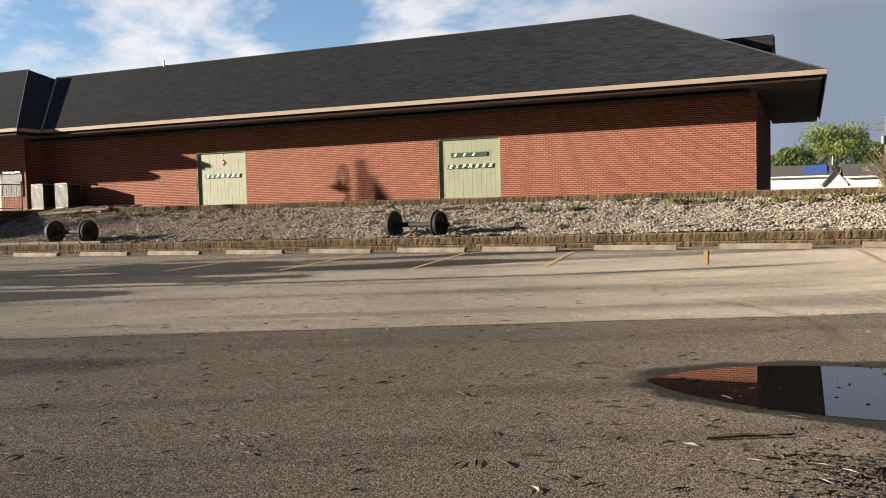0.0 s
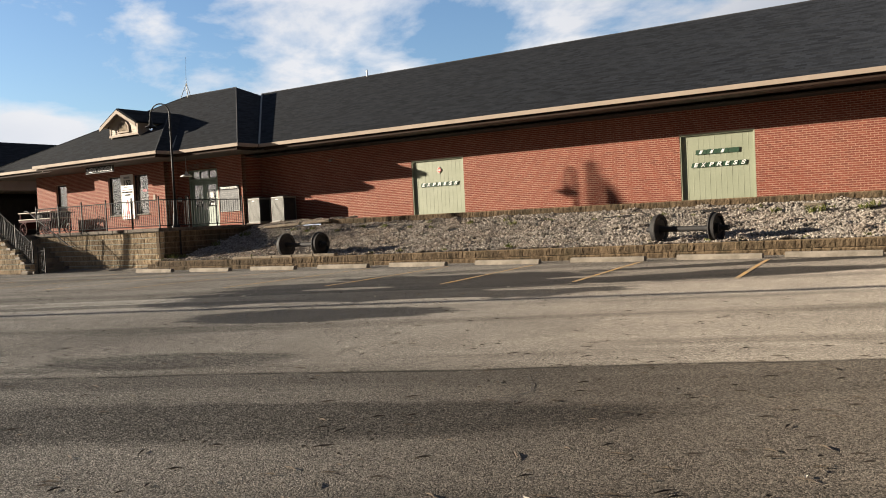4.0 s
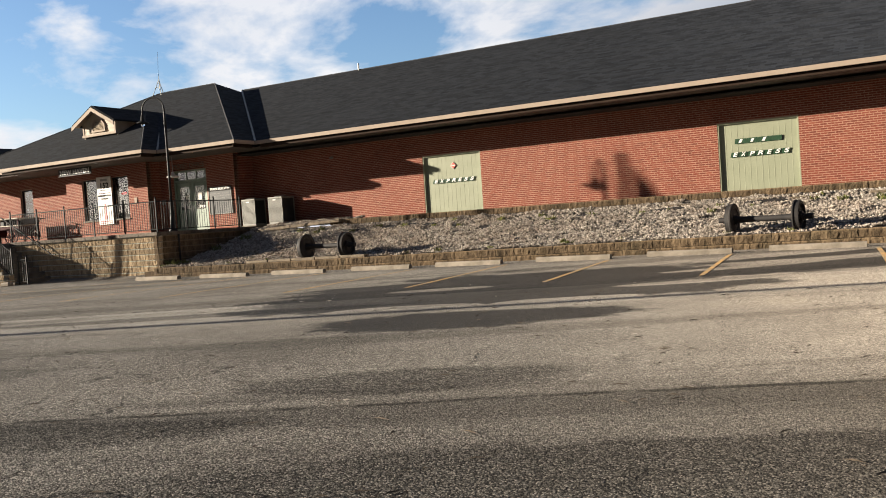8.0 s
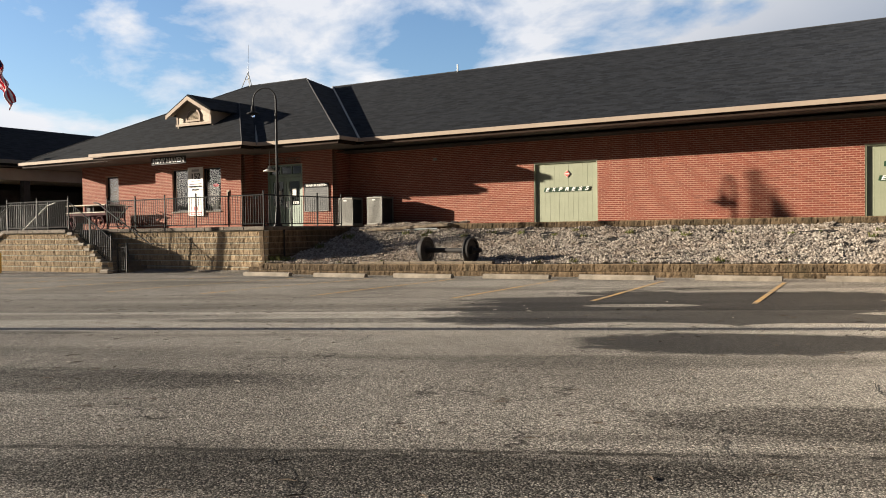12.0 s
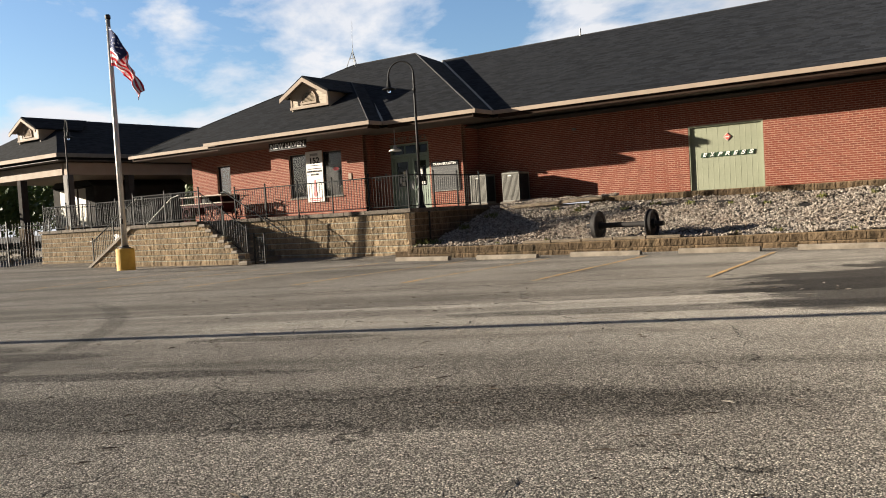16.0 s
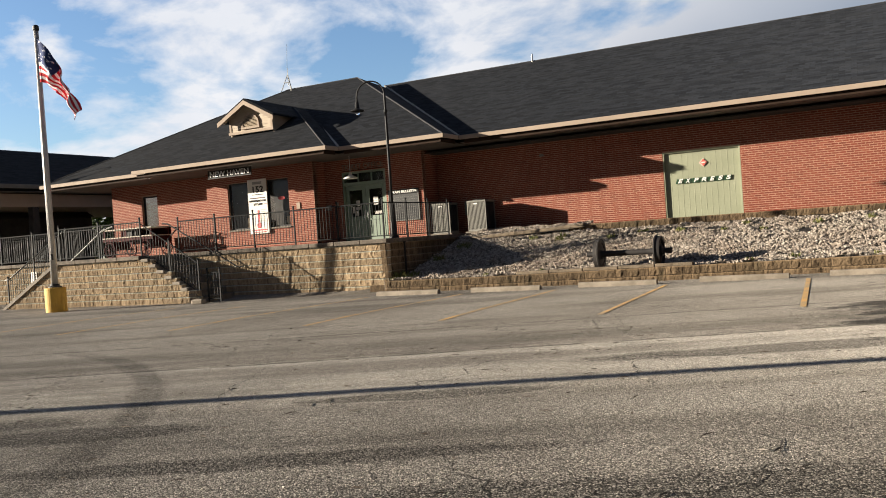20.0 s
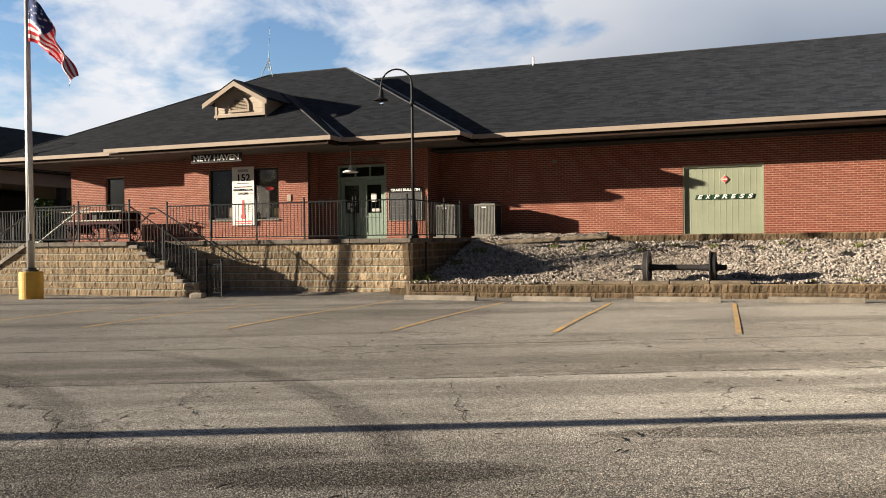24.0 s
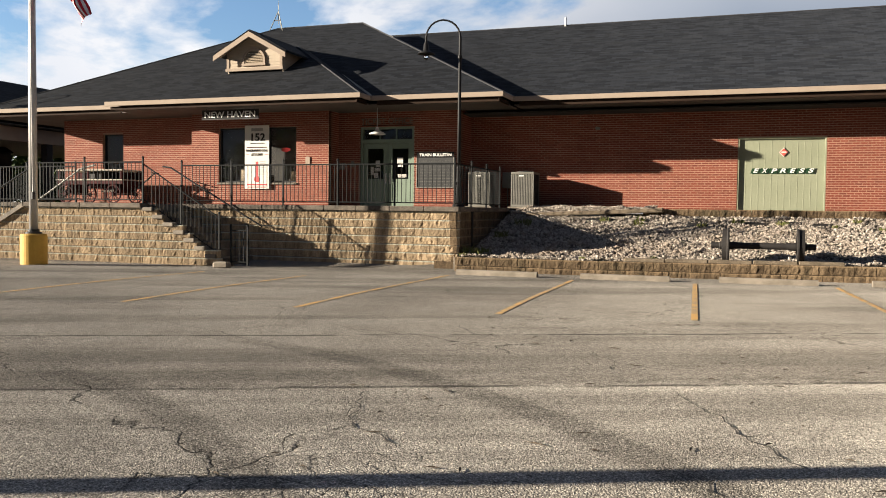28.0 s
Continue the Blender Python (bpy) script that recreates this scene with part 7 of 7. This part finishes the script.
def tree(x, y, z, h, w, mat, label, seed, clumps=16, leaves=170, leaf=0.16, name="tree"):
    r = random.Random(seed)
    t = thing(name, (x, y, z), label, "tree", "trees around the depot")
    tr = Mesh()
    tr.tube([(x, y, z - 0.2), (x + 0.05 * h * r.uniform(-1, 1), y, z + h * 0.35), (x + 0.04 * h * r.uniform(-1, 1), y, z + h * 0.75)], [h * 0.028, h * 0.02, h * 0.006], 8)
    part("trunk", tr, "bark", t)
    m = Mesh()
    for i in range(clumps):
        a, f = r.uniform(0, 6.28), r.uniform(0.25, 1.0)
        zz = z + h * r.uniform(0.34, 0.92)
        k = w * (1 - abs((zz - z) / h - 0.55) * 1.1) * f
        c = Vector((x + k * math.cos(a), y + k * math.sin(a), zz))
        part("limb", Mesh().tube([(x, y, max(z + h * 0.22, zz - h * 0.18)), tuple(c)], [h * 0.009, h * 0.003], 5), "bark", t)
        leaf_cloud(m, c, w * r.uniform(0.28, 0.5), leaves, leaf, r)
    part("crown", m, mat, t)
    return t


# east of the depot, behind the white houses
for i, (x, y, h, w, mt) in enumerate(((-5.5, 108, 5.8, 2.6, "leaf"), (-2.8, 104, 6.6, 2.6, "leaf"), (1.6, 106, 9.6, 3.8, "leaf_yellow"), (5.6, 104, 6.8, 3.2, "leaf"), (9.5, 110, 7.0, 4.0, "leaf_yellow"), (13.5, 112, 7.4, 4.0, "leaf"), (18, 112, 8.0, 4.5, "leaf_yellow"), (24, 115, 8.5, 5, "leaf"), (32, 118, 9, 5, "leaf"), (-10, 118, 6, 4, "leaf"))):
    tree(x, y, 1.0, h * 0.84, w, mt, "broad green tree in spring leaf behind the houses", 20 + i, clumps=30, leaves=420, leaf=0.11)
# west, behind the shelter
for i, (x, y, h, w) in enumerate(((-72, 30, 5.6, 3.2), (-76, 36, 6.0, 3.4), (-70, 24, 4.8, 3.0), (-80, 27, 6.2, 3.8), (-66, 19, 3.6, 2.4), (-52.5, 45, 4.6, 2.2), (-54, 49, 5.0, 2.4), (-85, 40, 7, 4), (-68, 45, 5.4, 3.2), (-63, 50, 5.2, 3.0), (-72, 52, 6.0, 3.6))):
    tree(x, y, 0.0, h, w, "leaf" if i not in (5, 6) else "leaf_yellow", "dense green tree behind the shelter", 50 + i, clumps=16, leaves=130, leaf=0.2)

for i, (x, y, h, w) in enumerate(((-67, 15.5, 2.6, 1.9), (-70, 18.5, 3.0, 2.2), (-72, 13.5, 3.0, 2.2), (-74, 21.5, 3.4, 2.6), (-66.5, 21.5, 2.4, 1.7), (-78, 17.0, 3.6, 2.8))):
    tree(x, y, 0.0, h, w, "leaf", "dense low tree behind the black iron fence", 140 + i, clumps=18, leaves=120, leaf=0.18)

for i, (x, y, h, w) in enumerate(((-59, 46, 3.4, 2.4), (-63, 43, 3.2, 2.4), (-67, 41, 3.6, 2.6), (-71, 45, 3.6, 2.6), (-76, 47, 3.8, 2.8), (-56, 52, 3.6, 2.6))):
    tree(x, y, 0.0, h, w, "leaf", "dense low tree beyond the end of the depot", 210 + i, clumps=20, leaves=110, leaf=0.18)


def shrub(x, y, z, h, w, seed, label, mat="weed"):
    r = random.Random(seed)
    s = thing("shrub", (x, y, z), label, "shrub")
    m, lv = Mesh(), Mesh()
    for i in range(130):
        a, b = r.uniform(0, 6.28), r.uniform(0.2, 1.0)
        tip = Vector((x + w * b * math.cos(a), y + w * b * math.sin(a), z + h * r.uniform(0.45, 1.0)))
        mid = Vector((x, y, z)).lerp(tip, 0.5) + Vector((0, 0, h * 0.12))
        m.tube([(x + r.uniform(-0.1, 0.1), y, z), mid, tip], [0.018, 0.013, 0.006], 4)
        leaf_cloud(lv, tip, 0.10, 5, 0.025, r)
    part("branches", m, "timber", s)
    part("leaves", lv, mat, s)


shrub(0.80, 25.4, 1.2, 1.35, 0.8, 9, "bare twiggy shrub at the end of the bank")
shrub(0.9, 24.4, 1.05, 0.6, 0.7, 11, "low yellow-green shrub on the gravel bank")


# ---------------------------------------------------------------- far houses and a utility pole
def house(x0, x1, y, z0, wall_h, roof_h, label, tarp=None, gable=True):
    h = thing("house", ((x0 + x1) / 2, y, z0), label, "house", "houses behind the depot")
    part("wall", Mesh().box(x0, y, z0, x1, y + 8, z0 + wall_h), "house_white", h)
    o = 0.3
    m = Mesh()
    slab(m, [(x0 - o, y - o, z0 + wall_h), (x1 + o, y - o, z0 + wall_h), (x1 + o, y + 4, z0 + wall_h + roof_h), (x0 - o, y + 4, z0 + wall_h + roof_h)], 0.12)
    slab(m, [(x1 + o, y + 8 + o, z0 + wall_h), (x0 - o, y + 8 + o, z0 + wall_h), (x0 - o, y + 4, z0 + wall_h + roof_h), (x1 + o, y + 4, z0 + wall_h + roof_h)], 0.12)
    part("roof", m, "house_roof", h)
    for x in (x0 + 0.01, x1 - 0.01):
        part("gable", Mesh().prism([(y, z0 + wall_h), (y + 8, z0 + wall_h), (y + 4, z0 + wall_h + roof_h)], 0, x - 0.05, x + 0.05), "house_white", h)
    part("fascia", Mesh().box(x0 - 0.3, y - 0.36, z0 + wall_h - 0.12, x1 + 0.3, y - 0.305, z0 + wall_h + 0.02), "white", h)
    if tarp:
        a, b = tarp
        zz = z0 + wall_h
        m = Mesh()
        slab(m, [(a, y + 0.6, zz + roof_h * 0.2 + 0.05), (b, y + 0.6, zz + roof_h * 0.2 + 0.05), (b, y + 3.5, zz + roof_h * 0.9 + 0.05), (a, y + 3.5, zz + roof_h * 0.9 + 0.05)], 0.04)
        part("tarpaulin", m, "blue", h, "blue tarpaulin over part of the roof")
    return h


house(-4.6, 0.5, 84, 1.0, 2.0, 1.1, "low white house with a grey roof", (-1.6, 0.4))
house(1.9, 8.5, 82, 1.0, 1.8, 1.2, "low white house with a grey roof and a gable")
g = thing("shed", (0.6, 76, 0.2), "small white gabled shed between the houses", "shed")
part("front", Mesh().prism([(-0.1, 0.8), (1.7, 0.8), (1.7, 2.15), (0.8, 3.2), (-0.1, 2.15)], 1, 76.0, 79.0), "house_white", g)
for s in (-1, 1):
    m = Mesh()
    slab(m, [(0.8, 75.8, 3.3), (0.8 + s * 1.1, 75.8, 2.05), (0.8 + s * 1.1, 79.2, 2.05), (0.8, 79.2, 3.3)], 0.08)
    part("roof", m, "house_roof", g)
house(9.5, 18, 86, 1.0, 2.0, 1.4, "white house with a grey roof", (10, 12))
up = thing("utility_pole", (5.65, 92, 0.5), "grey utility pole with crossarms and a transformer", "utility pole")
part("pole", Mesh().tube([(5.65, 92, 0.5), (5.65, 92, 8.6)], [0.16, 0.11], 10), "timber", up)
for z in (7.9, 7.3):
    part("crossarm", Mesh().box(4.65, 91.95, z, 6.65, 92.07, z + 0.12), "timber", up)
part("transformer", Mesh().lathe((5.4, 91.7, 6.0), (0, 0, 1), [(0.0, 0), (0.2, 0.0), (0.2, 0.75), (0.0, 0.8)], 14), "grey_metal", up)
up2 = thing("utility_pole", (0.9, 88, 0.5), "slim pale utility pole between the houses", "utility pole")
part("pole", Mesh().tube([(0.9, 88, 0.5), (0.9, 88, 4.9)], [0.08, 0.06], 8), "wood", up2)

# the tall pole to the south-west whose shadow crosses the lot
up3 = thing("utility_pole", (-33.0, 2.31, 0.0), "tall wooden utility pole west of the parking lot", "utility pole")
part("pole", Mesh().tube([(-33.0, 2.31, -0.3), (-33.0, 2.31, 7.6)], [0.125, 0.105], 14), "timber", up3)

# trees south of the lot, which the windows mirror
for i, (x, y, h, w) in enumerate(((-76, -40, 13, 7), (-64, -36, 14, 7), (-52, -38, 13, 7), (-40, -36, 14, 7), (-28, -38, 13, 7), (-16, -36, 14, 7), (-4, -38, 13, 7), (8, -36, 14, 7), (20, -38, 13, 7), (32, -36, 12, 7))):
    tree(x, y, 0.0, h, w, "leaf", "green tree on the far side of the parking lot", 80 + i, clumps=20, leaves=90, leaf=0.55)

for i, (x, y, h, w) in enumerate(((-122, -22, 5.0, 4.5), (-128, -34, 5.6, 5.0), (-118, -44, 5.2, 4.5), (-126, -56, 5.8, 5.0), (-112, -66, 5.4, 4.5), (-102, -74, 5.6, 4.5))):
    tree(x, y, 0.0, h, w, "leaf", "low green tree far beyond the parking lot", 180 + i, clumps=14, leaves=80, leaf=0.5)


# ---------------------------------------------------------------- small litter on the lot
ch = thing("concrete_chunk", (-35.6, 19.1, -0.07), "pale broken piece of concrete at the foot of the stairs", "rubble")
m = Mesh().box(-35.78, 19.0, -0.075, -35.42, 19.22, 0.07, 0.03)
m.v = [(x + 0.03 * noise.noise(Vector((x * 7, y * 7, z * 7))), y + 0.2 * (x + 35.6), z + 0.03 * noise.noise(Vector((x * 6, y * 6, 2)))) for x, y, z in m.v]
part("block", m, "stop", ch)
st = thing("stick", (-1.58, 5.2, 0.0), "thin dark fallen branch beside the puddle", "branch")
part("twig", Mesh().tube([(-1.80, 5.10, 0.012), (-1.62, 5.19, 0.02), (-1.45, 5.27, 0.014), (-1.36, 5.34, 0.012)], [0.010, 0.012, 0.008, 0.004], 6), "bark", st)
part("twig", Mesh().tube([(-1.5, 5.25, 0.014), (-1.42, 5.24, 0.02)], [0.005, 0.002], 5), "bark", st)
rnd = random.Random(12)
m = Mesh()
for i in range(2200):
    x = rnd.uniform(-27, 3) if i % 3 else rnd.uniform(-9, 3)
    y = rnd.uniform(2.2, 13) if i % 3 else rnd.uniform(2.2, 8)
    a, l = rnd.gauss(0.5, 0.7), rnd.choice((0.012, 0.018, 0.03, 0.055, 0.08)) * rnd.uniform(0.6, 1.2)
    wd = min(0.008, l * 0.3)
    dx, dy = math.cos(a), math.sin(a)
    m.quad((x - dx * l, y - dy * l, 0.006), (x + dy * wd, y - dx * wd, 0.010), (x + dx * l, y + dy * l, 0.006), (x - dy * wd, y + dx * wd, 0.014))
for i in range(700):
    x, y = rnd.gauss(-0.95, 0.32), rnd.gauss(4.72, 0.22)
    a, l = rnd.uniform(0, 6.28), rnd.uniform(0.008, 0.035)
    dx, dy = l * math.cos(a), l * math.sin(a)
    m.quad((x - dx, y - dy, 0.006), (x + dy * 0.35, y - dx * 0.35, 0.012), (x + dx, y + dy, 0.007), (x - dy * 0.35, y + dx * 0.35, 0.016))
part("leaf_litter", m, "bark", None, "scattered dry leaf bits and twigs on the asphalt", kind="stuff", category="leaf litter")
m = Mesh()
for i in range(90):
    x, y = rnd.uniform(-27, 3), rnd.uniform(2.2, 16)
    a, l = rnd.uniform(0, 6.28), rnd.uniform(0.02, 0.06)
    dx, dy = l * math.cos(a), l * math.sin(a)
    m.quad((x - dx, y - dy, 0.007), (x + dy * 0.4, y - dx * 0.4, 0.012), (x + dx, y + dy, 0.007), (x - dy * 0.4, y + dx * 0.4, 0.014))
for i in range(46):
    x, y = rnd.gauss(-1.0, 0.40), rnd.gauss(4.75, 0.25)
    a, l = rnd.gauss(2.7, 0.5), rnd.uniform(0.02, 0.055)
    dx, dy = l * math.cos(a), l * math.sin(a)
    m.quad((x - dx, y - dy, 0.016), (x + dy * 0.10, y - dx * 0.10, 0.020), (x + dx, y + dy, 0.016), (x - dy * 0.10, y + dx * 0.10, 0.022))
part("paper_bits", m, "wood", None, "small pale scraps and straws scattered on the asphalt", kind="stuff", category="litter")


# ---------------------------------------------------------------- single bricks, last
BRICK_DATA = Mesh().box(0, 0, 0, BRICK - 0.012, 0.02, COURSE - 0.018).data("brick")
BRICK_DATA.materials.append(M["brick"])
for wall, pieces, y in ((wall_main, pieces_main, 28.35), (wall_bay, pieces_bay, BAY_Y), (wall_station, pieces_station, 27.2)):
    for x, z, out in pieces:
        b = new("brick", BRICK_DATA)
        b.parent = wall
        b.location = (x, y + out, z)
